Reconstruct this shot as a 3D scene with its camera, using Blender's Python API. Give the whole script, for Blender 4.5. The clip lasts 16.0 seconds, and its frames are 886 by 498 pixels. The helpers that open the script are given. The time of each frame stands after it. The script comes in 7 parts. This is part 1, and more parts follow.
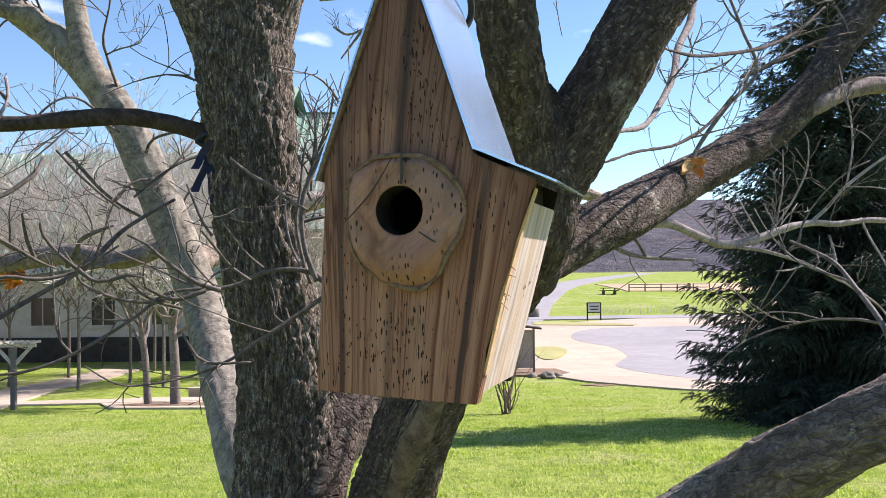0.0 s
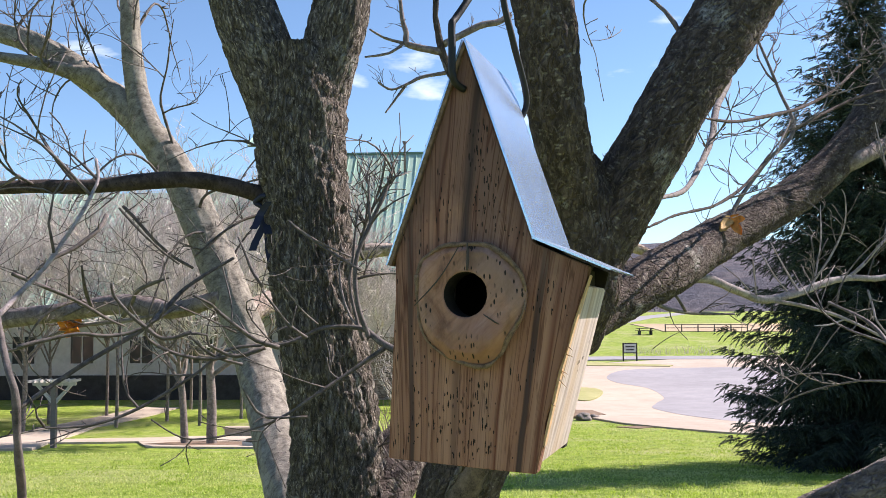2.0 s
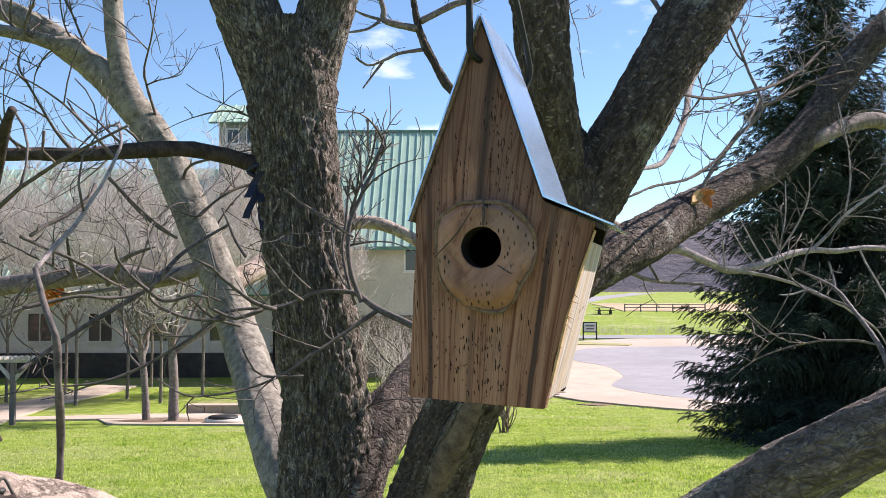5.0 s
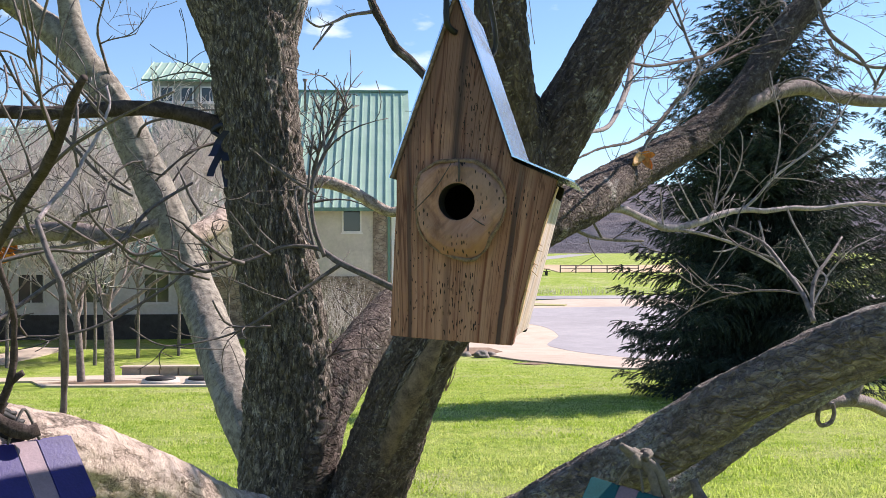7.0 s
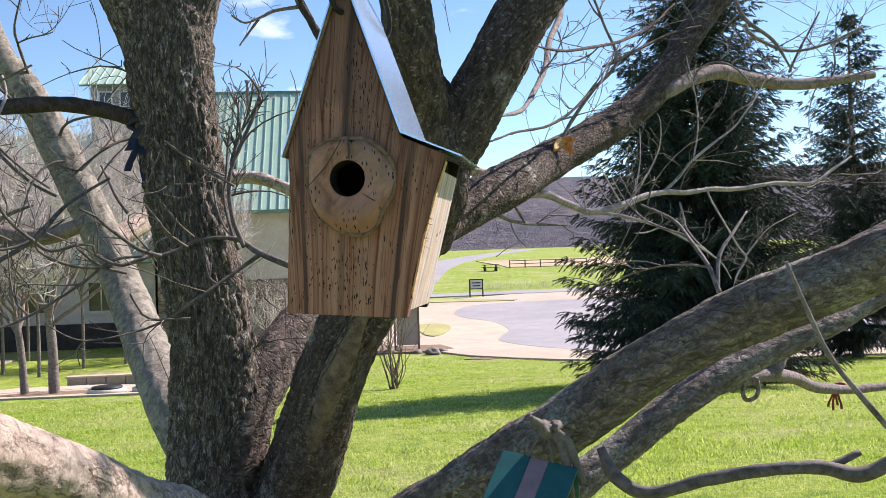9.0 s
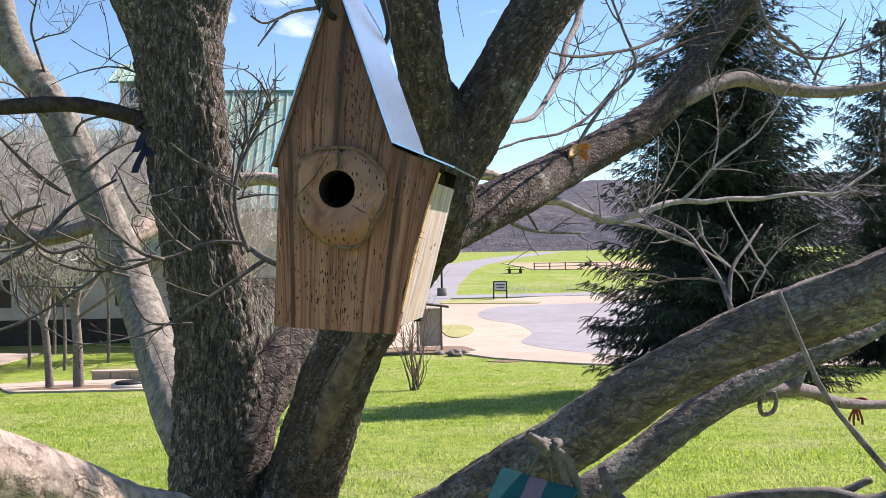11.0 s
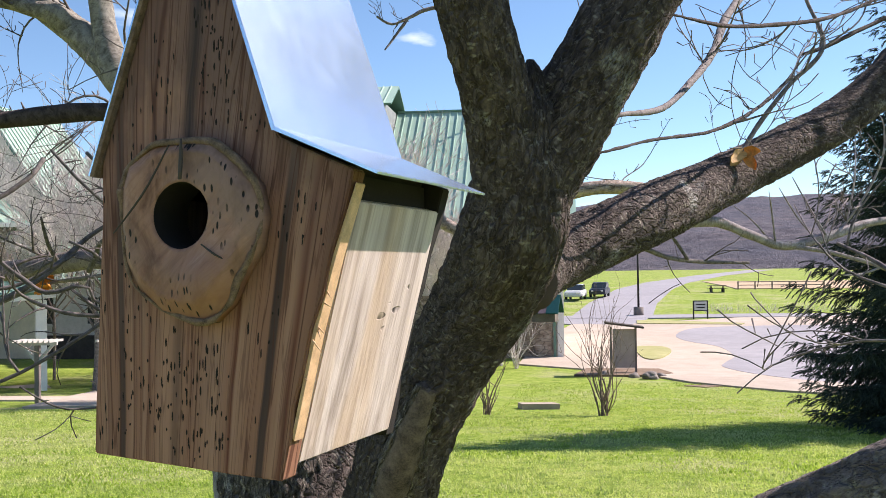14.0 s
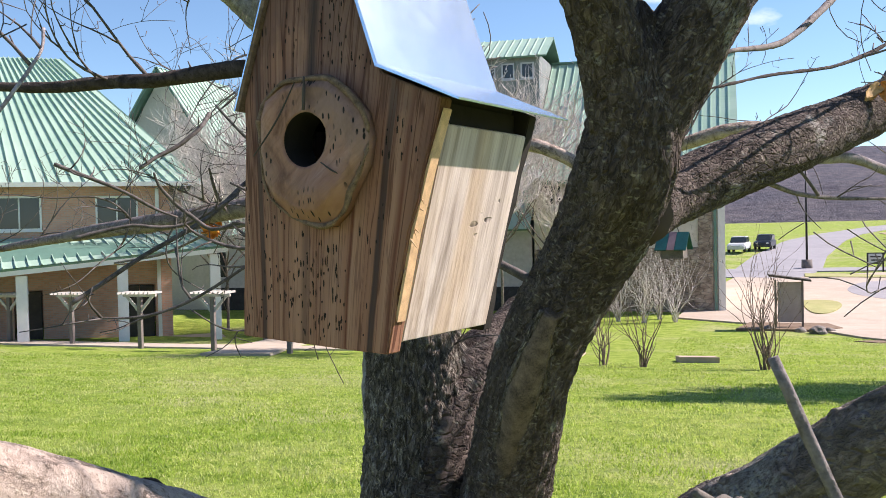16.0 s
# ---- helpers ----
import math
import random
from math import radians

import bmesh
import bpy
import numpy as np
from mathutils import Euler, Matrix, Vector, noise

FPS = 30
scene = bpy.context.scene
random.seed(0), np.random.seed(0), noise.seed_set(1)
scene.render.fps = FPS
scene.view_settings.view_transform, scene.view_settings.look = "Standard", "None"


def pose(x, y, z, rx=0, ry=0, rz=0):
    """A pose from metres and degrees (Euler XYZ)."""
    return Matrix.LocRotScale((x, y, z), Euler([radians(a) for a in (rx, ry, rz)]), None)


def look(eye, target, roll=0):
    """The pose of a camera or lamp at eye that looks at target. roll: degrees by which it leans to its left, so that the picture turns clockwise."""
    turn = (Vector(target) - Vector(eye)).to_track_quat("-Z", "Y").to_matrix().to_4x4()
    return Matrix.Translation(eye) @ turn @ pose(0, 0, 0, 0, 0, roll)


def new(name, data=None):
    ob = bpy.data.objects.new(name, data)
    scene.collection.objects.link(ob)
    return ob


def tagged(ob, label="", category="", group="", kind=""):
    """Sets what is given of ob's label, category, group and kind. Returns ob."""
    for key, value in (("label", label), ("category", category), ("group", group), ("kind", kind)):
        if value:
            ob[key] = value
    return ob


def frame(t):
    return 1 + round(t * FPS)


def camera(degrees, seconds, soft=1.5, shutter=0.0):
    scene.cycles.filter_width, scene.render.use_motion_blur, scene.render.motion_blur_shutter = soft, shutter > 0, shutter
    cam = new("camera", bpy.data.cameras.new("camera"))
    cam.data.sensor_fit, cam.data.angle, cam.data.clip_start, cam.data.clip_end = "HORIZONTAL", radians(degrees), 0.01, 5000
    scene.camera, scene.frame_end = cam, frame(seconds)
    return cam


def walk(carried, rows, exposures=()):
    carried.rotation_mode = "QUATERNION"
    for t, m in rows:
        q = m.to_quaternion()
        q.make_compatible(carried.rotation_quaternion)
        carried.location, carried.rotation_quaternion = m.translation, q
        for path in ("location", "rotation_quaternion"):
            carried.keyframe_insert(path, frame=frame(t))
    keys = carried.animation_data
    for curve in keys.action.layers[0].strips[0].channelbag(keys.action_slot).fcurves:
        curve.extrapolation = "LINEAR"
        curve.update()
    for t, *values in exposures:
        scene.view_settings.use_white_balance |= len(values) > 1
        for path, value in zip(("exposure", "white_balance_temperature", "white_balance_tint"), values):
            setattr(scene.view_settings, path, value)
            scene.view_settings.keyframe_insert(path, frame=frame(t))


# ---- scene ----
cam = camera(49.2, 16.0, 0.85)
PATH = [
    (0, (-0.096, -0.441, 1.545), (-0.123, 1.558, 1.59), -0.6),
    (0.5, (-0.12, -0.465, 1.557), (-0.165, 1.533, 1.63), -0.8),
    (1, (-0.141, -0.492, 1.585), (-0.213, 1.505, 1.68), -0.6),
    (1.5, (-0.144, -0.512, 1.588), (-0.237, 1.482, 1.701), -0.5),
    (2, (-0.125, -0.537, 1.589), (-0.222, 1.457, 1.715), -0.4),
    (2.5, (-0.095, -0.545, 1.587), (-0.178, 1.449, 1.719), -0.4),
    (3, (-0.069, -0.541, 1.578), (-0.132, 1.453, 1.71), -0.4),
    (3.5, (-0.059, -0.548, 1.579), (-0.108, 1.447, 1.707), -0.3),
    (4, (-0.085, -0.552, 1.575), (-0.128, 1.444, 1.696), -0.0),
    (6.5, (-0.291, -0.785, 1.534), (-0.221, 1.213, 1.546), -0.4),
    (7, (-0.244, -0.776, 1.54), (-0.132, 1.221, 1.543), -0.1),
    (7.5, (-0.227, -0.784, 1.544), (-0.08, 1.211, 1.548), -0.4),
    (8, (-0.205, -0.8, 1.515), (-0.028, 1.192, 1.516), -0.9),
    (8.5, (-0.167, -0.838, 1.516), (0.038, 1.151, 1.515), -1.4),
    (9, (-0.168, -0.808, 1.506), (0.047, 1.18, 1.504), -1.9),
    (9.5, (-0.176, -0.776, 1.531), (0.031, 1.213, 1.532), -2.2),
    (12, (-0.047, -0.764, 1.519), (0.082, 1.232, 1.52), 0.1),
    (12.5, (-0.001, -0.756, 1.526), (0.098, 1.241, 1.535), -0.2),
    (13, (0.055, -0.708, 1.527), (0.085, 1.291, 1.544), -0.5),
    (13.5, (0.043, -0.472, 1.525), (-0.046, 1.526, 1.552), -0.6),
    (14, (0.126, -0.16, 1.563), (-0.115, 1.825, 1.606), -0.8),
    (14.5, (0.168, -0.21, 1.576), (-0.201, 1.755, 1.636), -0.9),
    (15, (0.187, -0.257, 1.554), (-0.273, 1.689, 1.618), -0.9),
    (15.5, (0.194, -0.283, 1.561), (-0.321, 1.649, 1.593), -1.0),
    (16, (0.212, -0.285, 1.524), (-0.347, 1.635, 1.478), -1.3),
]
walk(cam, [(t, look(eye, target, roll)) for t, eye, target, roll in PATH], [(0, 1.05, 6500, 20), (1, 0.99, 6500, 20), (9.5, 0.99, 6500, 20), (12, 0.96, 6500, 20), (16, 0.93, 6500, 20)])

# ---- world, sun, exposure ----
SUN_AZ, SUN_EL = radians(61), radians(42)
world = bpy.data.worlds.new("sky")
scene.world = world
world.use_nodes = True
wn, wl = world.node_tree.nodes, world.node_tree.links
sky = wn.new("ShaderNodeTexSky")
sky.sky_type, sky.sun_disc = "NISHITA", False
sky.sun_elevation, sky.sun_rotation = SUN_EL, SUN_AZ
sky.air_density, sky.dust_density, sky.ozone_density = 0.8, 0.0, 3.4
back = wn["Background"]
back.inputs["Strength"].default_value = 0.095
# thin scattered fair-weather cloud
wc = wn.new("ShaderNodeTexCoord")
wm = wn.new("ShaderNodeMapping")
wm.inputs["Scale"].default_value = (3.0, 3.0, 8.0)
wx = wn.new("ShaderNodeTexNoise")
wx.inputs["Scale"].default_value, wx.inputs["Detail"].default_value = 2.2, 7.0
wr = wn.new("ShaderNodeValToRGB")
wr.color_ramp.elements[0].position, wr.color_ramp.elements[1].position = 0.65, 0.76
wmix = wn.new("ShaderNodeMix")
wmix.data_type = "RGBA"
wmix.inputs[7].default_value = (7.0, 7.2, 7.6, 1)
wl.new(wc.outputs["Generated"], wm.inputs["Vector"])
wl.new(wm.outputs["Vector"], wx.inputs["Vector"])
wl.new(wx.outputs["Fac"], wr.inputs["Fac"])
wl.new(wr.outputs["Color"], wmix.inputs[0])
wl.new(sky.outputs["Color"], wmix.inputs[6])
wt = wn.new("ShaderNodeMix")
wt.data_type, wt.blend_type = "RGBA", "MULTIPLY"
wt.inputs[0].default_value = 1.0
wt.inputs[7].default_value = (0.95, 1.035, 0.985, 1)
wl.new(wmix.outputs[2], wt.inputs[6])
wl.new(wt.outputs[2], back.inputs["Color"])
sun_dir = Vector((math.sin(SUN_AZ) * math.cos(SUN_EL), math.cos(SUN_AZ) * math.cos(SUN_EL), math.sin(SUN_EL)))
sun = new("sun", bpy.data.lights.new("sun", "SUN"))
sun.data.energy, sun.data.angle, sun.data.color = 5.0, radians(0.55), (1.0, 0.925, 0.83)
sun.matrix_world = look(sun_dir * 50, (0, 0, 0))

# ---- materials ----
class Mat:
    """A node material in the making."""
    def __init__(self, name, rough=0.8, metal=0.0, spec=0.4):
        self.m = bpy.data.materials.new(name)
        self.m.use_nodes = True
        self.n, self.l = self.m.node_tree.nodes, self.m.node_tree.links
        self.b = self.n["Principled BSDF"]
        self.b.inputs["Roughness"].default_value = rough
        self.b.inputs["Metallic"].default_value = metal
        self.b.inputs["Specular IOR Level"].default_value = spec

    def coord(self, kind="Object", scale=(1, 1, 1), rot=(0, 0, 0)):
        c = self.n.new("ShaderNodeTexCoord")
        m = self.n.new("ShaderNodeMapping")
        m.inputs["Scale"].default_value = scale
        m.inputs["Rotation"].default_value = rot
        self.l.new(c.outputs[kind], m.inputs["Vector"])
        return m.outputs["Vector"]

    def noise(self, vec, scale=5.0, detail=6.0, rough=0.6, distort=0.0):
        t = self.n.new("ShaderNodeTexNoise")
        for k, v in (("Scale", scale), ("Detail", detail), ("Roughness", rough), ("Distortion", distort)):
            t.inputs[k].default_value = v
        self.l.new(vec, t.inputs["Vector"])
        return t.outputs["Fac"]

    def voronoi(self, vec, scale=5.0, feature="F1", rand=1.0):
        t = self.n.new("ShaderNodeTexVoronoi")
        t.feature = feature
        t.inputs["Scale"].default_value = scale
        t.inputs["Randomness"].default_value = rand
        self.l.new(vec, t.inputs["Vector"])
        return t.outputs["Distance"]

    def ramp(self, fac, *stops, smooth=False):
        r = self.n.new("ShaderNodeValToRGB")
        e = r.color_ramp.elements
        while len(e) < len(stops):
            e.new(0.5)
        for el, (p, c) in zip(e, stops):
            el.position, el.color = p, (*c, 1) if len(c) == 3 else c
        self.l.new(fac, r.inputs["Fac"])
        return r.outputs["Color"]

    def grey(self, fac, lo, hi, a=0.0, b=1.0):
        return self.ramp(fac, (lo, (a, a, a)), (hi, (b, b, b)))

    def mix(self, fac, a, b, mode="MIX"):
        x = self.n.new("ShaderNodeMix")
        x.data_type, x.blend_type = "RGBA", mode
        for i, v in ((0, fac), (6, a), (7, b)):
            if isinstance(v, (int, float)):
                x.inputs[i].default_value = v
            elif isinstance(v, tuple):
                x.inputs[i].default_value = (*v, 1)
            else:
                self.l.new(v, x.inputs[i])
        return x.outputs[2]

    def math(self, op, a, b=0.0):
        x = self.n.new("ShaderNodeMath")
        x.operation = op
        for i, v in ((0, a), (1, b)):
            if isinstance(v, (int, float)):
                x.inputs[i].default_value = v
            else:
                self.l.new(v, x.inputs[i])
        return x.outputs[0]

    def axis(self, vec, k):
        s = self.n.new("ShaderNodeSeparateXYZ")
        self.l.new(vec, s.inputs[0])
        return s.outputs[k]

    def random(self):
        return self.n.new("ShaderNodeObjectInfo").outputs["Random"]

    def island(self):
        return self.n.new("ShaderNodeNewGeometry").outputs["Random Per Island"]

    def color(self, c):
        if isinstance(c, tuple):
            self.b.inputs["Base Color"].default_value = (*c, 1)
        else:
            self.l.new(c, self.b.inputs["Base Color"])
        return self

    def rough(self, r):
        self.l.new(r, self.b.inputs["Roughness"])
        return self

    def bump(self, h, strength=0.5, dist=0.01):
        x = self.n.new("ShaderNodeBump")
        x.inputs["Strength"].default_value, x.inputs["Distance"].default_value = strength, dist
        self.l.new(h, x.inputs["Height"])
        self.l.new(x.outputs["Normal"], self.b.inputs["Normal"])
        return self


def plain(name, c, rough=0.7, metal=0.0, vary=0.15, scale=20.0, bump=0.2, dist=0.002):
    """A coat of one colour with blotches and fine grain."""
    m = Mat(name, rough, metal)
    v = m.coord()
    n1, n2 = m.noise(v, scale), m.noise(v, scale * 9, 3)
    dark = tuple(x * (1 - 2 * vary) for x in c)
    light = tuple(min(1, x * (1 + vary)) for x in c)
    base = m.ramp(n1, (0.3, dark), (0.7, light))
    m.color(m.mix(0.35, base, m.ramp(n2, (0.3, dark), (0.7, light))))
    m.bump(n2, bump, dist)
    return m.m


def bark_material(name, plates, base, crack, crack_amt, fleck, lichen=0.58, fissure=0.0):
    """Rough bark along the limb: dark plates, thin pale cracks, flecks and lichen."""
    m = Mat(name, 0.92, spec=0.15)
    warp = m.noise(m.coord("UV", (26, 14, 1)), 1.0, 5, 0.6)
    vv = m.n.new("ShaderNodeVectorMath")
    vv.operation = "ADD"
    m.l.new(m.coord("UV", plates), vv.inputs[0])
    m.l.new(m.math("MULTIPLY", warp, 4.5), vv.inputs[1])
    fis = m.voronoi(vv.outputs[0], 1.0, "DISTANCE_TO_EDGE")
    n1 = m.noise(m.coord("UV", (55, 20, 1)), 1.0, 10, 0.74, 0.15)
    n2 = m.noise(m.coord("UV", (8, 5, 1)), 1.0, 6)
    n3 = m.noise(m.coord("UV", (220, 90, 1)), 1.0, 5, 0.7)
    big = m.noise(m.coord("UV", (4, 1.6, 1)), 1.0, 4)
    dark, mid, light = base
    col = m.ramp(n1, (0.3, dark), (0.5, mid), (0.68, light))
    col = m.mix(m.grey(big, 0.4, 0.65, 0, 0.45), col, tuple(0.6 * v for v in mid))
    col = m.mix(m.grey(n3, 0.35, 0.6, 0.24, 0.0), col, tuple(0.35 * v for v in dark))
    ridge = m.math("ABSOLUTE", m.math("SUBTRACT", m.noise(m.coord("UV", (plates[0], plates[1], 1)), 1.0, 3, 0.55, 0.6), 0.5))
    where = m.math("MULTIPLY", m.grey(ridge, 0.010, 0.040, crack_amt, 0.0), m.grey(m.noise(m.coord("UV", (60, 40, 1)), 1.0, 3), 0.46, 0.54, 0.0, 1.0))
    col = m.mix(where, col, crack)
    fl = m.voronoi(m.coord("UV", (42, 95, 1)), 1.0)
    col = m.mix(m.math("MULTIPLY", m.grey(fl, 0.14, 0.24, fleck, 0.0), m.grey(n1, 0.40, 0.5)), col, (0.40, 0.36, 0.29))
    lich = m.math("MULTIPLY", m.grey(n2, lichen, lichen + 0.07), m.grey(n3, 0.4, 0.56))
    col = m.mix(lich, col, (0.44, 0.42, 0.385))
    m.color(col)
    col = m.mix(m.grey(fis, 0.0, 0.05, fissure, 0.0), col, tuple(0.3 * v for v in dark))
    m.color(col)
    h = m.math("ADD", n1, m.math("MULTIPLY", m.grey(fis, 0.0, 0.16), 0.9))
    m.bump(m.math("ADD", h, m.math("MULTIPLY", n3, 0.4)), 1.0, 0.013)
    return m.m


def smooth_bark(name, base, patch, spots, crack=0.0, relief=0.011):
    """Younger bark: fine scales, lichen patches, dark lenticels and cracks."""
    m = Mat(name, 0.88, spec=0.2)
    n1 = m.noise(m.coord("UV", (34, 40, 1)), 1.0, 12, 0.75, 0.4)
    n2 = m.noise(m.coord("UV", (9, 6, 1)), 1.0, 8, 0.7)
    n3 = m.noise(m.coord("UV", (120, 150, 1)), 1.0, 4, 0.7)
    dark, mid, light = base
    col = m.ramp(n1, (0.3, dark), (0.48, mid), (0.68, light))
    col = m.mix(m.grey(n2, 0.5, 0.6, 0, 0.7), col, patch)
    col = m.mix(m.grey(n3, 0.56, 0.66, 0, spots), col, tuple(0.45 * v for v in dark))
    h = m.math("ADD", n1, m.math("MULTIPLY", n3, 0.5))
    if crack:
        ridge = m.math("ABSOLUTE", m.math("SUBTRACT", m.noise(m.coord("UV", (13, 5, 1)), 1.0, 8, 0.7), 0.5))
        cut = m.math("MULTIPLY", m.grey(ridge, 0.004, 0.02, crack, 0.0), m.grey(n2, 0.42, 0.5, 0.2, 1.0))
        col = m.mix(cut, col, (0.05, 0.037, 0.03))
        h = m.math("SUBTRACT", h, m.math("MULTIPLY", cut, 0.9))
    m.color(col)
    m.bump(h, 0.9, relief)
    return m.m


def plank_material(name, worn=False):
    """Sawn softwood: boards glued side by side, reddish seams, grain and beetle holes."""
    m = Mat(name, 0.72, spec=0.3)
    c = m.coord()
    warp = m.noise(m.coord(scale=(7, 7, 4.0)), 1.0, 3)
    lean = m.math("MULTIPLY", m.axis(c, 2), m.math("SUBTRACT", m.math("MULTIPLY", m.axis(c, 0), -1.25), 0.085))
    x = m.math("ADD", m.math("ADD", m.axis(c, 0), lean), m.math("MULTIPLY", m.math("SUBTRACT", warp, 0.5), 0.012))
    comb = m.n.new("ShaderNodeCombineXYZ")
    m.l.new(x, comb.inputs[0])
    m.l.new(m.axis(c, 1), comb.inputs[1])
    m.l.new(m.math("MULTIPLY", m.axis(c, 2), 0.03), comb.inputs[2])
    g = comb.outputs[0]
    fine = m.noise(g, 260.0, 5, 0.65)
    mid = m.noise(g, 75.0, 4, 0.6)
    wide = m.noise(g, 15.0, 3, 0.5)
    if worn:
        # Pale weathered boards, lightened further for the sun on the right side.
        col = m.ramp(mid, (0.28, (0.27, 0.215, 0.185)), (0.5, (0.55, 0.455, 0.41)), (0.7, (0.69, 0.60, 0.56)))
        col = m.mix(m.grey(wide, 0.48, 0.6, 0, 0.6), col, (0.52, 0.37, 0.25))
    else:
        tan, brown, red, dark, pale = (0.315, 0.144, 0.090), (0.167, 0.068, 0.043), (0.135, 0.033, 0.016), (0.054, 0.029, 0.026), (0.405, 0.210, 0.137)
        rows = [(-0.100, tan), (-0.0875, pale), (-0.086, brown), (-0.0845, tan), (-0.0740, tan), (-0.0725, dark), (-0.0675, dark), (-0.0660, tan), (-0.0590, pale), (-0.0577, brown), (-0.0562, tan), (-0.0505, tan), (-0.0493, brown),
                (-0.0478, pale), (-0.0425, tan), (-0.0412, brown), (-0.0395, tan), (-0.025, pale), (0.005, tan), (0.030, pale), (0.0440, tan), (0.0475, red), (0.0500, pale), (0.066, tan), (0.0755, tan), (0.0775, dark), (0.0835, dark), (0.0855, tan), (0.094, pale), (0.102, red), (0.105, tan), (0.122, brown)]
        col = m.ramp(m.math("ADD", m.math("MULTIPLY", x, 4.0), 0.42), *[(0.42 + 4.0 * p, q) for p, q in rows])
        col = m.mix(m.grey(wide, 0.42, 0.62, 0, 0.35), col, (0.29, 0.148, 0.097))
    col = m.mix(m.grey(fine, 0.50, 0.70, 0, 0.4), col, (0.12, 0.066, 0.042))
    if not worn:
        # silvered weathering, plus a darker upper half that paints in the gable's shade
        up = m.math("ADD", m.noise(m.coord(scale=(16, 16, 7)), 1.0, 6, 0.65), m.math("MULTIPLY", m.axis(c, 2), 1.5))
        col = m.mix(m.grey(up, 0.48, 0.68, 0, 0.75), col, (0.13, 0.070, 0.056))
    grey = m.noise(m.coord(scale=(6, 6, 3)), 1.0, 5)
    col = m.mix(m.grey(grey, 0.50, 0.68, 0, 0.4), col, (0.19, 0.118, 0.098))
    if not worn:
        for scale, level, wid, amt in ((46.0, 0.5, 0.014, 0.85), (80.0, 0.46, 0.014, 0.7), (150.0, 0.5, 0.02, 0.45)):
            line = m.math("ABSOLUTE", m.math("SUBTRACT", m.noise(g, scale, 2, 0.45), level))
            col = m.mix(m.grey(line, 0.003, wid, amt, 0.0), col, (0.085, 0.028, 0.016))
        # the grey heart streak, plainest above the slab
        heart = m.grey(m.math("ABSOLUTE", m.math("ADD", x, 0.0105)), 0.0026, 0.0060, 1.0, 0.0)
        heart = m.math("MULTIPLY", heart, m.grey(m.math("ADD", m.axis(c, 2), 0.5), 0.42, 0.56, 0.5, 0.92))
        col = m.mix(heart, col, (0.045, 0.028, 0.025))
    # a few beetle holes
    hole = m.voronoi(m.coord(scale=(290, 30, 62)), 1.0)
    where = m.noise(m.coord(scale=(17, 17, 9)), 1.0, 3)
    mask = m.math("MULTIPLY", m.grey(hole, 0.25, 0.31, 1, 0), m.grey(where, 0.6, 0.66))
    col = m.mix(mask, col, (0.010, 0.006, 0.005))
    m.color(col)
    h = m.math("SUBTRACT", m.math("ADD", m.math("MULTIPLY", fine, 0.5), m.math("MULTIPLY", mid, 0.5)), mask)
    m.bump(h, 0.6, 0.0022)
    return m.m


def endgrain_material():
    """A burl slab: pale face with swirling brown figure, greyer at the upper right, browner at the foot."""
    m = Mat("slab_wood", 0.65, spec=0.3)
    n = m.noise(m.coord(scale=(15, 15, 12)), 1.3, 8, 0.65, 1.0)
    c = m.coord()
    slant = m.n.new("ShaderNodeCombineXYZ")
    m.l.new(m.math("ADD", m.math("MULTIPLY", m.axis(c, 0), 105.0), m.math("MULTIPLY", m.axis(c, 2), -105.0)), slant.inputs[0])
    m.l.new(m.math("ADD", m.math("MULTIPLY", m.axis(c, 0), 9.0), m.math("MULTIPLY", m.axis(c, 2), 9.0)), slant.inputs[1])
    saw = m.noise(slant.outputs[0], 1.0, 5, 0.7)
    big = m.noise(m.coord(scale=(21, 21, 21)), 1.0, 4, 0.6)
    col = m.ramp(n, (0.32, (0.150, 0.069, 0.045)), (0.43, (0.339, 0.167, 0.110)), (0.62, (0.452, 0.250, 0.179)))
    col = m.mix(m.grey(big, 0.5, 0.62, 0, 0.6), col, (0.273, 0.157, 0.118))
    col = m.mix(m.grey(saw, 0.48, 0.64, 0, 0.4), col, (0.160, 0.075, 0.047))
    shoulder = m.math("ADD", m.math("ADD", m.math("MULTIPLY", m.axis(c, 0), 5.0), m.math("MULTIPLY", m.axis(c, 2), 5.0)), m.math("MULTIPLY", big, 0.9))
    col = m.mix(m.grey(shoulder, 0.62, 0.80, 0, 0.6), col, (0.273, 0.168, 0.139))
    stain = m.noise(m.coord(scale=(26, 26, 11)), 1.0, 5, 0.65)
    col = m.mix(m.grey(stain, 0.52, 0.64, 0, 0.65), col, (0.141, 0.075, 0.052))
    foot = m.math("ADD", m.axis(m.coord(), 2), m.math("MULTIPLY", big, 0.07))
    col = m.mix(m.ramp(m.math("ADD", m.math("MULTIPLY", foot, 8.0), 0.5), (0.28, (0.6,) * 3), (0.52, (0.0,) * 3)), col, (0.282, 0.126, 0.069))
    hole = m.voronoi(m.coord(scale=(230, 20, 80)), 1.0)
    where = m.noise(m.coord(scale=(19, 19, 19)), 1.0, 2)
    mask = m.math("MULTIPLY", m.grey(hole, 0.21, 0.27, 1, 0), m.grey(where, 0.47, 0.53))
    m.color(m.mix(mask, col, (0.015, 0.01, 0.007)))
    m.bump(m.math("SUBTRACT", m.math("ADD", m.math("MULTIPLY", saw, 0.6), n), mask), 0.5, 0.002)
    return m.m


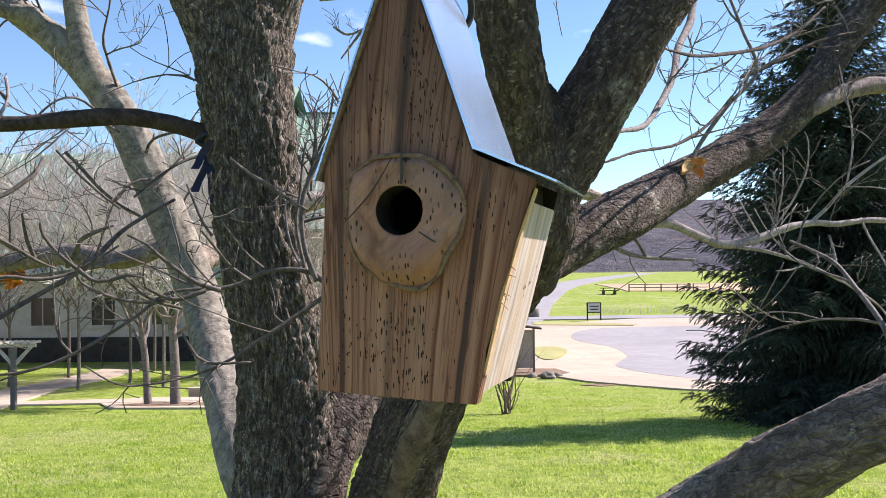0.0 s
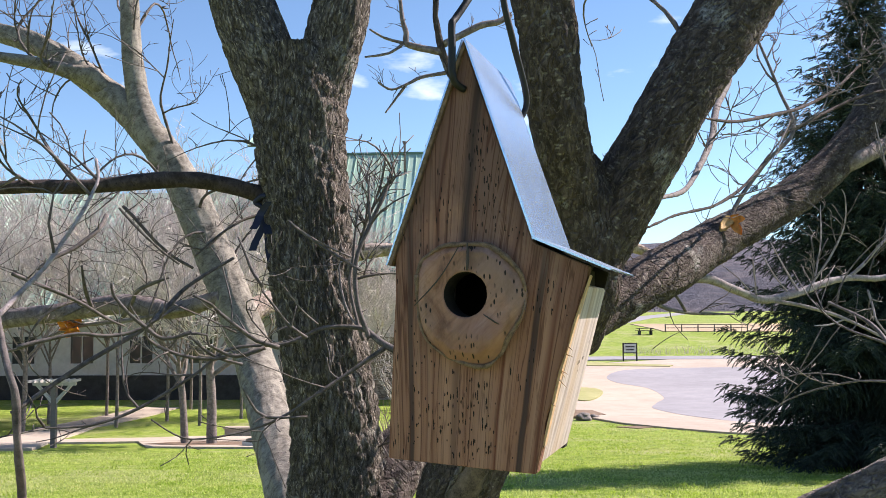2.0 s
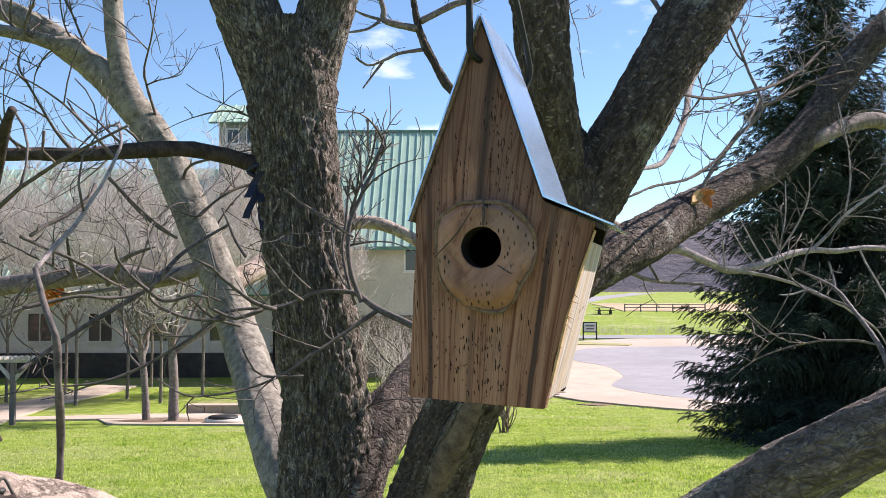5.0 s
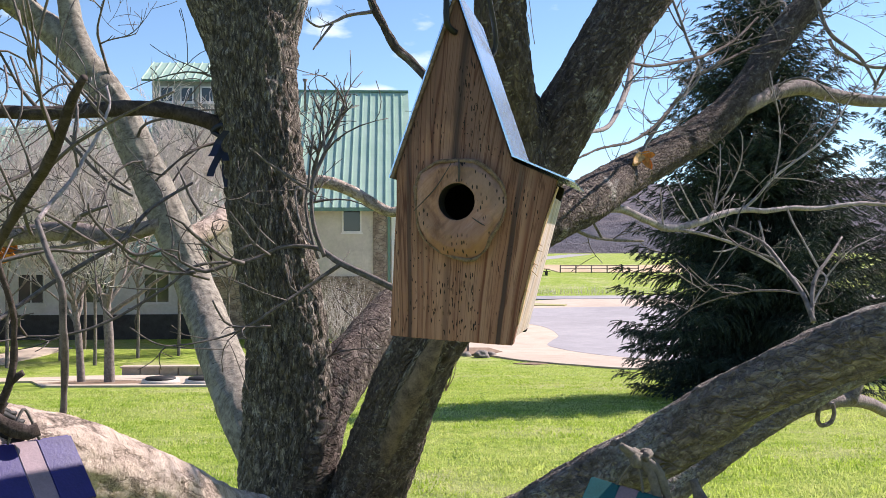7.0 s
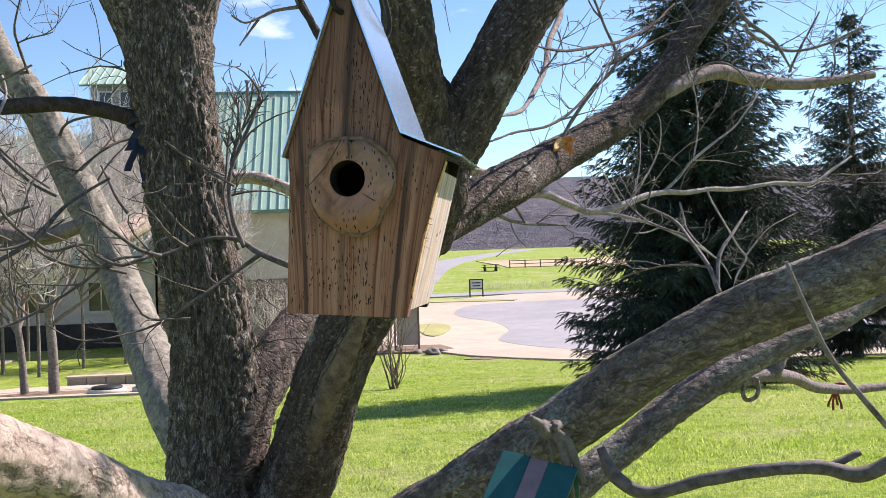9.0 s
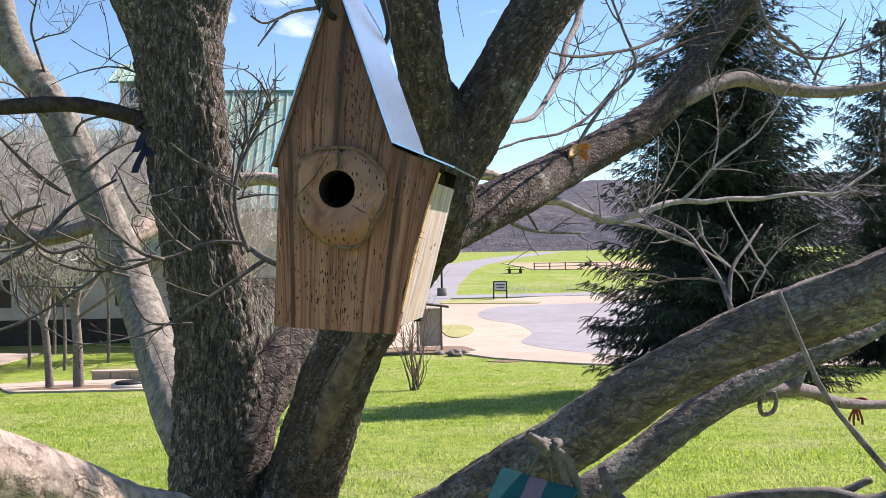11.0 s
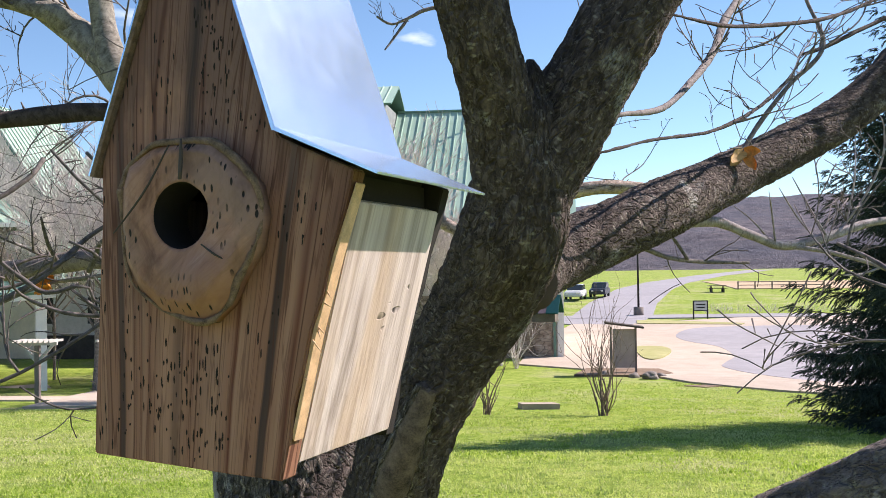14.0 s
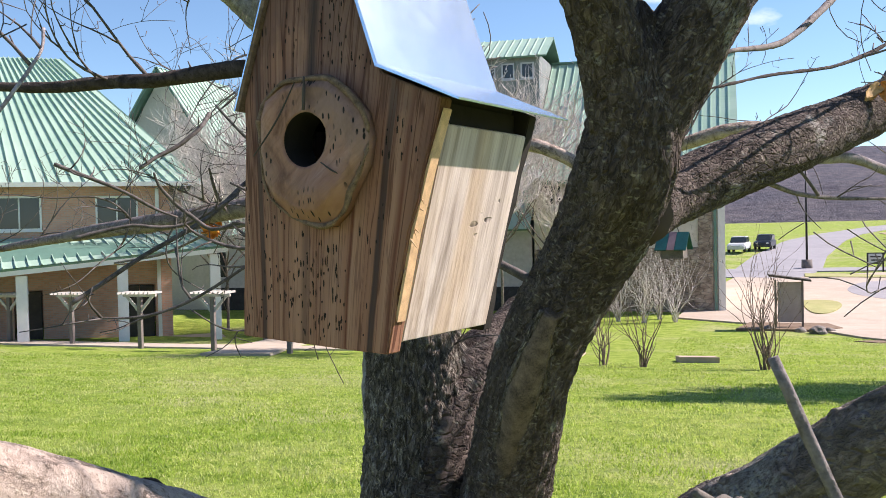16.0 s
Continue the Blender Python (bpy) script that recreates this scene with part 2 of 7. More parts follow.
def metal_material():
    m = Mat("sky_tinted_galvanised", 0.34, 0.8, 0.5)
    c = m.coord()
    n = m.noise(c, 22, 5)
    s = m.voronoi(c, 60)
    # Zinc tinted blue, so the reflected sky sits in the base colour.
    m.color(m.ramp(n, (0.2, (0.47, 0.605, 0.80)), (0.8, (0.51, 0.645, 0.84))))
    m.rough(m.ramp(m.math("ADD", m.math("MULTIPLY", n, 0.8), m.math("MULTIPLY", s, 0.2)), (0.25, (0.22,) * 3), (0.75, (0.25,) * 3)))
    m.bump(m.noise(c, 6, 2), 0.015, 0.004)
    return m.m


def grass_material(name, blades=False):
    m = Mat(name, 0.85, spec=0.08)
    c = m.coord("Object")
    if blades:
        r = m.island()
        col = m.ramp(r, (0.0, (0.10, 0.165, 0.035)), (0.5, (0.37, 0.49, 0.085)), (0.8, (0.55, 0.62, 0.18)), (1.0, (0.72, 0.70, 0.38)))
        clump = m.noise(c, 1.1, 6, 0.7)
        col = m.mix(m.grey(clump, 0.47, 0.6, 0, 0.75), col, (0.58, 0.57, 0.29))
        col = m.mix(m.grey(clump, 0.36, 0.48, 0.6, 0.0), col, (0.15, 0.28, 0.035))
        drift = m.noise(c, 0.16, 5, 0.6)
        col = m.mix(m.grey(drift, 0.50, 0.64, 0, 0.6), col, (0.60, 0.56, 0.30))
        col = m.mix(m.grey(drift, 0.36, 0.47, 0.45, 0.0), col, (0.20, 0.34, 0.04))
        m.color(col)
        t = m.n.new("ShaderNodeBsdfTranslucent")
        m.l.new(m.mix(0.5, col, (0.43, 0.57, 0.06)), t.inputs["Color"])
        x = m.n.new("ShaderNodeMixShader")
        x.inputs[0].default_value = 0.5
        m.l.new(m.b.outputs[0], x.inputs[1])
        m.l.new(t.outputs[0], x.inputs[2])
        m.l.new(x.outputs[0], m.n["Material Output"].inputs["Surface"])
        return m.m
    big = m.noise(c, 0.22, 6, 0.65)
    mid = m.noise(c, 2.6, 8, 0.72)
    fine = m.noise(c, 22, 6, 0.7)
    col = m.ramp(mid, (0.34, (0.13, 0.21, 0.028)), (0.5, (0.28, 0.37, 0.06)), (0.66, (0.42, 0.46, 0.13)))
    col = m.mix(m.grey(big, 0.5, 0.62, 0, 0.65), col, (0.44, 0.42, 0.22))
    col = m.mix(m.grey(fine, 0.34, 0.6, 0.6, 0.0), col, (0.05, 0.09, 0.012))
    m.color(col)
    m.bump(m.math("ADD", m.math("MULTIPLY", mid, 0.3), fine), 0.85, 0.05)
    return m.m


def paving(name, a, b, scale, rough=0.9):
    m = Mat(name, rough, spec=0.2)
    c = m.coord()
    n1, n2, n3 = m.noise(c, scale * 0.12, 5), m.noise(c, scale, 6), m.noise(c, scale * 14, 3)
    col = m.ramp(n2, (0.3, a), (0.7, b))
    col = m.mix(m.grey(n1, 0.45, 0.65, 0, 0.4), col, tuple(x * 0.72 for x in a))
    col = m.mix(m.grey(n3, 0.4, 0.6, 0.25, 0.0), col, tuple(x * 0.5 for x in a))
    m.color(col)
    m.bump(n3, 0.4, 0.01)
    return m.m


def brick_material():
    m = Mat("brick", 0.9, spec=0.2)
    t = m.n.new("ShaderNodeTexBrick")
    for k, v in (("Scale", 1.0), ("Brick Width", 0.22), ("Row Height", 0.075), ("Mortar Size", 0.008)):
        t.inputs[k].default_value = v
    t.inputs["Color1"].default_value = (0.62, 0.345, 0.25, 1)
    t.inputs["Color2"].default_value = (0.50, 0.26, 0.185, 1)
    t.inputs["Mortar"].default_value = (0.42, 0.38, 0.33, 1)
    m.l.new(m.coord("Object", rot=(radians(90), 0, 0)), t.inputs["Vector"])
    n = m.noise(m.coord(), 1.2, 5)
    m.color(m.mix(m.grey(n, 0.4, 0.7, 0, 0.35), t.outputs["Color"], (0.64, 0.40, 0.30)))
    m.bump(m.noise(m.coord(), 30, 3), 0.4, 0.01)
    return m.m


def stone_material():
    m = Mat("ledge_stone", 0.9, spec=0.2)
    v = m.voronoi(m.coord(scale=(2.2, 2.2, 5.5)), 1.0)
    e = m.voronoi(m.coord(scale=(2.2, 2.2, 5.5)), 1.0, "DISTANCE_TO_EDGE")
    n = m.noise(m.coord(), 3.0, 6)
    col = m.ramp(n, (0.3, (0.16, 0.125, 0.10)), (0.5, (0.31, 0.25, 0.20)), (0.7, (0.42, 0.37, 0.31)))
    col = m.mix(m.grey(e, 0.0, 0.07, 0.8, 0.0), col, (0.09, 0.08, 0.07))
    m.color(col)
    m.bump(m.math("ADD", m.grey(e, 0.0, 0.12), v), 0.7, 0.04)
    return m.m


def roof_material():
    m = Mat("green_roof_metal", 0.42, 0.0, 0.5)
    c = m.coord()
    n, n2 = m.noise(c, 0.6, 5), m.noise(m.coord(scale=(1, 6, 6)), 1.0, 4)
    col = m.ramp(n, (0.3, (0.30, 0.45, 0.355)), (0.7, (0.41, 0.55, 0.45)))
    col = m.mix(m.grey(n2, 0.45, 0.7, 0, 0.3), col, (0.44, 0.55, 0.47))
    col = m.mix(m.math("MULTIPLY", m.random(), 0.25), col, (0.44, 0.57, 0.48))
    m.color(col)
    m.bump(n2, 0.1, 0.02)
    return m.m


def needle_material():
    m = Mat("spruce_needles", 0.7, spec=0.3)
    r = m.island()
    m.color(m.ramp(r, (0.0, (0.013, 0.024, 0.018)), (0.6, (0.036, 0.056, 0.040)), (1.0, (0.095, 0.120, 0.085))))
    return m.m


def hill_material():
    m = Mat("wooded_hill", 1.0, spec=0.0)
    c = m.coord(scale=(1, 1, 0.45))
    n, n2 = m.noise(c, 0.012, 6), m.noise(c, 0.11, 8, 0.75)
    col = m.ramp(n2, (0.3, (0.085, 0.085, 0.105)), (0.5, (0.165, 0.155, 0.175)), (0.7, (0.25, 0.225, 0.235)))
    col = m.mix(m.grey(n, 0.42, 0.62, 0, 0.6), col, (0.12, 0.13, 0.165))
    m.color(col)
    m.bump(n2, 1.0, 6.0)
    return m.m


def glass_material():
    m = Mat("window_glass", 0.06, 0.0, 0.6)
    m.color((0.035, 0.045, 0.05))
    m.bump(m.noise(m.coord(), 1.2, 2), 0.05, 0.02)
    return m.m


BARK = bark_material("furrowed_bark", (80, 22, 1), ((0.050, 0.041, 0.036), (0.189, 0.160, 0.138), (0.397, 0.350, 0.306)), (0.596, 0.535, 0.461), 0.6, 0.12, 0.58, 0.6)
STEMBARK = bark_material("stem_bark", (75, 40, 1), ((0.047, 0.036, 0.031), (0.134, 0.104, 0.092), (0.260, 0.209, 0.185)), (0.336, 0.285, 0.246), 0.45, 0.7)
LOWBARK = bark_material("low_limb_bark", (46, 40, 1), ((0.081, 0.071, 0.064), (0.261, 0.217, 0.201), (0.491, 0.426, 0.399)), (0.104, 0.087, 0.074), 0.08, 1.0, 0.51)
YOUNG = smooth_bark("young_bark", ((0.071, 0.056, 0.054), (0.209, 0.168, 0.161), (0.399, 0.336, 0.326)), (0.304, 0.253, 0.246), 0.7)
LIMB = smooth_bark("grey_limb_bark", ((0.059, 0.050, 0.041), (0.192, 0.171, 0.145), (0.382, 0.351, 0.298)), (0.352, 0.322, 0.272), 0.6, relief=0.006)
# Dark bark that also paints in the shade of backlit branches.
DARKLIMB = smooth_bark("dark_branch_bark", ((0.025, 0.019, 0.016), (0.061, 0.046, 0.042), (0.135, 0.104, 0.095)), (0.099, 0.076, 0.070), 0.6)
PALE = smooth_bark("pale_branch_bark", ((0.150, 0.125, 0.123), (0.360, 0.309, 0.308), (0.600, 0.536, 0.535)), (0.420, 0.363, 0.364), 0.45)
CREAM = smooth_bark("cream_bark", ((0.145, 0.103, 0.080), (0.466, 0.367, 0.309), (0.679, 0.562, 0.490)), (0.533, 0.429, 0.362), 0.6, 0.5)
# Twig bark in a darker copy for shaded, backlit twigs and a plain one.
DARKTWIG = plain("shaded_twig_bark", (0.135, 0.112, 0.105), 0.75, vary=0.45, scale=60, bump=0.5)
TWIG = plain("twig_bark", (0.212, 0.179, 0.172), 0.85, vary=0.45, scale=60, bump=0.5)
# Far twigs are paled to carry sunlight and haze in their colour.
FARTWIG = plain("sunlit_far_twig", (0.66, 0.59, 0.565), 0.9, vary=0.3, scale=6)
FARBARK = plain("young_tree_bark", (0.22, 0.185, 0.165), 0.9, vary=0.4, scale=14, bump=0.6, dist=0.01)
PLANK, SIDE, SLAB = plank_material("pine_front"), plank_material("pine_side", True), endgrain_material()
SHEET = metal_material()
EDGE = plain("sunlit_sawn_edge", (0.66, 0.42, 0.235), 0.75, vary=0.2, scale=90)
BLACK = plain("black_steel", (0.010, 0.010, 0.011), 0.55, 0.0, vary=0.2)
GRASS, BLADES = grass_material("lawn"), grass_material("grass_blades", True)
ASPHALT = paving("asphalt", (0.29, 0.28, 0.30), (0.36, 0.345, 0.365), 1.5)
CONCRETE = paving("concrete", (0.44, 0.365, 0.295), (0.53, 0.45, 0.375), 1.2)
KERB = paving("kerb_concrete", (0.55, 0.51, 0.46), (0.66, 0.62, 0.56), 2.0)
MULCH = paving("mulch", (0.16, 0.105, 0.07), (0.30, 0.22, 0.16), 6.0)
DIRT = paving("infield_dirt", (0.42, 0.31, 0.20), (0.52, 0.40, 0.27), 0.8)
TAN = paving("dormant_turf", (0.30, 0.31, 0.12), (0.44, 0.40, 0.20), 1.6)
BRICK, STONE, ROOF = brick_material(), stone_material(), roof_material()
CLERE = plain("louvre_grey", (0.23, 0.255, 0.25), 0.8, vary=0.2, scale=1.5)
GREYWALL = plain("grey_stucco", (0.50, 0.51, 0.54), 0.95, vary=0.15, scale=0.6, bump=0.3, dist=0.01)
STUCCO = plain("stucco", (0.58, 0.54, 0.48), 0.95, vary=0.12, scale=0.8, bump=0.3, dist=0.01)
WHITE = plain("white_trim", (0.74, 0.73, 0.70), 0.5, vary=0.06, scale=3)
TRIM = plain("green_trim", (0.13, 0.24, 0.19), 0.5, vary=0.1, scale=3)
GLASS = glass_material()
NEEDLES, HILL = needle_material(), hill_material()
TEAL = plain("teal_paint", (0.008, 0.10, 0.108), 0.5, vary=0.15, scale=30)
PURPLE = plain("blue_paint", (0.026, 0.018, 0.125), 0.45, vary=0.15, scale=30)
GREYWOOD = plain("grey_wood", (0.20, 0.17, 0.155), 0.85, vary=0.25, scale=40, bump=0.5)
STRIPE = plain("taupe_stripe", (0.24, 0.17, 0.20), 0.6, vary=0.15, scale=30)
ORANGE = plain("orange_leaf", (0.78, 0.29, 0.05), 0.65, vary=0.3, scale=60)
PALELEAF = plain("pale_leaf", (0.66, 0.39, 0.14), 0.7, vary=0.25, scale=60)
NAVY = plain("navy_ribbon", (0.012, 0.016, 0.045), 0.6, vary=0.2, scale=60)
RED = plain("red_ribbon", (0.22, 0.016, 0.016), 0.6, vary=0.2, scale=60)
SPLIT = plain("inner_bark", (0.20, 0.145, 0.11), 0.9, vary=0.5, scale=30, bump=1.0, dist=0.006)
RAG = plain("faded_rag", (0.42, 0.40, 0.39), 0.95, vary=0.35, scale=90, bump=0.8)
ROPE = plain("grey_cord", (0.17, 0.148, 0.13), 0.9, vary=0.3, scale=120)
SHRUB = plain("shrub_bark", (0.20, 0.145, 0.115), 0.9, vary=0.3, scale=20)
BASESHADE = plain("base_shade", (0.045, 0.046, 0.05), 0.85, vary=0.3, scale=3)
PALEWOOD = plain("pale_grey_timber", (0.48, 0.45, 0.42), 0.8, vary=0.15, scale=5)
# Near-black colour paints in the shade inside the birdhouse.
INNER = plain("inner_shade_wood", (0.020, 0.015, 0.012), 0.95, vary=0.2, scale=60)
HOLLOW = plain("hollow_shadow_wood", (0.022, 0.014, 0.011), 0.95, vary=0.2, scale=60)
RIM = plain("weathered_rim", (0.27, 0.175, 0.115), 0.9, vary=0.4, scale=120, bump=0.8)
TANBLOCK = plain("tan_block", (0.42, 0.335, 0.285), 0.9, vary=0.15, scale=6, bump=0.4, dist=0.01)
KIOSK = plain("kiosk_board", (0.40, 0.325, 0.30), 0.8, vary=0.15, scale=2)
DARK = plain("dark_brown_timber", (0.07, 0.055, 0.045), 0.8, vary=0.2, scale=5)
CAR = plain("dark_car_paint", (0.03, 0.038, 0.055), 0.3, 0.2, vary=0.1, scale=2)
SIGNFACE = plain("sign_face", (0.52, 0.54, 0.56), 0.5, vary=0.08, scale=4)
ROCK = plain("field_stone", (0.24, 0.21, 0.19), 0.9, vary=0.3, scale=4, bump=0.6, dist=0.03)


# ---- mesh building ----
class Buf:
    """Vertices, faces and uv of one mesh."""
    def __init__(self):
        self.v, self.f, self.uv, self.smooth = [], [], [], True

    def quad(self, *p):
        i = len(self.v)
        self.v += [tuple(q) for q in p]
        self.f.append(tuple(range(i, i + len(p))))
        return self

    def box(self, lo, hi, m=None):
        c = [(x, y, z) for x in (lo[0], hi[0]) for y in (lo[1], hi[1]) for z in (lo[2], hi[2])]
        if m is not None:
            c = [tuple(m @ Vector(p)) for p in c]
        i = len(self.v)
        self.v += c
        self.f += [tuple(i + k for k in q) for q in ((0, 1, 3, 2), (4, 6, 7, 5), (0, 4, 5, 1), (2, 3, 7, 6), (0, 2, 6, 4), (1, 5, 7, 3))]
        self.smooth = False
        return self

    def prism(self, ring, offset):
        """A solid between a flat ring of points and its copy moved by offset."""
        n, i = len(ring), len(self.v)
        o = Vector(offset)
        self.v += [tuple(p) for p in ring] + [tuple(Vector(p) + o) for p in ring]
        self.f += [tuple(i + k for k in range(n))[::-1], tuple(i + n + k for k in range(n))]
        self.f += [(i + k, i + (k + 1) % n, i + n + (k + 1) % n, i + n + k) for k in range(n)]
        self.smooth = False
        return self

    def tube(self, pts, radii, seg=8, step=None, rough=0.0, freq=9.0, seed=0.0, close=True, plate=None):
        """A round limb along a smooth curve through pts."""
        P, R = spline([Vector(p) for p in pts], radii, step)
        i0 = len(self.v)
        up = Vector((0, 1, 0.02))
        length = 0.0
        mean = sum(radii) / len(radii)
        uvs = []
        for k, (p, r) in enumerate(zip(P, R)):
            d = (P[min(k + 1, len(P) - 1)] - P[max(k - 1, 0)]).normalized()
            a = (up - d * up.dot(d))
            a = a.normalized() if a.length > 1e-4 else d.orthogonal().normalized()
            b = d.cross(a)
            up = a
            if k:
                length += (p - P[k - 1]).length
            for s in range(seg + 1):
                t = 2 * math.pi * s / seg
                ct, st = math.cos(t), math.sin(t)
                rr = r
                if rough:
                    q = Vector((ct * r * freq * 2.2 + seed, st * r * freq * 2.2, length * freq * 0.55))
                    rr += rough * (1 - 2.2 * abs(noise.noise(q))) + rough * 1.3 * noise.noise(q * 0.35) + rough * 0.5 * noise.noise(q * 3.1)
                if plate and s < seg:
                    amp, fu, fv = plate
                    q = Vector((ct * r * fu + seed, st * r * fu, length * fv))
                    q += Vector((noise.noise(q * 0.6), noise.noise(q * 0.6 + Vector((9, 0, 0))), 1.5 * noise.noise(q * 0.5 + Vector((0, 7, 0))))) * 0.7
                    near = noise.voronoi(q)[0]
                    rr += amp * (min(1.0, (near[1] - near[0]) * 2.6) - 0.7) + amp * 0.45 * noise.noise(q * 2.3)
                if s < seg:
                    self.v.append(tuple(p + (a * ct + b * st) * rr))
                uvs.append((s / seg * 2 * math.pi * mean, length))
        for k in range(len(P) - 1):
            for s in range(seg):
                s2 = (s + 1) % seg
                self.f.append((i0 + k * seg + s, i0 + k * seg + s2, i0 + (k + 1) * seg + s2, i0 + (k + 1) * seg + s))
                r0, r1 = k * (seg + 1) + s, (k + 1) * (seg + 1) + s
                self.uv += [uvs[r0], uvs[r0 + 1], uvs[r1 + 1], uvs[r1]]
        if close:
            for k, rev in ((0, True), (len(P) - 1, False)):
                ring = [i0 + k * seg + s for s in range(seg)]
                self.f.append(tuple(ring[::-1] if rev else ring))
                self.uv += [(0.0, 0.0)] * seg
        return self

    def mesh(self, name, material, bevel=0.0, at=None):
        me = bpy.data.meshes.new(name)
        v = self.v if at is None else [(p[0] - at[0], p[1] - at[1], p[2] - at[2]) for p in self.v]
        me.from_pydata(v, [], self.f)
        if self.uv and len(self.uv) == len(me.loops):
            me.uv_layers.new(name="UVMap").data.foreach_set("uv", [c for q in self.uv for c in q])
        if bevel:
            bm = bmesh.new()
            bm.from_mesh(me)
            bmesh.ops.remove_doubles(bm, verts=bm.verts, dist=1e-5)
            bmesh.ops.recalc_face_normals(bm, faces=bm.faces)
            sharp = [e for e in bm.edges if len(e.link_faces) == 2 and e.calc_face_angle() > 0.5]
            bmesh.ops.bevel(bm, geom=sharp, offset=bevel, segments=2, affect="EDGES", clamp_overlap=True)
            bm.to_mesh(me)
            bm.free()
        me.polygons.foreach_set("use_smooth", [self.smooth] * len(me.polygons))
        me.materials.append(material)
        return me


def spline(P, R, step):
    """Catmull-Rom through the points, even steps."""
    if step is None:
        return P, list(radii_of(R))
    out, rad = [], []
    n = len(P)
    for k in range(n - 1):
        p0, p1, p2, p3 = P[max(k - 1, 0)], P[k], P[k + 1], P[min(k + 2, n - 1)]
        m = max(1, round((p2 - p1).length / step))
        for j in range(m):
            t = j / m
            out.append(0.5 * ((2 * p1) + (p2 - p0) * t + (2 * p0 - 5 * p1 + 4 * p2 - p3) * t * t + (3 * p1 - p0 - 3 * p2 + p3) * t ** 3))
            e = t * t * (3 - 2 * t)
            rad.append(R[k] * (1 - e) + R[k + 1] * e)
    return out + [P[-1]], rad + [R[-1]]


def radii_of(R):
    return R


def thing(name, label, category, at=(0, 0, 0), group="", kind=""):
    ob = tagged(new(name), label, category, group, kind)
    ob.location = at
    ob.empty_display_size = 0.1
    return ob


def origin(parent):
    p = Vector((0, 0, 0))
    while parent is not None:
        p += parent.location
        parent = parent.parent
    return p


def part(name, buf, material, parent, label="", bevel=0.0, kind=""):
    """One mesh under a thing or a part; the buffer is in world metres."""
    ob = new(name, buf.mesh(name, material, bevel, origin(parent)))
    ob.parent = parent
    return tagged(ob, label, kind=kind)


def solo(name, buf, material, label, category, bevel=0.0, group="", kind="", at=(0, 0, 0)):
    """A thing that is one mesh."""
    ob = new(name, buf.mesh(name, material, bevel, at))
    ob.location = at
    return tagged(ob, label, category, group, kind)


# ---- ground ----
GY = [-400, -20, 0, 8, 20, 30, 36, 42, 50, 62, 78, 100, 119, 200, 300, 420, 600, 1500]
GZ = [2, 0.3, 0.0, -0.55, -1.62, -2.5, -2.9, -3.08, -3.05, -2.85, -2.54, -1.8, -1.1, -0.6, 0.2, 1.0, 2.0, 6]


def ground_z(x, y):
    """The lawn falls away from the tree to a flat car park, then climbs slowly."""
    return sum(float(np.interp(y + d, GY, GZ)) for d in (-3, 0, 3)) / 3


def build_ground():
    xs = sorted(set([round(v, 2) for v in np.concatenate([np.arange(-60, 60.1, 2.0), np.linspace(-1500, -60, 18), np.linspace(60, 1500, 18)])]))
    ys = sorted(set([round(v, 2) for v in np.concatenate([np.arange(-10, 130, 1.5), np.linspace(130, 1500, 40), np.linspace(-400, -10, 12)])]))
    b = Buf()
    for y in ys:
        for x in xs:
            b.v.append((x, y, ground_z(x, y) + 0.03 * noise.noise(Vector((x * 0.3, y * 0.3, 0)))))
    n = len(xs)
    b.f = [(j * n + i, j * n + i + 1, (j + 1) * n + i + 1, (j + 1) * n + i) for j in range(len(ys) - 1) for i in range(n - 1)]
    return solo("ground", b, GRASS, "bright green mown lawn sloping down to the fields", "lawn", kind="structure")


build_ground()


def surface(name, poly, material, label, category, lift=0.05, cell=2.0, thick=0.25):
    """A paved or bare patch that follows the ground, with an upstanding edge."""
    bm = bmesh.new()
    face = bm.faces.new([bm.verts.new((x, y, 0)) for x, y in poly])
    lo_y, hi_y = min(p[1] for p in poly), max(p[1] for p in poly)
    y = lo_y + cell
    while y < hi_y:
        bmesh.ops.bisect_plane(bm, geom=bm.verts[:] + bm.edges[:] + bm.faces[:], plane_co=(0, y, 0), plane_no=(0, 1, 0))
        y += cell
    bmesh.ops.recalc_face_normals(bm, faces=bm.faces)
    if bm.faces and sum(f.normal.z for f in bm.faces) < 0:
        bmesh.ops.reverse_faces(bm, faces=bm.faces)
    for v in bm.verts:
        v.co.z = ground_z(v.co.x, v.co.y) + 0.03 + lift
    edge = [e for e in bm.edges if len(e.link_faces) == 1]
    ex = bmesh.ops.extrude_edge_only(bm, edges=edge)
    for v in (g for g in ex["geom"] if isinstance(g, bmesh.types.BMVert)):
        v.co.z -= thick
    me = bpy.data.meshes.new(name)
    bm.to_mesh(me)
    bm.free()
    me.materials.append(material)
    return tagged(new(name, me), label, category, kind="structure")


def ribbon(line, width):
    """The outline of a band of that width along a line."""
    L, R = [], []
    for k, p in enumerate(line):
        a, b = Vector(line[max(k - 1, 0)]), Vector(line[min(k + 1, len(line) - 1)])
        d = (b - a).normalized()
        q = Vector((-d.y, d.x)) * width / 2
        L.append(tuple(Vector(p) + q))
        R.append(tuple(Vector(p) - q))
    return L + R[::-1]


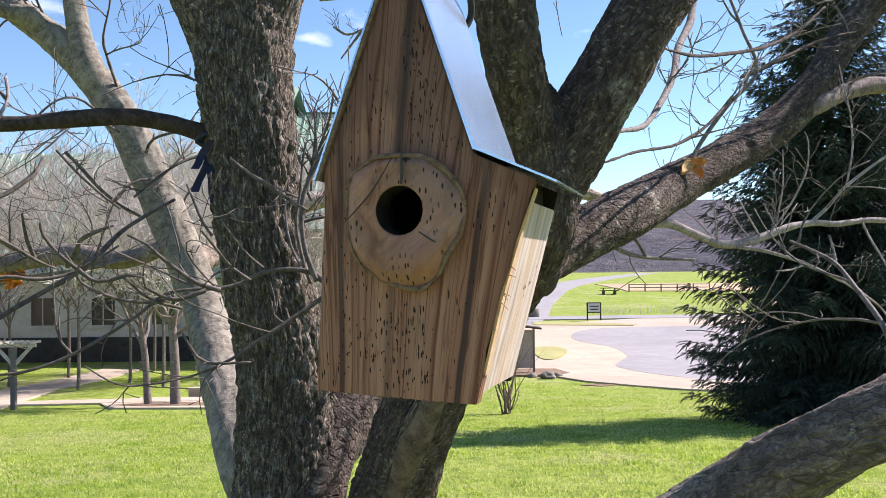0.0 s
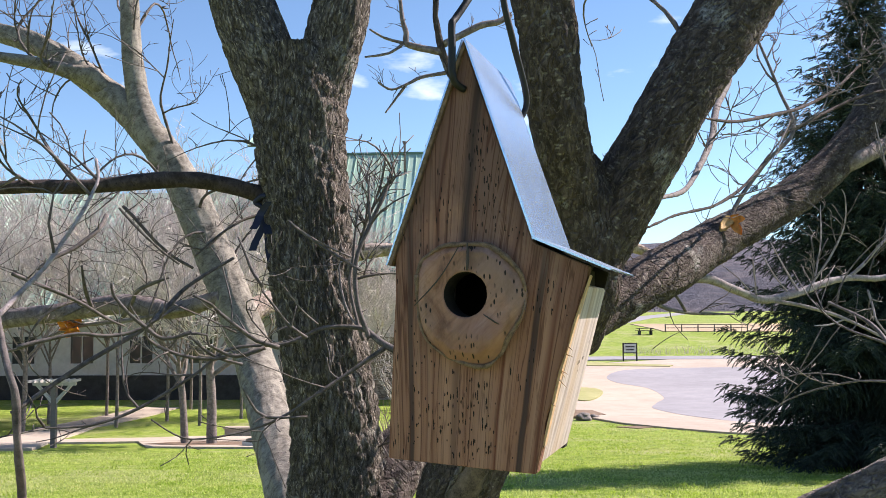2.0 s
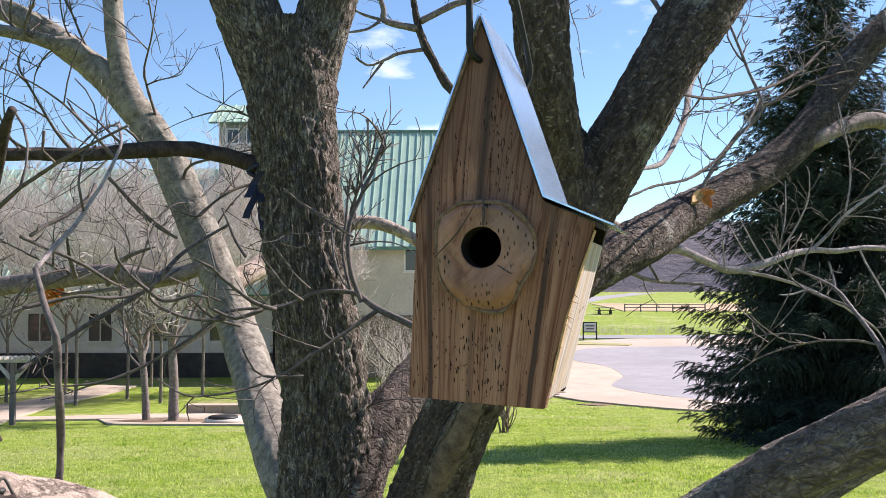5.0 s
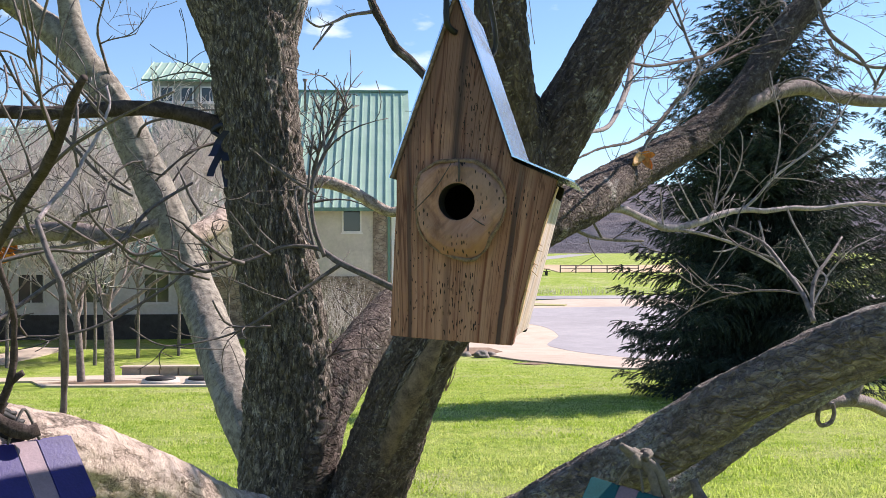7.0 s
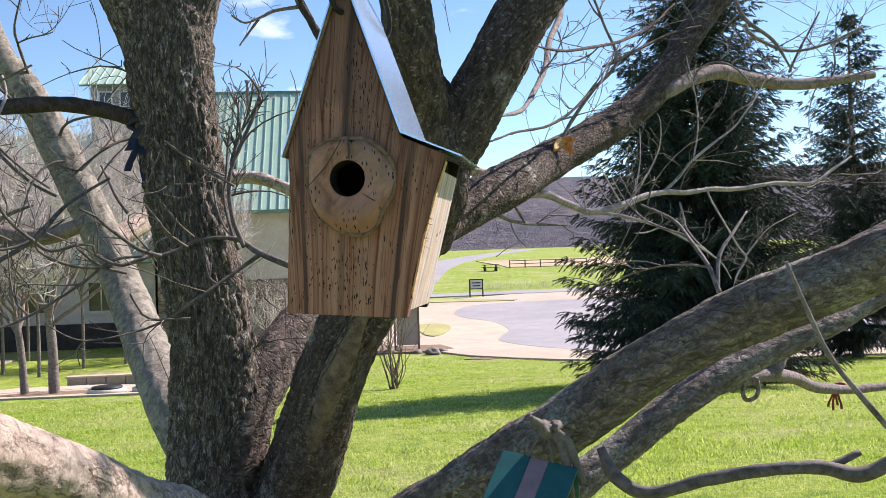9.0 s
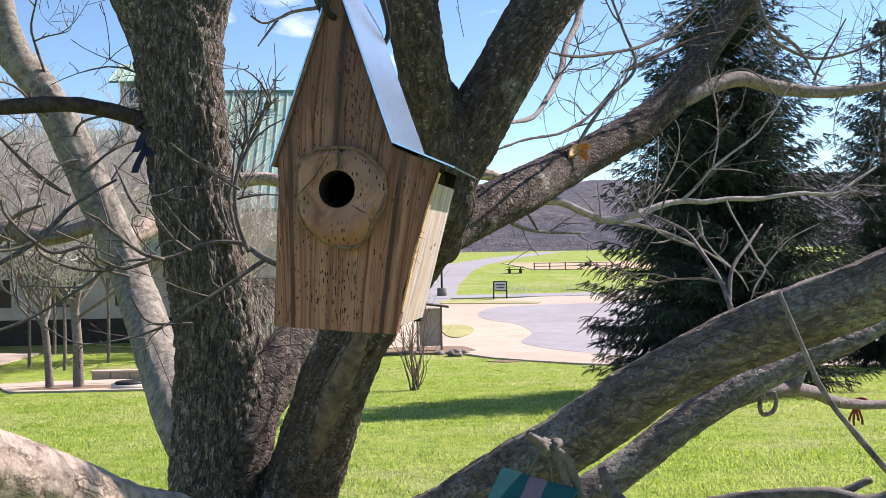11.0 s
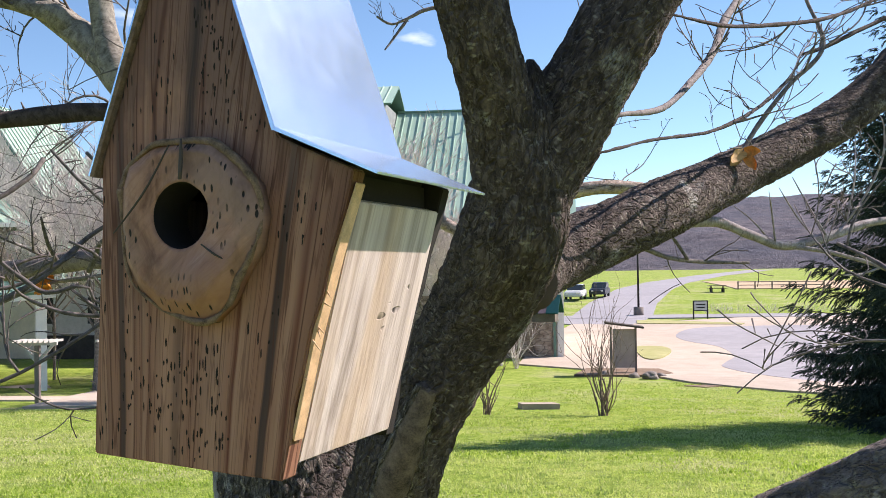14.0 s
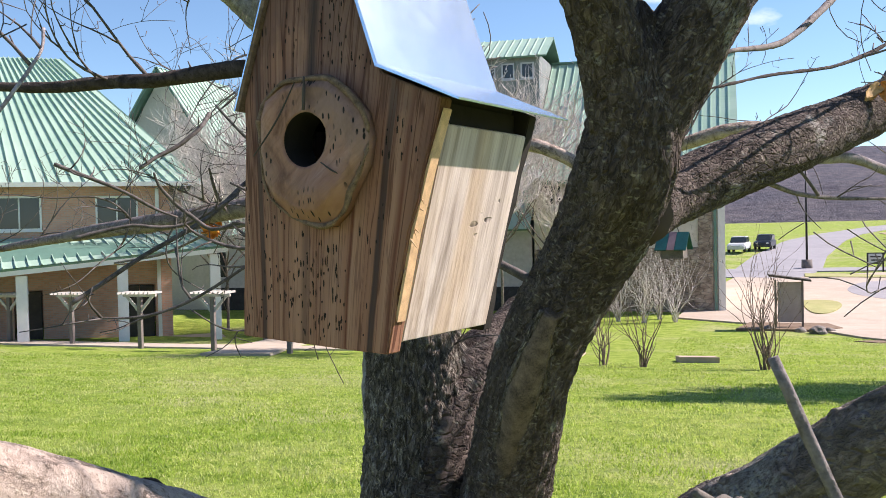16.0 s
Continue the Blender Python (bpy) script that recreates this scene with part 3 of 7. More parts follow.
def curve2(pts, n=6):
    """A closed outline smoothed through its points."""
    out = []
    m = len(pts)
    for k in range(m):
        p0, p1, p2, p3 = (Vector(pts[(k + d) % m]) for d in (-1, 0, 1, 2))
        for j in range(n):
            t = j / n
            out.append(tuple(0.5 * ((2 * p1) + (p2 - p0) * t + (2 * p0 - 5 * p1 + 4 * p2 - p3) * t * t + (3 * p1 - p0 - 3 * p2 + p3) * t ** 3)))
    return out


surface("pavement", [(-2, 46.5), (3.5, 42.3), (5.0, 38.3), (7.8, 33.6), (12, 29), (22, 26), (60, 24), (60, 79), (14, 77.8), (6, 73.2), (1, 73), (-1, 60)], CONCRETE, "pale concrete apron round the car park", "pavement", 0.04)
surface("road", curve2([(7.35, 44.5), (8.6, 40.6), (11, 37), (15, 34), (24, 31), (45, 29), (60, 50), (45, 71), (20, 70), (12.5, 69.2), (9.0, 67.5), (7.3, 62.5), (7.4, 58.5), (8.7, 55), (8.7, 50), (7.8, 47)]), ASPHALT, "grey asphalt car park in full sun", "car park", 0.05)
surface("road", ribbon([(2.0, 72), (4.2, 80), (6.0, 95), (9.5, 115), (16, 150), (31, 210), (60, 300)], 6.5), ASPHALT, "grey asphalt road running up to the fields", "road", 0.045, 6.0)
surface("road", ribbon([(-30, 77), (4, 79), (14, 79.6), (60, 80)], 3.2), ASPHALT, "grey asphalt cross road beside the field", "road", 0.06, 4.0)
surface("lawn_strip", [(5.6, 72.0), (12.8, 70.6), (13.2, 71.6), (8, 74.6), (5.8, 75)], TAN, "narrow strip of dry grass between kerbs", "lawn", 0.09)
surface("lawn_island", curve2([(4.2, 54.6), (5.6, 54.8), (5.9, 52.6), (5.2, 49.4), (4.5, 48.2), (4.1, 49.6)]), TAN, "small island of yellowed grass in the paving", "lawn", 0.09)
surface("dirt_infield", [(20.5, 117), (60, 113), (60, 150), (22, 155)], DIRT, "tan infield of a far ball field", "ball field", 0.05, 4.0)
surface("bare_patch", [(4.6, 36.8), (5.4, 37.2), (6.0, 36.6), (5.3, 36.0)], MULCH, "bare earth patch worn in the lawn", "bare earth", 0.0)
surface("path", ribbon([(-40, 33.5), (-27, 30.2), (-19, 29.0), (-13.5, 28.8), (-8, 30.5)], 2.2), CONCRETE, "pale concrete path across the lawn", "path", 0.03)
surface("path", ribbon([(-13.2, 24.4), (-15, 30), (-16.6, 37), (-16.2, 46)], 2.0), CONCRETE, "pale concrete path to the building", "path", 0.035)
surface("mulch_bed", [(-10.2, 27.4), (-8.6, 26.2), (-7, 26.6), (-7.2, 28.4), (-9.2, 28.9)], MULCH, "brown mulch bed under two young trees", "mulch bed", 0.02)
surface("mulch_bed", [(0.6, 41.2), (3.9, 41.0), (4.8, 42.0), (4.4, 44.0), (1.2, 44.2)], MULCH, "mulch bed round the notice board", "mulch bed", 0.06)

# ---- the big bare tree ----
BASE = (-0.5, 2.0, -0.15)
tree = thing("tree", "large bare multi-stemmed tree with rough grey-brown bark", "tree", BASE)
trunk = [(-0.49, 2.0, -0.15, 0.2), (-0.51, 2.0, 0.45, 0.16), (-0.534, 2.0, 0.839, 0.1351), (-0.527, 2.0, 1.096, 0.1287), (-0.538, 1.97, 1.356, 0.1074), (-0.575, 1.95, 1.61, 0.1042), (-0.598, 1.95, 1.846, 0.1105), (-0.615, 1.95, 2.004, 0.1152), (-0.619, 1.96, 2.148, 0.1192), (-0.629, 1.96, 2.275, 0.108)]
trunk_left_prong = [(-0.632, 1.97, 1.954, 0.067), (-0.664, 1.96, 2.118, 0.0864), (-0.728, 1.95, 2.283, 0.0857), (-0.774, 1.95, 2.405, 0.0808), (-0.826, 1.98, 2.602, 0.0761), (-0.88, 2.05, 2.953, 0.067), (-0.967, 2.15, 3.416, 0.0496)]
trunk_right_prong = [(-0.599, 1.97, 1.954, 0.0595), (-0.577, 1.96, 2.117, 0.0744), (-0.542, 1.96, 2.253, 0.0747), (-0.51, 1.96, 2.405, 0.0734), (-0.478, 2.0, 2.604, 0.0703), (-0.428, 2.1, 2.971, 0.06), (-0.359, 2.2, 3.437, 0.0419)]
left_limb = [(-0.48, 2.03, 0.77, 0.075), (-0.580, 2.08, 0.895, 0.073), (-0.685, 2.22, 1.02, 0.070), (-0.800, 2.55, 1.150, 0.072), (-0.963, 2.92, 1.379, 0.0725), (-1.093, 3.03, 1.648, 0.0701), (-1.251, 3.12, 1.964, 0.0694), (-1.368, 3.15, 2.17, 0.0653), (-1.538, 3.2, 2.37, 0.0592), (-1.73, 3.25, 2.529, 0.0552), (-1.975, 3.3, 2.689, 0.0464), (-2.295, 3.4, 2.808, 0.0332)]
left_limb_up = [(-1.37, 3.16, 2.17, 0.044), (-1.443, 3.14, 2.276, 0.0547), (-1.515, 3.18, 2.477, 0.0423), (-1.549, 3.2, 2.687, 0.0382), (-1.565, 3.22, 2.877, 0.0362), (-1.601, 3.25, 3.215, 0.0298), (-1.628, 3.3, 3.573, 0.021)]
left_limb_low = [(-1.60, 3.22, 2.42, 0.034), (-1.693, 3.2, 2.517, 0.0448), (-1.783, 3.15, 2.54, 0.0288), (-1.86, 3.1, 2.555, 0.0241), (-2.071, 3.0, 2.581, 0.0171)]
ebranch = [(-0.641, 2.0, 1.833, 0.0321), (-0.704, 1.95, 1.885, 0.0236), (-0.799, 1.92, 1.914, 0.021), (-0.901, 1.9, 1.929, 0.02), (-1.016, 1.88, 1.922, 0.019), (-1.144, 1.86, 1.909, 0.0173), (-1.268, 1.84, 1.908, 0.0164), (-1.424, 1.8, 1.899, 0.0139), (-1.596, 1.75, 1.905, 0.01)]
stub = [(-1.054, 3.0, 1.567, 0.0457), (-0.949, 3.15, 1.64, 0.0408), (-0.868, 3.3, 1.727, 0.04), (-0.738, 3.4, 1.805, 0.0363), (-0.547, 3.44, 1.84, 0.0265), (-0.399, 3.43, 1.795, 0.0242), (-0.228, 3.4, 1.706, 0.0219), (-0.097, 3.4, 1.78, 0.0186), (0.045, 3.42, 1.804, 0.0241), (0.238, 3.45, 1.856, 0.0259), (0.427, 3.5, 1.853, 0.0247), (0.561, 3.55, 1.812, 0.0155)]
stem = [(-0.4, 1.98, 0.25, 0.12), (-0.362, 1.98, 0.713, 0.1122), (-0.297, 1.92, 0.887, 0.1005), (-0.205, 1.76, 1.161, 0.0873), (-0.134, 1.68, 1.316, 0.0847), (-0.03, 1.6, 1.481, 0.0866), (0.042, 1.48, 1.616, 0.0866), (0.066, 1.43, 1.72, 0.0735), (0.078, 1.405, 1.80, 0.050), (0.082, 1.40, 1.86, 0.022), (0.083, 1.40, 1.90, 0.004)]
stem_up = [(0.048, 1.42, 1.702, 0.0600), (0.034, 1.36, 1.811, 0.0565), (0.010, 1.28, 1.918, 0.0540), (-0.008, 1.24, 2.01, 0.0530), (-0.014, 1.22, 2.092, 0.0535), (-0.034, 1.2, 2.214, 0.0515), (-0.052, 1.18, 2.397, 0.0456), (-0.079, 1.15, 2.638, 0.036)]
right_limb = [(0.05, 1.5, 1.627, 0.0662), (0.079, 1.46, 1.694, 0.0695), (0.131, 1.44, 1.789, 0.0712), (0.205, 1.43, 1.919, 0.0703), (0.265, 1.44, 2.024, 0.0693), (0.385, 1.5, 2.205, 0.075), (0.513, 1.55, 2.384, 0.0709), (0.739, 1.65, 2.687, 0.0623), (1.055, 1.8, 3.107, 0.0493)]
right_branch = [(0.051, 1.6, 1.545, 0.0697), (0.108, 1.78, 1.578, 0.0642), (0.319, 2.02, 1.677, 0.0676), (0.534, 2.42, 1.776, 0.0661), (0.751, 2.64, 1.886, 0.0628), (0.984, 2.84, 2.014, 0.0623), (1.161, 2.96, 2.169, 0.0601), (1.3, 3.08, 2.339, 0.0575), (1.453, 3.16, 2.51, 0.0564), (1.64, 3.25, 2.678, 0.0542), (1.942, 3.4, 2.975, 0.0476), (2.313, 3.5, 3.35, 0.0335)]
side_branch = [(1.05, 2.90, 2.055, 0.028), (1.142, 2.90, 2.10, 0.0348), (1.291, 3.0, 2.165, 0.0293), (1.45, 3.1, 2.206, 0.0301), (1.639, 3.2, 2.188, 0.0286), (1.908, 3.3, 2.182, 0.0245), (2.302, 3.4, 2.238, 0.0176)]
light_branch = [(0.397, 2.3, 1.678, 0.0138), (0.456, 2.343, 1.675, 0.0132), (0.531, 2.386, 1.674, 0.0126), (0.62, 2.429, 1.641, 0.012), (0.71, 2.471, 1.614, 0.0114), (0.827, 2.514, 1.636, 0.0106), (0.926, 2.557, 1.667, 0.01), (1.011, 2.6, 1.682, 0.0093), (1.114, 2.643, 1.681, 0.0086), (1.23, 2.686, 1.693, 0.0078), (1.349, 2.729, 1.694, 0.007), (1.525, 2.771, 1.714, 0.0063), (1.69, 2.814, 1.715, 0.0054), (1.809, 2.857, 1.774, 0.0046), (1.902, 2.9, 1.822, 0.0038)]
crotch_limb = [(-0.5, 1.98, 0.88, 0.102), (-0.462, 2.0, 1.06, 0.096), (-0.395, 2.1, 1.165, 0.086), (-0.32, 2.25, 1.25, 0.0725), (-0.25, 2.45, 1.34, 0.0583), (-0.161, 2.6, 1.429, 0.0473), (-0.05, 2.9, 1.62, 0.038), (0.02, 3.3, 1.92, 0.031), (0.0, 3.7, 2.2, 0.026), (-0.05, 3.95, 2.38, 0.023), (-0.2, 4.0, 2.535, 0.021), (-0.275, 4.0, 2.66, 0.0195), (-0.335, 4.0, 2.79, 0.0175), (-0.371, 4.0, 2.96, 0.015), (-0.37, 4.0, 3.07, 0.013), (-0.36, 4.05, 3.4, 0.008)]
low_right_limb = [(-0.3, 1.85, 0.55, 0.085), (-0.09, 1.5, 0.803, 0.0738), (0.104, 1.27, 0.985, 0.0655), (0.214, 1.19, 1.076, 0.062), (0.314, 1.11, 1.159, 0.0586), (0.406, 1.03, 1.247, 0.0563), (0.495, 0.97, 1.309, 0.0552), (0.578, 0.91, 1.364, 0.0539), (0.654, 0.85, 1.404, 0.0532), (0.747, 0.76, 1.458, 0.0514), (0.876, 0.58, 1.563, 0.0442)]
low_right_limb_b = [(-0.25, 1.95, 0.45, 0.075), (0.28, 2.25, 0.575, 0.0672), (0.539, 2.31, 0.695, 0.0617), (0.736, 2.37, 0.793, 0.0558), (0.942, 2.43, 0.919, 0.0551), (1.159, 2.49, 1.018, 0.0525), (1.382, 2.55, 1.101, 0.0477), (1.617, 2.61, 1.168, 0.0426), (1.816, 2.67, 1.238, 0.0373), (2.207, 2.73, 1.393, 0.0297)]
low_left_limb = [(-0.47, 1.95, 0.6, 0.1), (-0.525, 1.45, 0.875, 0.0837), (-0.579, 1.02, 1.052, 0.0663), (-0.641, 0.8, 1.162, 0.0611), (-0.704, 0.64, 1.24, 0.0575), (-0.756, 0.53, 1.283, 0.0543), (-0.823, 0.43, 1.321, 0.0499), (-0.852, 0.2, 1.384, 0.0384)]
low_light_branch = [(1.105, 2.62, 0.932, 0.0359), (1.319, 2.76, 0.952, 0.025), (1.505, 2.85, 0.962, 0.0258), (1.727, 3.1, 0.908, 0.0253), (1.939, 3.3, 0.829, 0.0241), (2.217, 3.45, 0.788, 0.0202), (2.618, 3.6, 0.783, 0.0131)]
t1 = [(-0.536, 1.62, 1.529, 0.0028), (-0.569, 1.597, 1.555, 0.0028), (-0.595, 1.573, 1.593, 0.0022), (-0.621, 1.55, 1.633, 0.0014)]
t2 = [(-0.595, 1.6, 1.509, 0.0039), (-0.64, 1.58, 1.525, 0.0036), (-0.679, 1.56, 1.556, 0.0033), (-0.71, 1.54, 1.585, 0.0028), (-0.725, 1.52, 1.605, 0.0022), (-0.759, 1.5, 1.624, 0.0014)]
t3 = [(-0.626, 1.6, 1.509, 0.0034), (-0.685, 1.584, 1.49, 0.0034), (-0.718, 1.568, 1.503, 0.0028), (-0.738, 1.552, 1.516, 0.0022), (-0.739, 1.536, 1.539, 0.0019), (-0.768, 1.52, 1.542, 0.0014)]
t4 = [(-0.682, 1.62, 1.471, 0.0028), (-0.733, 1.597, 1.487, 0.0028), (-0.763, 1.573, 1.513, 0.0022), (-0.781, 1.55, 1.536, 0.0014)]
t5 = [(-0.708, 1.6, 1.49, 0.0028), (-0.731, 1.57, 1.486, 0.0028), (-0.789, 1.54, 1.493, 0.0025), (-0.84, 1.51, 1.518, 0.0022), (-0.853, 1.48, 1.541, 0.0019), (-0.836, 1.45, 1.565, 0.0013)]
t6 = [(-0.779, 1.9, 1.725, 0.0026), (-0.828, 1.85, 1.687, 0.0032), (-0.874, 1.8, 1.644, 0.0037), (-0.904, 1.75, 1.596, 0.0043), (-0.939, 1.7, 1.55, 0.0042), (-0.997, 1.65, 1.506, 0.0041), (-1.052, 1.6, 1.464, 0.004), (-1.103, 1.55, 1.418, 0.0039), (-1.15, 1.5, 1.375, 0.0038)]
t7 = [(-0.792, 1.6, 1.544, 0.0034), (-0.848, 1.58, 1.53, 0.0034), (-0.885, 1.56, 1.558, 0.0031), (-0.915, 1.54, 1.589, 0.0028), (-0.938, 1.52, 1.625, 0.0022), (-0.936, 1.5, 1.651, 0.0014)]
t8 = [(-1.104, 1.4, 1.67, 0.0031), (-1.058, 1.45, 1.643, 0.0029), (-1.009, 1.5, 1.613, 0.0027), (-0.968, 1.55, 1.577, 0.0025), (-0.945, 1.6, 1.558, 0.0017)]
t9 = [(-1.141, 1.5, 1.516, 0.0033), (-1.097, 1.533, 1.529, 0.0033), (-1.038, 1.567, 1.542, 0.0031), (-0.989, 1.6, 1.536, 0.0028), (-0.939, 1.633, 1.544, 0.0029), (-0.887, 1.667, 1.576, 0.0023), (-0.846, 1.7, 1.608, 0.0015)]
t11 = [(-0.447, 1.66, 1.435, 0.0023), (-0.466, 1.653, 1.433, 0.0023), (-0.49, 1.647, 1.452, 0.002), (-0.495, 1.64, 1.484, 0.0013)]
t13 = [(-0.425, 1.74, 1.519, 0.003), (-0.443, 1.748, 1.572, 0.003), (-0.46, 1.756, 1.653, 0.0027), (-0.452, 1.764, 1.721, 0.0024), (-0.447, 1.772, 1.79, 0.0021), (-0.44, 1.78, 1.845, 0.0014)]
t14 = [(-1.486, 3.0, 1.575, 0.0075), (-1.436, 2.95, 1.626, 0.0065), (-1.396, 2.9, 1.666, 0.0059), (-1.317, 2.85, 1.694, 0.005), (-1.249, 2.8, 1.708, 0.0027)]
t15 = [(-1.493, 3.0, 1.985, 0.0047), (-1.45, 3.0, 1.942, 0.0047), (-1.374, 3.0, 1.857, 0.0047), (-1.299, 3.0, 1.793, 0.0042), (-1.225, 3.0, 1.751, 0.0038)]
t16 = [(-1.057, 3.0, 1.864, 0.0028), (-1.025, 2.983, 1.8, 0.0037), (-0.995, 2.967, 1.737, 0.0046), (-0.953, 2.95, 1.678, 0.0051)]
t17 = [(-1.604, 2.9, 1.759, 0.0028), (-1.621, 2.975, 1.67, 0.0047), (-1.625, 3.05, 1.608, 0.0057)]
t18 = [(-1.314, 2.4, 1.89, 0.0055), (-1.318, 2.35, 1.842, 0.0054), (-1.363, 2.3, 1.787, 0.0049), (-1.407, 2.25, 1.751, 0.0045), (-1.432, 2.2, 1.716, 0.0037)]
t19 = [(-0.531, 1.6, 1.356, 0.002), (-0.621, 1.583, 1.358, 0.0022), (-0.648, 1.567, 1.388, 0.0019), (-0.662, 1.55, 1.422, 0.0012)]
u1 = [(0.69, 2.7, 2.547, 0.0129), (0.627, 2.495, 2.313, 0.0113), (0.539, 2.29, 2.172, 0.0097), (0.475, 2.085, 2.044, 0.0083), (0.398, 1.88, 1.943, 0.007), (0.32, 1.675, 1.859, 0.0058), (0.23, 1.47, 1.817, 0.0043), (0.196, 1.44, 1.804, 0.0042)]
u3 = [(0.775, 2.5, 2.123, 0.0043), (0.864, 2.612, 2.165, 0.0054), (1.0, 2.725, 2.239, 0.0056), (1.165, 2.838, 2.318, 0.0048), (1.315, 2.95, 2.367, 0.003)]
u5 = [(0.268, 1.46, 1.977, 0.0033), (0.307, 1.5, 1.991, 0.0018), (0.457, 1.78, 2.033, 0.0034), (0.613, 2.06, 2.099, 0.0045), (0.791, 2.34, 2.177, 0.005), (0.989, 2.62, 2.288, 0.0045), (1.185, 2.9, 2.441, 0.0039)]
u6 = [(1.448, 3.0, 2.605, 0.0091), (1.461, 2.975, 2.509, 0.0091), (1.497, 2.95, 2.392, 0.008), (1.6, 2.925, 2.3, 0.007), (1.657, 2.9, 2.186, 0.004)]
u7 = [(1.518, 3.0, 2.382, 0.0071), (1.563, 3.025, 2.338, 0.0071), (1.726, 3.05, 2.281, 0.0062), (1.904, 3.075, 2.312, 0.0052), (2.085, 3.1, 2.39, 0.0042)]
u8 = [(0.165, 1.44, 1.744, 0.0032), (0.197, 1.47, 1.755, 0.0018), (0.311, 1.715, 1.806, 0.003), (0.452, 1.96, 1.852, 0.0036), (0.594, 2.205, 1.935, 0.0043), (0.734, 2.45, 2.056, 0.0043)]
u9 = [(1.842, 3.0, 2.432, 0.0031), (1.812, 3.033, 2.359, 0.0041), (1.781, 3.067, 2.286, 0.0052), (1.75, 3.1, 2.199, 0.0052)]
w1 = [(-0.142, 1.66, 1.396, 0.0097), (-0.255, 1.66, 1.457, 0.0072), (-0.37, 1.7, 1.51, 0.0069), (-0.428, 1.74, 1.546, 0.005), (-0.515, 1.72, 1.549, 0.0039), (-0.599, 1.7, 1.514, 0.0034), (-0.718, 1.66, 1.504, 0.0033), (-0.792, 1.62, 1.447, 0.003), (-0.903, 1.58, 1.377, 0.0028), (-0.996, 1.54, 1.345, 0.0023), (-1.098, 1.5, 1.344, 0.0018)]
w2 = [(-0.363, 1.7, 1.508, 0.0049), (-0.446, 1.66, 1.45, 0.0035), (-0.519, 1.62, 1.4, 0.003), (-0.587, 1.6, 1.356, 0.0026), (-0.659, 1.56, 1.33, 0.0021), (-0.765, 1.5, 1.321, 0.0018), (-0.832, 1.46, 1.366, 0.0012)]
w3 = [(-0.408, 1.72, 1.524, 0.0052), (-0.436, 1.72, 1.604, 0.0048), (-0.441, 1.73, 1.706, 0.0044), (-0.409, 1.75, 1.795, 0.004), (-0.373, 1.77, 1.879, 0.0036), (-0.357, 1.8, 1.95, 0.0027)]
w3b = [(-0.43, 1.73, 1.684, 0.0031), (-0.506, 1.7, 1.732, 0.0026), (-0.553, 1.68, 1.766, 0.0019), (-0.585, 1.66, 1.793, 0.0013)]
w3c = [(-0.409, 1.75, 1.795, 0.0031), (-0.415, 1.77, 1.856, 0.0027), (-0.418, 1.78, 1.902, 0.0018)]
w4 = [(-0.731, 0.7, 1.281, 0.0057), (-0.721, 0.68, 1.361, 0.0052), (-0.712, 0.65, 1.414, 0.0047), (-0.712, 0.64, 1.481, 0.0049), (-0.718, 0.64, 1.505, 0.0042), (-0.736, 0.66, 1.53, 0.0038), (-0.753, 0.68, 1.56, 0.0035), (-0.769, 0.7, 1.586, 0.0035)]
w5 = [(-0.681, 0.46, 1.318, 0.0074), (-0.692, 0.455, 1.314, 0.0095), (-0.708, 0.45, 1.319, 0.0102), (-0.724, 0.44, 1.332, 0.0087), (-0.737, 0.43, 1.353, 0.0079), (-0.744, 0.42, 1.379, 0.0078), (-0.75, 0.41, 1.408, 0.0071), (-0.752, 0.4, 1.436, 0.007), (-0.754, 0.39, 1.461, 0.007), (-0.754, 0.37, 1.485, 0.0072), (-0.757, 0.35, 1.509, 0.0054), (-0.76, 0.33, 1.535, 0.004)]
w5b = [(-0.727, 0.45, 1.332, 0.0044), (-0.722, 0.45, 1.353, 0.0047), (-0.711, 0.445, 1.375, 0.0044), (-0.704, 0.44, 1.404, 0.0036), (-0.7, 0.43, 1.433, 0.0029), (-0.696, 0.42, 1.458, 0.0029), (-0.699, 0.41, 1.49, 0.0028), (-0.705, 0.4, 1.519, 0.0025), (-0.705, 0.39, 1.545, 0.0018)]
w5c = [(-0.752, 0.375, 1.478, 0.0055), (-0.728, 0.35, 1.492, 0.0064), (-0.701, 0.32, 1.509, 0.0059), (-0.668, 0.28, 1.533, 0.0057), (-0.634, 0.23, 1.558, 0.0054), (-0.599, 0.18, 1.584, 0.0052), (-0.567, 0.13, 1.603, 0.0046), (-0.543, 0.09, 1.616, 0.0044), (-0.524, 0.06, 1.634, 0.004), (-0.511, 0.04, 1.649, 0.0034), (-0.498, 0.02, 1.664, 0.0029), (-0.483, 0.0, 1.677, 0.0023)]
w4b = [(-0.768, 0.7, 1.585, 0.0033), (-0.761, 0.74, 1.614, 0.0032), (-0.744, 0.78, 1.652, 0.0031), (-0.732, 0.81, 1.691, 0.0028), (-0.72, 0.83, 1.723, 0.0027), (-0.714, 0.86, 1.762, 0.0024), (-0.712, 0.88, 1.789, 0.0022), (-0.724, 0.9, 1.822, 0.002)]
w5d = [(-0.71, 0.445, 1.378, 0.0036), (-0.702, 0.445, 1.386, 0.0036), (-0.695, 0.445, 1.391, 0.0036)]
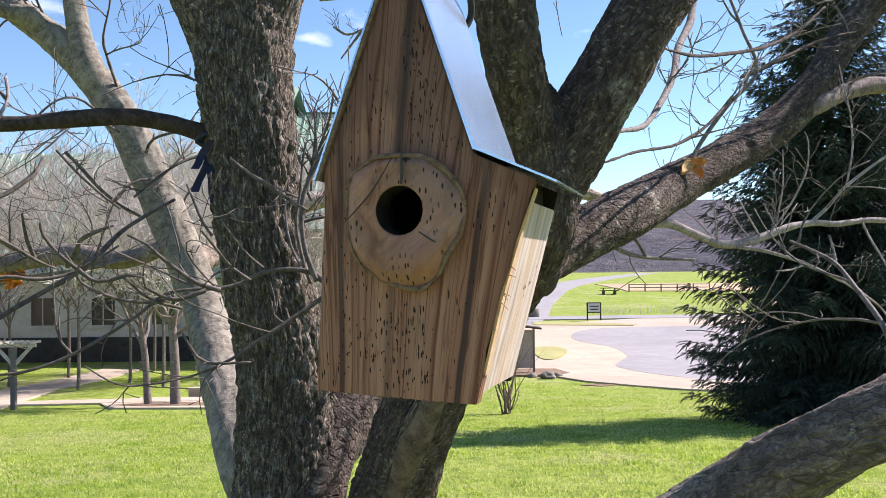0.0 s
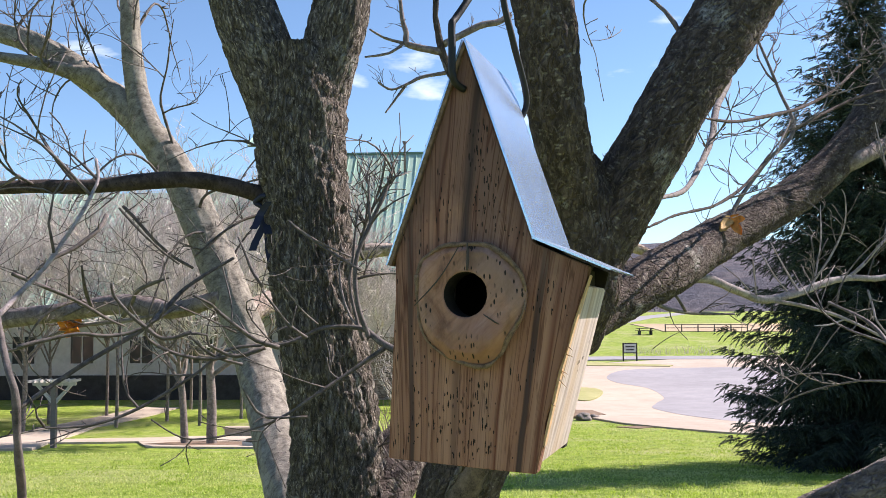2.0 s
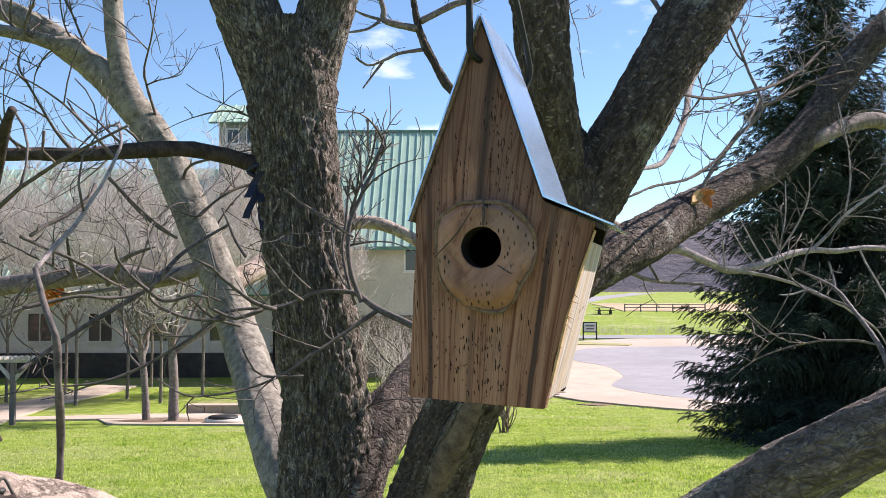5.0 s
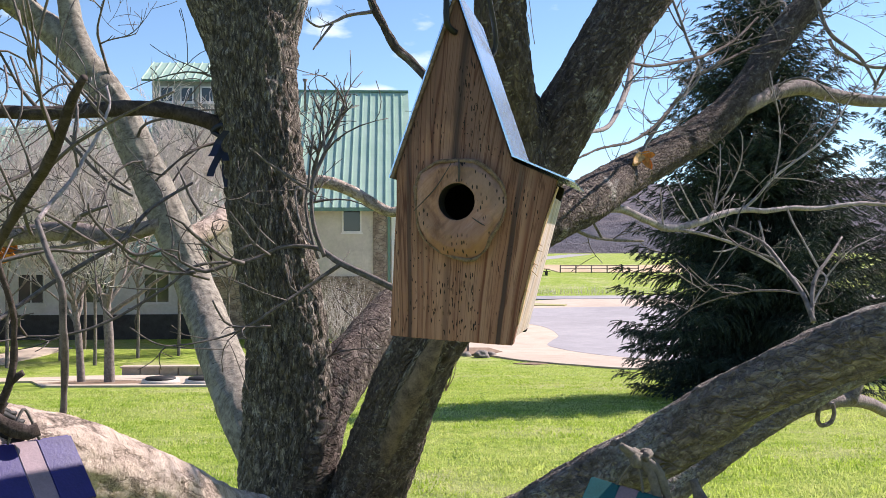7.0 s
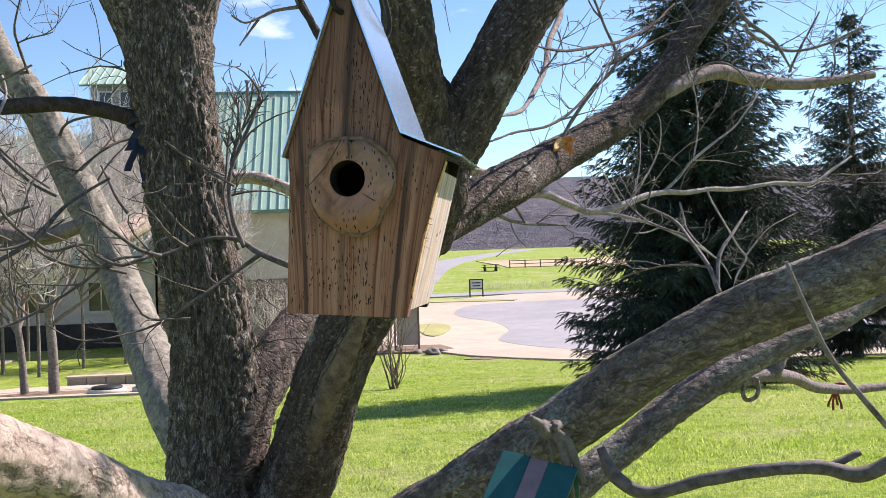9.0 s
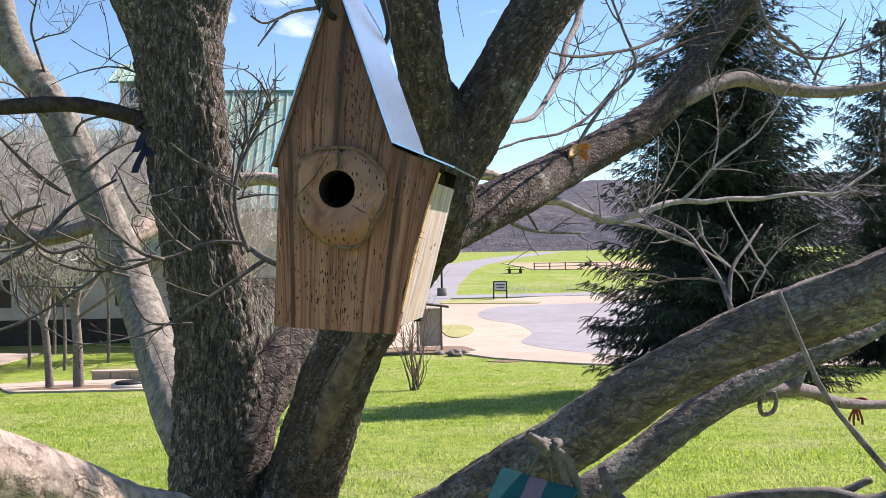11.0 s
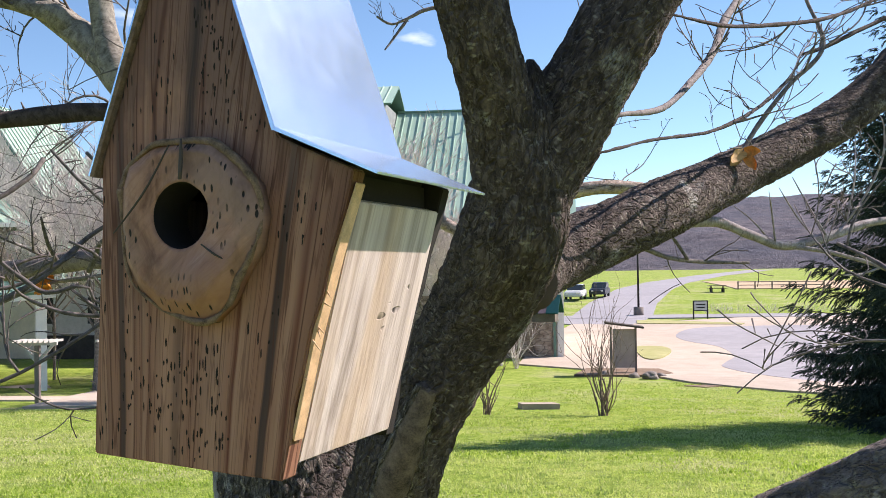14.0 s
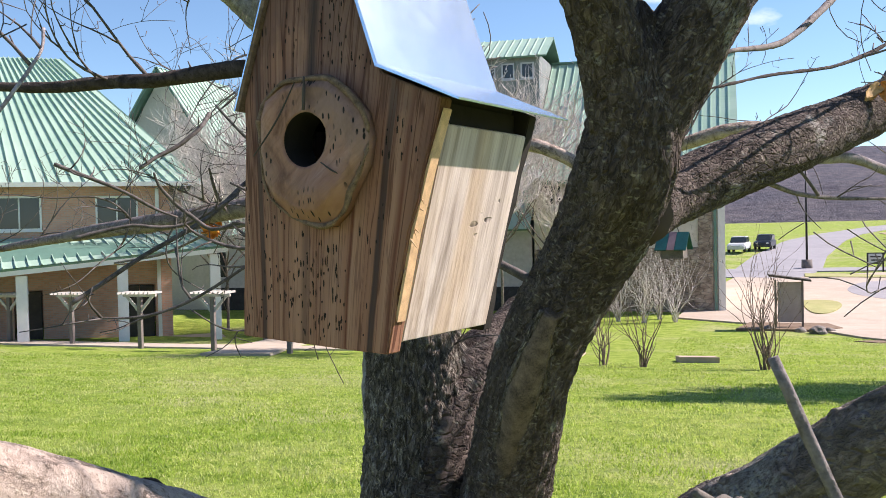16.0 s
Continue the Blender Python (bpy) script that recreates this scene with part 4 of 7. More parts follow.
w8 = [(0.584, 2.4, 1.834, 0.0066), (0.64, 2.45, 1.922, 0.0053), (0.734, 2.5, 2.038, 0.0049), (0.839, 2.55, 2.151, 0.005), (0.811, 2.6, 2.295, 0.0041), (0.772, 2.65, 2.45, 0.0036), (0.749, 2.7, 2.552, 0.0026)]
w7 = [(0.187, 1.9, 1.564, 0.007), (0.285, 2.1, 1.612, 0.0048), (0.385, 2.25, 1.586, 0.0045), (0.484, 2.35, 1.574, 0.0041), (0.615, 2.45, 1.571, 0.003)]
w7b = [(0.439, 2.3, 1.581, 0.0035), (0.41, 2.28, 1.623, 0.0029), (0.362, 2.25, 1.683, 0.0023)]
lb3 = [(0.665, 1.25, 1.386, 0.0049), (0.662, 1.3, 1.444, 0.0042), (0.659, 1.4, 1.504, 0.0036), (0.653, 1.5, 1.557, 0.0029), (0.606, 1.6, 1.6, 0.0022)]
lb4 = [(0.666, 1.26, 1.397, 0.0038), (0.688, 1.3, 1.469, 0.0035), (0.738, 1.34, 1.518, 0.0027), (0.799, 1.4, 1.569, 0.002)]
w6 = [(0.368, 0.02, 1.288, 0.0027), (0.324, 0.015, 1.326, 0.0023), (0.267, 0.01, 1.392, 0.0018), (0.246, 0.01, 1.434, 0.0014), (0.225, 0.01, 1.484, 0.0009)]
bare_l = [(-3.4, 3.7, 1.44, 0.008), (-2.75, 3.42, 1.50, 0.019), (-2.35, 3.28, 1.54, 0.030), (-2.019, 3.2, 1.569, 0.0360), (-1.752, 3.2, 1.6, 0.0353), (-1.532, 3.15, 1.621, 0.037), (-1.31, 3.08, 1.597, 0.032), (-1.109, 2.98, 1.648, 0.0269)]
low_twig = [(0.296, 0.92, 1.132, 0.0073), (0.316, 0.9, 1.083, 0.0125), (0.367, 0.87, 1.057, 0.0113), (0.456, 0.83, 1.084, 0.0111), (0.554, 0.8, 1.103, 0.0109), (0.642, 0.78, 1.107, 0.0114), (0.703, 0.76, 1.095, 0.0127), (0.752, 0.74, 1.119, 0.0117), (0.823, 0.7, 1.181, 0.0086)]
low_twig_b = [(0.652, 0.78, 1.107, 0.0069), (0.683, 0.78, 1.115, 0.0059), (0.717, 0.78, 1.129, 0.005)]
split_mid = [(-0.114, 1.573, 1.352, 0.0173), (-0.156, 1.613, 1.257, 0.0275), (-0.192, 1.663, 1.173, 0.0333), (-0.237, 1.743, 1.051, 0.0289), (-0.277, 1.818, 0.923, 0.0215), (-0.305, 1.858, 0.822, 0.0136)]
split_l = [(-0.13, 1.563, 1.358, 0.0048), (-0.185, 1.608, 1.258, 0.0074), (-0.225, 1.66, 1.174, 0.0084), (-0.268, 1.74, 1.053, 0.0086), (-0.304, 1.816, 0.925, 0.0071), (-0.322, 1.858, 0.823, 0.0054)]
split_r = [(-0.098, 1.578, 1.348, 0.0048), (-0.126, 1.618, 1.252, 0.0066), (-0.159, 1.67, 1.165, 0.0084), (-0.207, 1.75, 1.044, 0.0078), (-0.251, 1.823, 0.918, 0.0071), (-0.287, 1.863, 0.82, 0.0054)]
pb1 = [(1.011, 2.6, 1.682, 0.0056), (1.068, 2.614, 1.727, 0.0052), (1.134, 2.629, 1.794, 0.0047), (1.215, 2.643, 1.854, 0.0042), (1.311, 2.657, 1.92, 0.0038), (1.368, 2.671, 1.982, 0.0033), (1.412, 2.686, 2.033, 0.0028), (1.471, 2.7, 2.122, 0.0023)]
pb2 = [(1.149, 2.65, 1.808, 0.0032), (1.175, 2.663, 1.921, 0.0029), (1.175, 2.675, 2.032, 0.0026), (1.158, 2.688, 2.143, 0.0022), (1.153, 2.7, 2.198, 0.0019)]
pb3 = [(0.876, 2.55, 1.659, 0.0034), (0.93, 2.537, 1.736, 0.0029), (0.977, 2.525, 1.838, 0.0024), (0.98, 2.512, 1.928, 0.0019), (0.964, 2.5, 1.955, 0.0014)]
pb4 = [(0.886, 2.55, 1.659, 0.0027), (0.921, 2.575, 1.795, 0.002), (0.932, 2.6, 1.915, 0.0014)]
pb5 = [(0.823, 2.5, 1.641, 0.0029), (0.778, 2.5, 1.723, 0.0022), (0.741, 2.5, 1.796, 0.0014)]
pb6 = [(0.795, 2.5, 1.634, 0.0026), (0.748, 2.475, 1.684, 0.002), (0.695, 2.45, 1.765, 0.0013)]
pb7 = [(0.682, 2.45, 1.625, 0.0026), (0.671, 2.425, 1.692, 0.0019), (0.659, 2.4, 1.753, 0.0013)]
pb8 = [(0.646, 2.4, 1.643, 0.0023), (0.613, 2.4, 1.682, 0.0018), (0.569, 2.4, 1.718, 0.0013)]
pb9 = [(0.712, 2.48, 1.614, 0.006), (0.805, 2.469, 1.599, 0.0055), (0.879, 2.457, 1.578, 0.005), (0.944, 2.446, 1.554, 0.0045), (1.016, 2.434, 1.516, 0.004), (1.067, 2.423, 1.484, 0.0035), (1.141, 2.411, 1.428, 0.003), (1.175, 2.4, 1.366, 0.0025)]
pb10 = [(1.072, 2.6, 1.643, 0.0032), (1.078, 2.575, 1.585, 0.003), (1.076, 2.55, 1.548, 0.0029), (1.113, 2.525, 1.489, 0.0028), (1.174, 2.5, 1.43, 0.0026)]
pb11 = [(1.204, 2.68, 1.701, 0.0033), (1.215, 2.65, 1.643, 0.0033), (1.25, 2.62, 1.559, 0.0035), (1.285, 2.59, 1.474, 0.0035), (1.3, 2.56, 1.435, 0.0037), (1.253, 2.53, 1.38, 0.0037), (1.222, 2.5, 1.332, 0.0038)]
pb12 = [(1.314, 2.6, 1.438, 0.0032), (1.364, 2.6, 1.497, 0.0026), (1.414, 2.6, 1.544, 0.002), (1.522, 2.6, 1.596, 0.0015)]
pb13 = [(0.946, 2.45, 1.554, 0.0026), (0.889, 2.425, 1.537, 0.002), (0.837, 2.4, 1.535, 0.0014)]
pb14 = [(1.142, 2.65, 1.8, 0.0022), (1.237, 2.625, 1.793, 0.0017), (1.315, 2.6, 1.769, 0.0012)]
sp1 = [(-0.44, 1.86, 1.716, 0.0035), (-0.449, 1.845, 1.754, 0.0031), (-0.421, 1.83, 1.824, 0.0028), (-0.39, 1.815, 1.902, 0.0024), (-0.377, 1.8, 1.971, 0.002)]
sp2 = [(-0.438, 1.84, 1.738, 0.0027), (-0.429, 1.82, 1.802, 0.0023), (-0.389, 1.8, 1.87, 0.0019), (-0.338, 1.78, 1.925, 0.0015)]
sp3 = [(-0.447, 1.84, 1.739, 0.0023), (-0.433, 1.827, 1.795, 0.002), (-0.423, 1.813, 1.864, 0.0016), (-0.417, 1.8, 1.918, 0.0013)]
sp4 = [(-0.458, 1.82, 1.717, 0.0027), (-0.502, 1.78, 1.737, 0.0022), (-0.553, 1.74, 1.766, 0.0019), (-0.596, 1.7, 1.801, 0.0014)]
sp5 = [(-0.544, 1.8, 1.557, 0.002), (-0.573, 1.773, 1.586, 0.0018), (-0.596, 1.747, 1.621, 0.0015), (-0.625, 1.72, 1.665, 0.0012)]
sp6 = [(-0.456, 1.8, 1.714, 0.002), (-0.487, 1.788, 1.706, 0.0022), (-0.486, 1.776, 1.667, 0.0023), (-0.477, 1.764, 1.622, 0.0024), (-0.456, 1.752, 1.572, 0.0025), (-0.429, 1.74, 1.547, 0.0026)]
dk1 = [(-0.683, 2.1, 1.887, 0.0043), (-0.727, 2.05, 1.856, 0.0039), (-0.781, 2.0, 1.832, 0.0034), (-0.83, 1.95, 1.789, 0.003), (-0.878, 1.9, 1.732, 0.0026)]
dk2 = [(-1.234, 2.3, 1.901, 0.0032), (-1.179, 2.3, 1.841, 0.0031), (-1.107, 2.3, 1.774, 0.0029), (-1.05, 2.3, 1.731, 0.0027)]
dk3 = [(-0.787, 2.1, 1.894, 0.0023), (-0.822, 2.05, 1.829, 0.002), (-0.879, 2.0, 1.756, 0.0019)]
hb1 = [(-0.347, 4.0, 2.817, 0.0182), (-0.433, 4.0, 2.835, 0.0164), (-0.514, 4.0, 2.862, 0.0145), (-0.514, 4.0, 2.908, 0.0126), (-0.533, 4.0, 2.98, 0.0107), (-0.543, 4.0, 3.074, 0.0089), (-0.565, 4.0, 3.185, 0.007)]
hb2 = [(-0.528, 4.0, 2.862, 0.0073), (-0.615, 3.95, 2.877, 0.0055), (-0.678, 3.9, 2.904, 0.0038)]
hb3 = [(-0.528, 4.0, 2.862, 0.0073), (-0.591, 3.95, 2.803, 0.0055), (-0.7, 3.9, 2.773, 0.0038)]
hb4 = [(-0.326, 4.0, 2.716, 0.0095), (-0.443, 3.975, 2.69, 0.0081), (-0.5, 3.95, 2.656, 0.0067), (-0.578, 3.925, 2.622, 0.0052), (-0.639, 3.9, 2.652, 0.0038)]
hb5 = [(-0.514, 3.95, 2.645, 0.0061), (-0.578, 3.925, 2.552, 0.0048), (-0.605, 3.9, 2.507, 0.0036)]
hb6 = [(-0.336, 4.0, 2.853, 0.0168), (-0.25, 4.025, 2.905, 0.0162), (-0.155, 4.05, 2.957, 0.0156), (-0.073, 4.075, 2.979, 0.0149), (-0.015, 4.1, 3.022, 0.0143)]
low_fork = [(1.525, 2.85, 0.962, 0.026), (1.613, 2.9, 1.097, 0.022), (1.649, 2.95, 1.158, 0.02)]
low_curl = [(1.364, 2.75, 0.966, 0.008), (1.351, 2.75, 0.918, 0.008), (1.364, 2.75, 0.886, 0.008), (1.402, 2.75, 0.896, 0.008), (1.415, 2.75, 0.932, 0.008), (1.407, 2.75, 0.969, 0.008)]
rng = random.Random(7)


def split(rows):
    return [r[:3] for r in rows], [r[3] for r in rows]


def limb(name, rows, material, seg, step, rough, freq=9.0, label="", parent=None, plate=None):
    p, r = split(rows)
    return part(name, Buf().tube(p, r, seg, step, rough, freq, rng.uniform(0, 50), True, plate), material, parent or tree, label)


limb("trunk", trunk, BARK, 136, 0.007, 0.006, 9, "deeply furrowed dark trunk", plate=(0.0095, 54, 20))
limb("limb", trunk_left_prong, BARK, 100, 0.008, 0.005, 9, plate=(0.0045, 70, 15))
limb("limb", trunk_right_prong, BARK, 100, 0.008, 0.005, 9, plate=(0.0045, 70, 15))
limb("limb", left_limb, LIMB, 72, 0.009, 0.004, 11, plate=(0.0020, 60, 40))
limb("limb", left_limb_up, LIMB, 36, 0.015, 0.0025, 14)
limb("limb", left_limb_low, LIMB, 32, 0.015, 0.0025, 14)
limb("branch", ebranch, DARKLIMB, 24, 0.015, 0.002, 20)
# Cream bark stands in for the strong sun on this limb.
limb("limb", stub, CREAM, 24, 0.02, 0.0015, 16)
limb("limb", stem, STEMBARK, 110, 0.008, 0.006, 9, "leaning second stem with a split in its bark", plate=(0.0042, 68, 26))
limb("limb", stem_up, STEMBARK, 90, 0.009, 0.004, 11, plate=(0.0032, 70, 36))
limb("limb", right_limb, STEMBARK, 90, 0.009, 0.004, 11, plate=(0.0032, 70, 36))
limb("limb", right_branch, STEMBARK, 72, 0.010, 0.0035, 12, plate=(0.0025, 70, 44))
limb("branch", side_branch, YOUNG, 24, 0.02, 0.0018, 16)
limb("branch", light_branch, PALE, 14, 0.015, 0.0016, 40)
for rows in (pb1, pb2, pb3, pb4, pb5, pb6, pb7, pb8, pb9, pb10, pb11, pb12, pb13, pb14):
    limb("twig", rows[:-1] + [(*rows[-1][:3], rows[-1][3] * 0.45)], PALE, 9, 0.015, 0.0007, 60, "sunlit pale grey twig")
for rows in (hb1, hb2, hb3, hb4, hb5, hb6):
    limb("twig", rows, YOUNG, 9, 0.02, 0.0012, 50)
for rows in (sp1, sp2, sp3, dk1, dk2, dk3):
    limb("twig", rows, DARKTWIG, 9, 0.015, 0.0007, 60)
for rows in (sp4, sp5, sp6):
    limb("twig", rows, TWIG, 9, 0.015, 0.0005, 60)
limb("limb", crotch_limb, STEMBARK, 80, 0.010, 0.005, 10, plate=(0.003, 64, 14))
limb("limb", low_right_limb, LOWBARK, 100, 0.008, 0.0055, 10, "thick low limb with lichen patches", plate=(0.0014, 60, 44))
limb("limb", low_right_limb_b, LOWBARK, 56, 0.011, 0.004, 12, plate=(0.0025, 52, 40))
limb("limb", low_left_limb, CREAM, 72, 0.010, 0.0045, 10, "sunlit low limb with cracked pale bark", plate=(0.0018, 30, 18))
limb("branch", low_light_branch, YOUNG, 18, 0.02, 0.0012, 20)
limb("branch", low_fork, YOUNG, 14, 0.02, 0.001, 20)
limb("twig", low_curl, YOUNG, 9, 0.01, 0.0006, 50, "curled dead twig")
limb("twig", low_twig, DARKTWIG, 14, 0.012, 0.0012, 40, "bent dark low twig")
limb("twig", low_twig_b, DARKTWIG, 10, 0.012, 0.001, 40)
limb("bark_split", split_mid, SPLIT, 12, 0.01, 0.002, 60, "tan inner bark laid bare in a long split")
limb("bark_lip", split_l, BARK, 10, 0.01, 0.002, 60)
limb("bark_lip", split_r, BARK, 10, 0.01, 0.002, 60)
limb("branch", bare_l, YOUNG, 24, 0.02, 0.002, 16)
# These near twigs get the dark bark for their shade.
for rows in (w5, w5b, w5c, w5d):
    limb("twig", rows, DARKLIMB, 12, 0.012, 0.0009, 60)
for rows in (w1, w2, w3, w3b, w3c):
    limb("twig", [(*q[:3], q[3] * 1.15) for q in rows], DARKTWIG, 9, 0.015, 0.0006, 60)
limb("twig", w4, DARKTWIG, 10, 0.012, 0.0009, 60)
limb("twig", w4b, PALE, 9, 0.012, 0.0006, 60)
for rows in (w6, w7, w7b, w8, lb3, lb4):
    limb("twig", [(*q[:3], q[3] * 1.2) for q in rows], TWIG, 9, 0.015, 0.0005, 60)


knots = random.Random(23)
P, R = spline([Vector(q[:3]) for q in low_right_limb], [q[3] for q in low_right_limb], 0.02)
for k in range(11):
    i = int(len(P) * (0.38 + 0.045 * k)) + knots.randint(-1, 1)
    i = min(i, len(P) - 3)
    out = Vector((knots.uniform(-0.5, 0.3), knots.uniform(-0.7, 0.1), knots.uniform(0.2, 1.0))).normalized()
    p = P[i] + out * (R[i] - 0.006)
    along = (P[i + 1] - P[i]).normalized()
    s = knots.uniform(0.008, 0.016)
    part("branch_knot", Buf().tube([p - along * s * 1.3, p + out * s * 0.45, p + along * s * 1.2], [s * 0.45, s * 0.85, s * 0.4], 10, 0.004, 0.003, 60, k), LOWBARK, tree, "swollen bark knot")
flakes = random.Random(21)
P, R = spline([Vector(q[:3]) for q in low_left_limb], [q[3] for q in low_left_limb], 0.02)
for k in range(16):
    i = flakes.randint(4, len(P) - 6)
    up = Vector((flakes.uniform(-0.35, 0.35), flakes.uniform(-0.6, 0.5), 1)).normalized()
    p = P[i] + up * (R[i] + 0.001)
    along = (P[i + 1] - P[i]).normalized()
    s = flakes.uniform(0.015, 0.045)
    part("bark_flake", Buf().tube([p - along * s, p + up * flakes.uniform(0.001, 0.006), p + along * s * 0.8 + up * flakes.uniform(-0.002, 0.008)], [0.002, flakes.uniform(0.004, 0.007), 0.0015], 6, 0.005, 0.003, 70, k), DARKLIMB, tree, "dark curling bark flake")


def sprout(b, p, d, length, r, depth, sag=0.0, wob=0.85, forks=3, rnd=rng, seg=5):
    """A twig that arches, with kinks at the nodes, side twigs and short upturned spurs, into the buffer b."""
    n = max(4, int(length / 0.035))
    pts, rad = [Vector(p)], [r]
    d = Vector(d).normalized()
    bend = Vector((rnd.gauss(0, 1), rnd.gauss(0, 1), rnd.gauss(0, 1))) * wob * 0.18
    for k in range(n):
        bend = bend * 0.93 + Vector((rnd.gauss(0, 1), rnd.gauss(0, 1), rnd.gauss(0, 1))) * wob * 0.10
        d = (d + bend + Vector((0, 0, 0.045 - sag))).normalized()
        pts.append(pts[-1] + d * (length / n))
        rad.append(max(r * (1 - 0.8 * (k + 1) / n) * (1.25 if rnd.random() < 0.2 else 1.0), 0.0011))
    b.tube(pts, rad, seg, None)
    if depth:
        for _ in range(rnd.randint(1, forks)):
            k = rnd.randint(1, n - 1)
            side = Vector((rnd.uniform(-1, 1), rnd.uniform(-1, 1), rnd.uniform(-0.3, 1))).normalized()
            dd = ((pts[k] - pts[k - 1]).normalized() * 0.7 + side * 1.0).normalized()
            sprout(b, pts[k], dd, length * rnd.uniform(0.4, 0.8), rad[k] * 0.72, depth - 1, sag, wob, forks, rnd, 4 if depth == 1 else seg)
    if length > 0.12:
        for _ in range(int(length / 0.09)):
            k = rnd.randint(1, n - 1)
            side = Vector((rnd.uniform(-1, 1), rnd.uniform(-1, 1), rnd.uniform(-0.2, 1))).normalized()
            s = rnd.uniform(0.015, 0.04)
            q = pts[k] + side * s * 0.6
            b.tube([pts[k], q, q + ((pts[k] - pts[k - 1]).normalized() + side + Vector((0, 0, 0.6))).normalized() * s * 0.6], [rad[k] * 0.7, rad[k] * 0.6, 0.0014], 4, None)


def twigs_on(rows, count, lo, hi, length, r, bias, depth=2, seed=0):
    """Twigs that spring from a stretch of a limb."""
    rnd = random.Random(seed)
    P, R = spline([Vector(q[:3]) for q in rows], [q[3] for q in rows], 0.03)
    b = Buf()
    for _ in range(count):
        k = int(len(P) * rnd.uniform(lo, hi))
        k = min(max(k, 1), len(P) - 2)
        along = (P[k + 1] - P[k - 1]).normalized()
        side = Vector((rnd.gauss(0, 1), rnd.gauss(0, 1), rnd.gauss(0, 1)))
        side = (side - along * side.dot(along)).normalized()
        d = (along * 0.6 + side * 0.8 + Vector(bias)).normalized()
        sprout(b, P[k] + side * R[k] * 0.6, d, length * rnd.uniform(0.5, 1.2), r * rnd.uniform(0.7, 1.2), depth, rnd=rnd)
    # Left-hand twigs take the shaded copy of the bark.
    return part("twig_mass", b, DARKTWIG if rows[0][0] < -0.1 else TWIG, tree, kind="stuff")


twigs_on(left_limb, 6, 0.5, 1.0, 0.7, 0.0065, (-0.4, -0.1, 0.15), 3, 1)
twigs_on(left_limb_up, 6, 0.2, 1.0, 0.6, 0.006, (-0.1, 0, 0.4), 3, 2)
twigs_on(left_limb_low, 4, 0.2, 1.0, 0.6, 0.006, (-0.4, -0.1, 0.2), 3, 3)
twigs_on(ebranch, 5, 0.3, 1.0, 0.42, 0.0045, (-0.3, -0.2, 0.3), 2, 4)
twigs_on(right_branch, 5, 0.5, 1.0, 0.75, 0.0045, (0.2, 0.1, 0.5), 3, 5)
twigs_on(side_branch, 6, 0.2, 1.0, 0.6, 0.0045, (0.3, 0, 0.4), 3, 6)
for k, rows in enumerate((pb1, pb2, pb3, pb4, pb9, pb10, pb11, pb12)):
    twigs_on(rows, 7, 0.1, 1.0, 0.09, 0.0022, (0.1, -0.1, 0.4), 1, 130 + k)
for k, rows in enumerate((sp1, sp2, sp3, dk1, dk2, hb1, hb4, hb6)):
    twigs_on(rows, 7, 0.2, 1.0, 0.10, 0.0022, (0, 0, 0.4), 1, 150 + k)
twigs_on(light_branch, 5, 0.2, 1.0, 0.5, 0.003, (0.2, 0, 0.45), 2, 7)
twigs_on(lb3, 3, 0.1, 1.0, 0.35, 0.0026, (-0.1, 0, 0.3), 2, 9)
twigs_on(w8, 5, 0.3, 1.0, 0.6, 0.0034, (0.0, 0.1, 0.2), 3, 10)
twigs_on(w7, 3, 0.2, 1.0, 0.14, 0.0025, (0.2, 0, 0.3), 1, 11)
twigs_on(right_limb, 4, 0.4, 1.0, 0.9, 0.007, (0.6, 0.5, 0.1), 3, 12)
twigs_on(stub, 4, 0.55, 1.0, 0.6, 0.005, (0.1, 0.1, 0.4), 2, 13)
twigs_on(w1, 7, 0.3, 1.0, 0.26, 0.003, (-0.3, 0, 0.25), 1, 15)
twigs_on(w2, 3, 0.2, 1.0, 0.2, 0.0025, (-0.3, 0, 0.2), 1, 16)
twigs_on(w3, 4, 0.1, 1.0, 0.2, 0.003, (0.1, 0, 0.3), 1, 17)
twigs_on(w5c, 5, 0.35, 1.0, 0.16, 0.0022, (0.2, 0, 0.4), 1, 27)
twigs_on(w5, 3, 0.6, 1.0, 0.16, 0.0026, (-0.1, 0, 0.3), 1, 28)
twigs_on(w4b, 3, 0.3, 1.0, 0.2, 0.0026, (-0.2, 0, 0.3), 1, 18)
twigs_on(left_limb_low, 3, 0.2, 1.0, 0.75, 0.006, (-0.5, -0.3, -0.2), 3, 31)
twigs_on(left_limb, 3, 0.35, 0.7, 0.8, 0.006, (-0.7, -0.3, 0.0), 3, 32)
twigs_on(right_branch, 6, 0.6, 1.0, 0.7, 0.005, (0.1, 0.0, 0.2), 3, 33)
twigs_on(trunk, 8, 0.45, 0.95, 0.34, 0.0042, (0.45, -0.5, 0.2), 2, 41)
twigs_on(right_limb, 5, 0.3, 0.9, 0.6, 0.005, (0.7, 0.2, 0.1), 3, 42)
for k, rows in enumerate((t1, t2, t3, t4, t5, t6, t7, t8, t9, t11, t13, t14, t15, t16, t17, t18, t19)):
    limb("twig", [(*q[:3], q[3] * 1.3) for q in rows], DARKTWIG, 8, 0.02, 0.0007, 70)
    twigs_on(rows, 3, 0.1, 0.95, 0.07, 0.0022, (0, 0, 0.3), 0, 60 + k)
for k, rows in enumerate((u1, u3, u5, u6, u7, u8, u9)):
    limb("twig", rows, DARKLIMB if k in (1, 2, 5) else TWIG, 8, 0.02, 0.0009, 60)
    twigs_on(rows, 3, 0.1, 0.95, 0.22, 0.0026, (0, 0, 0.3), 1, 90 + k)
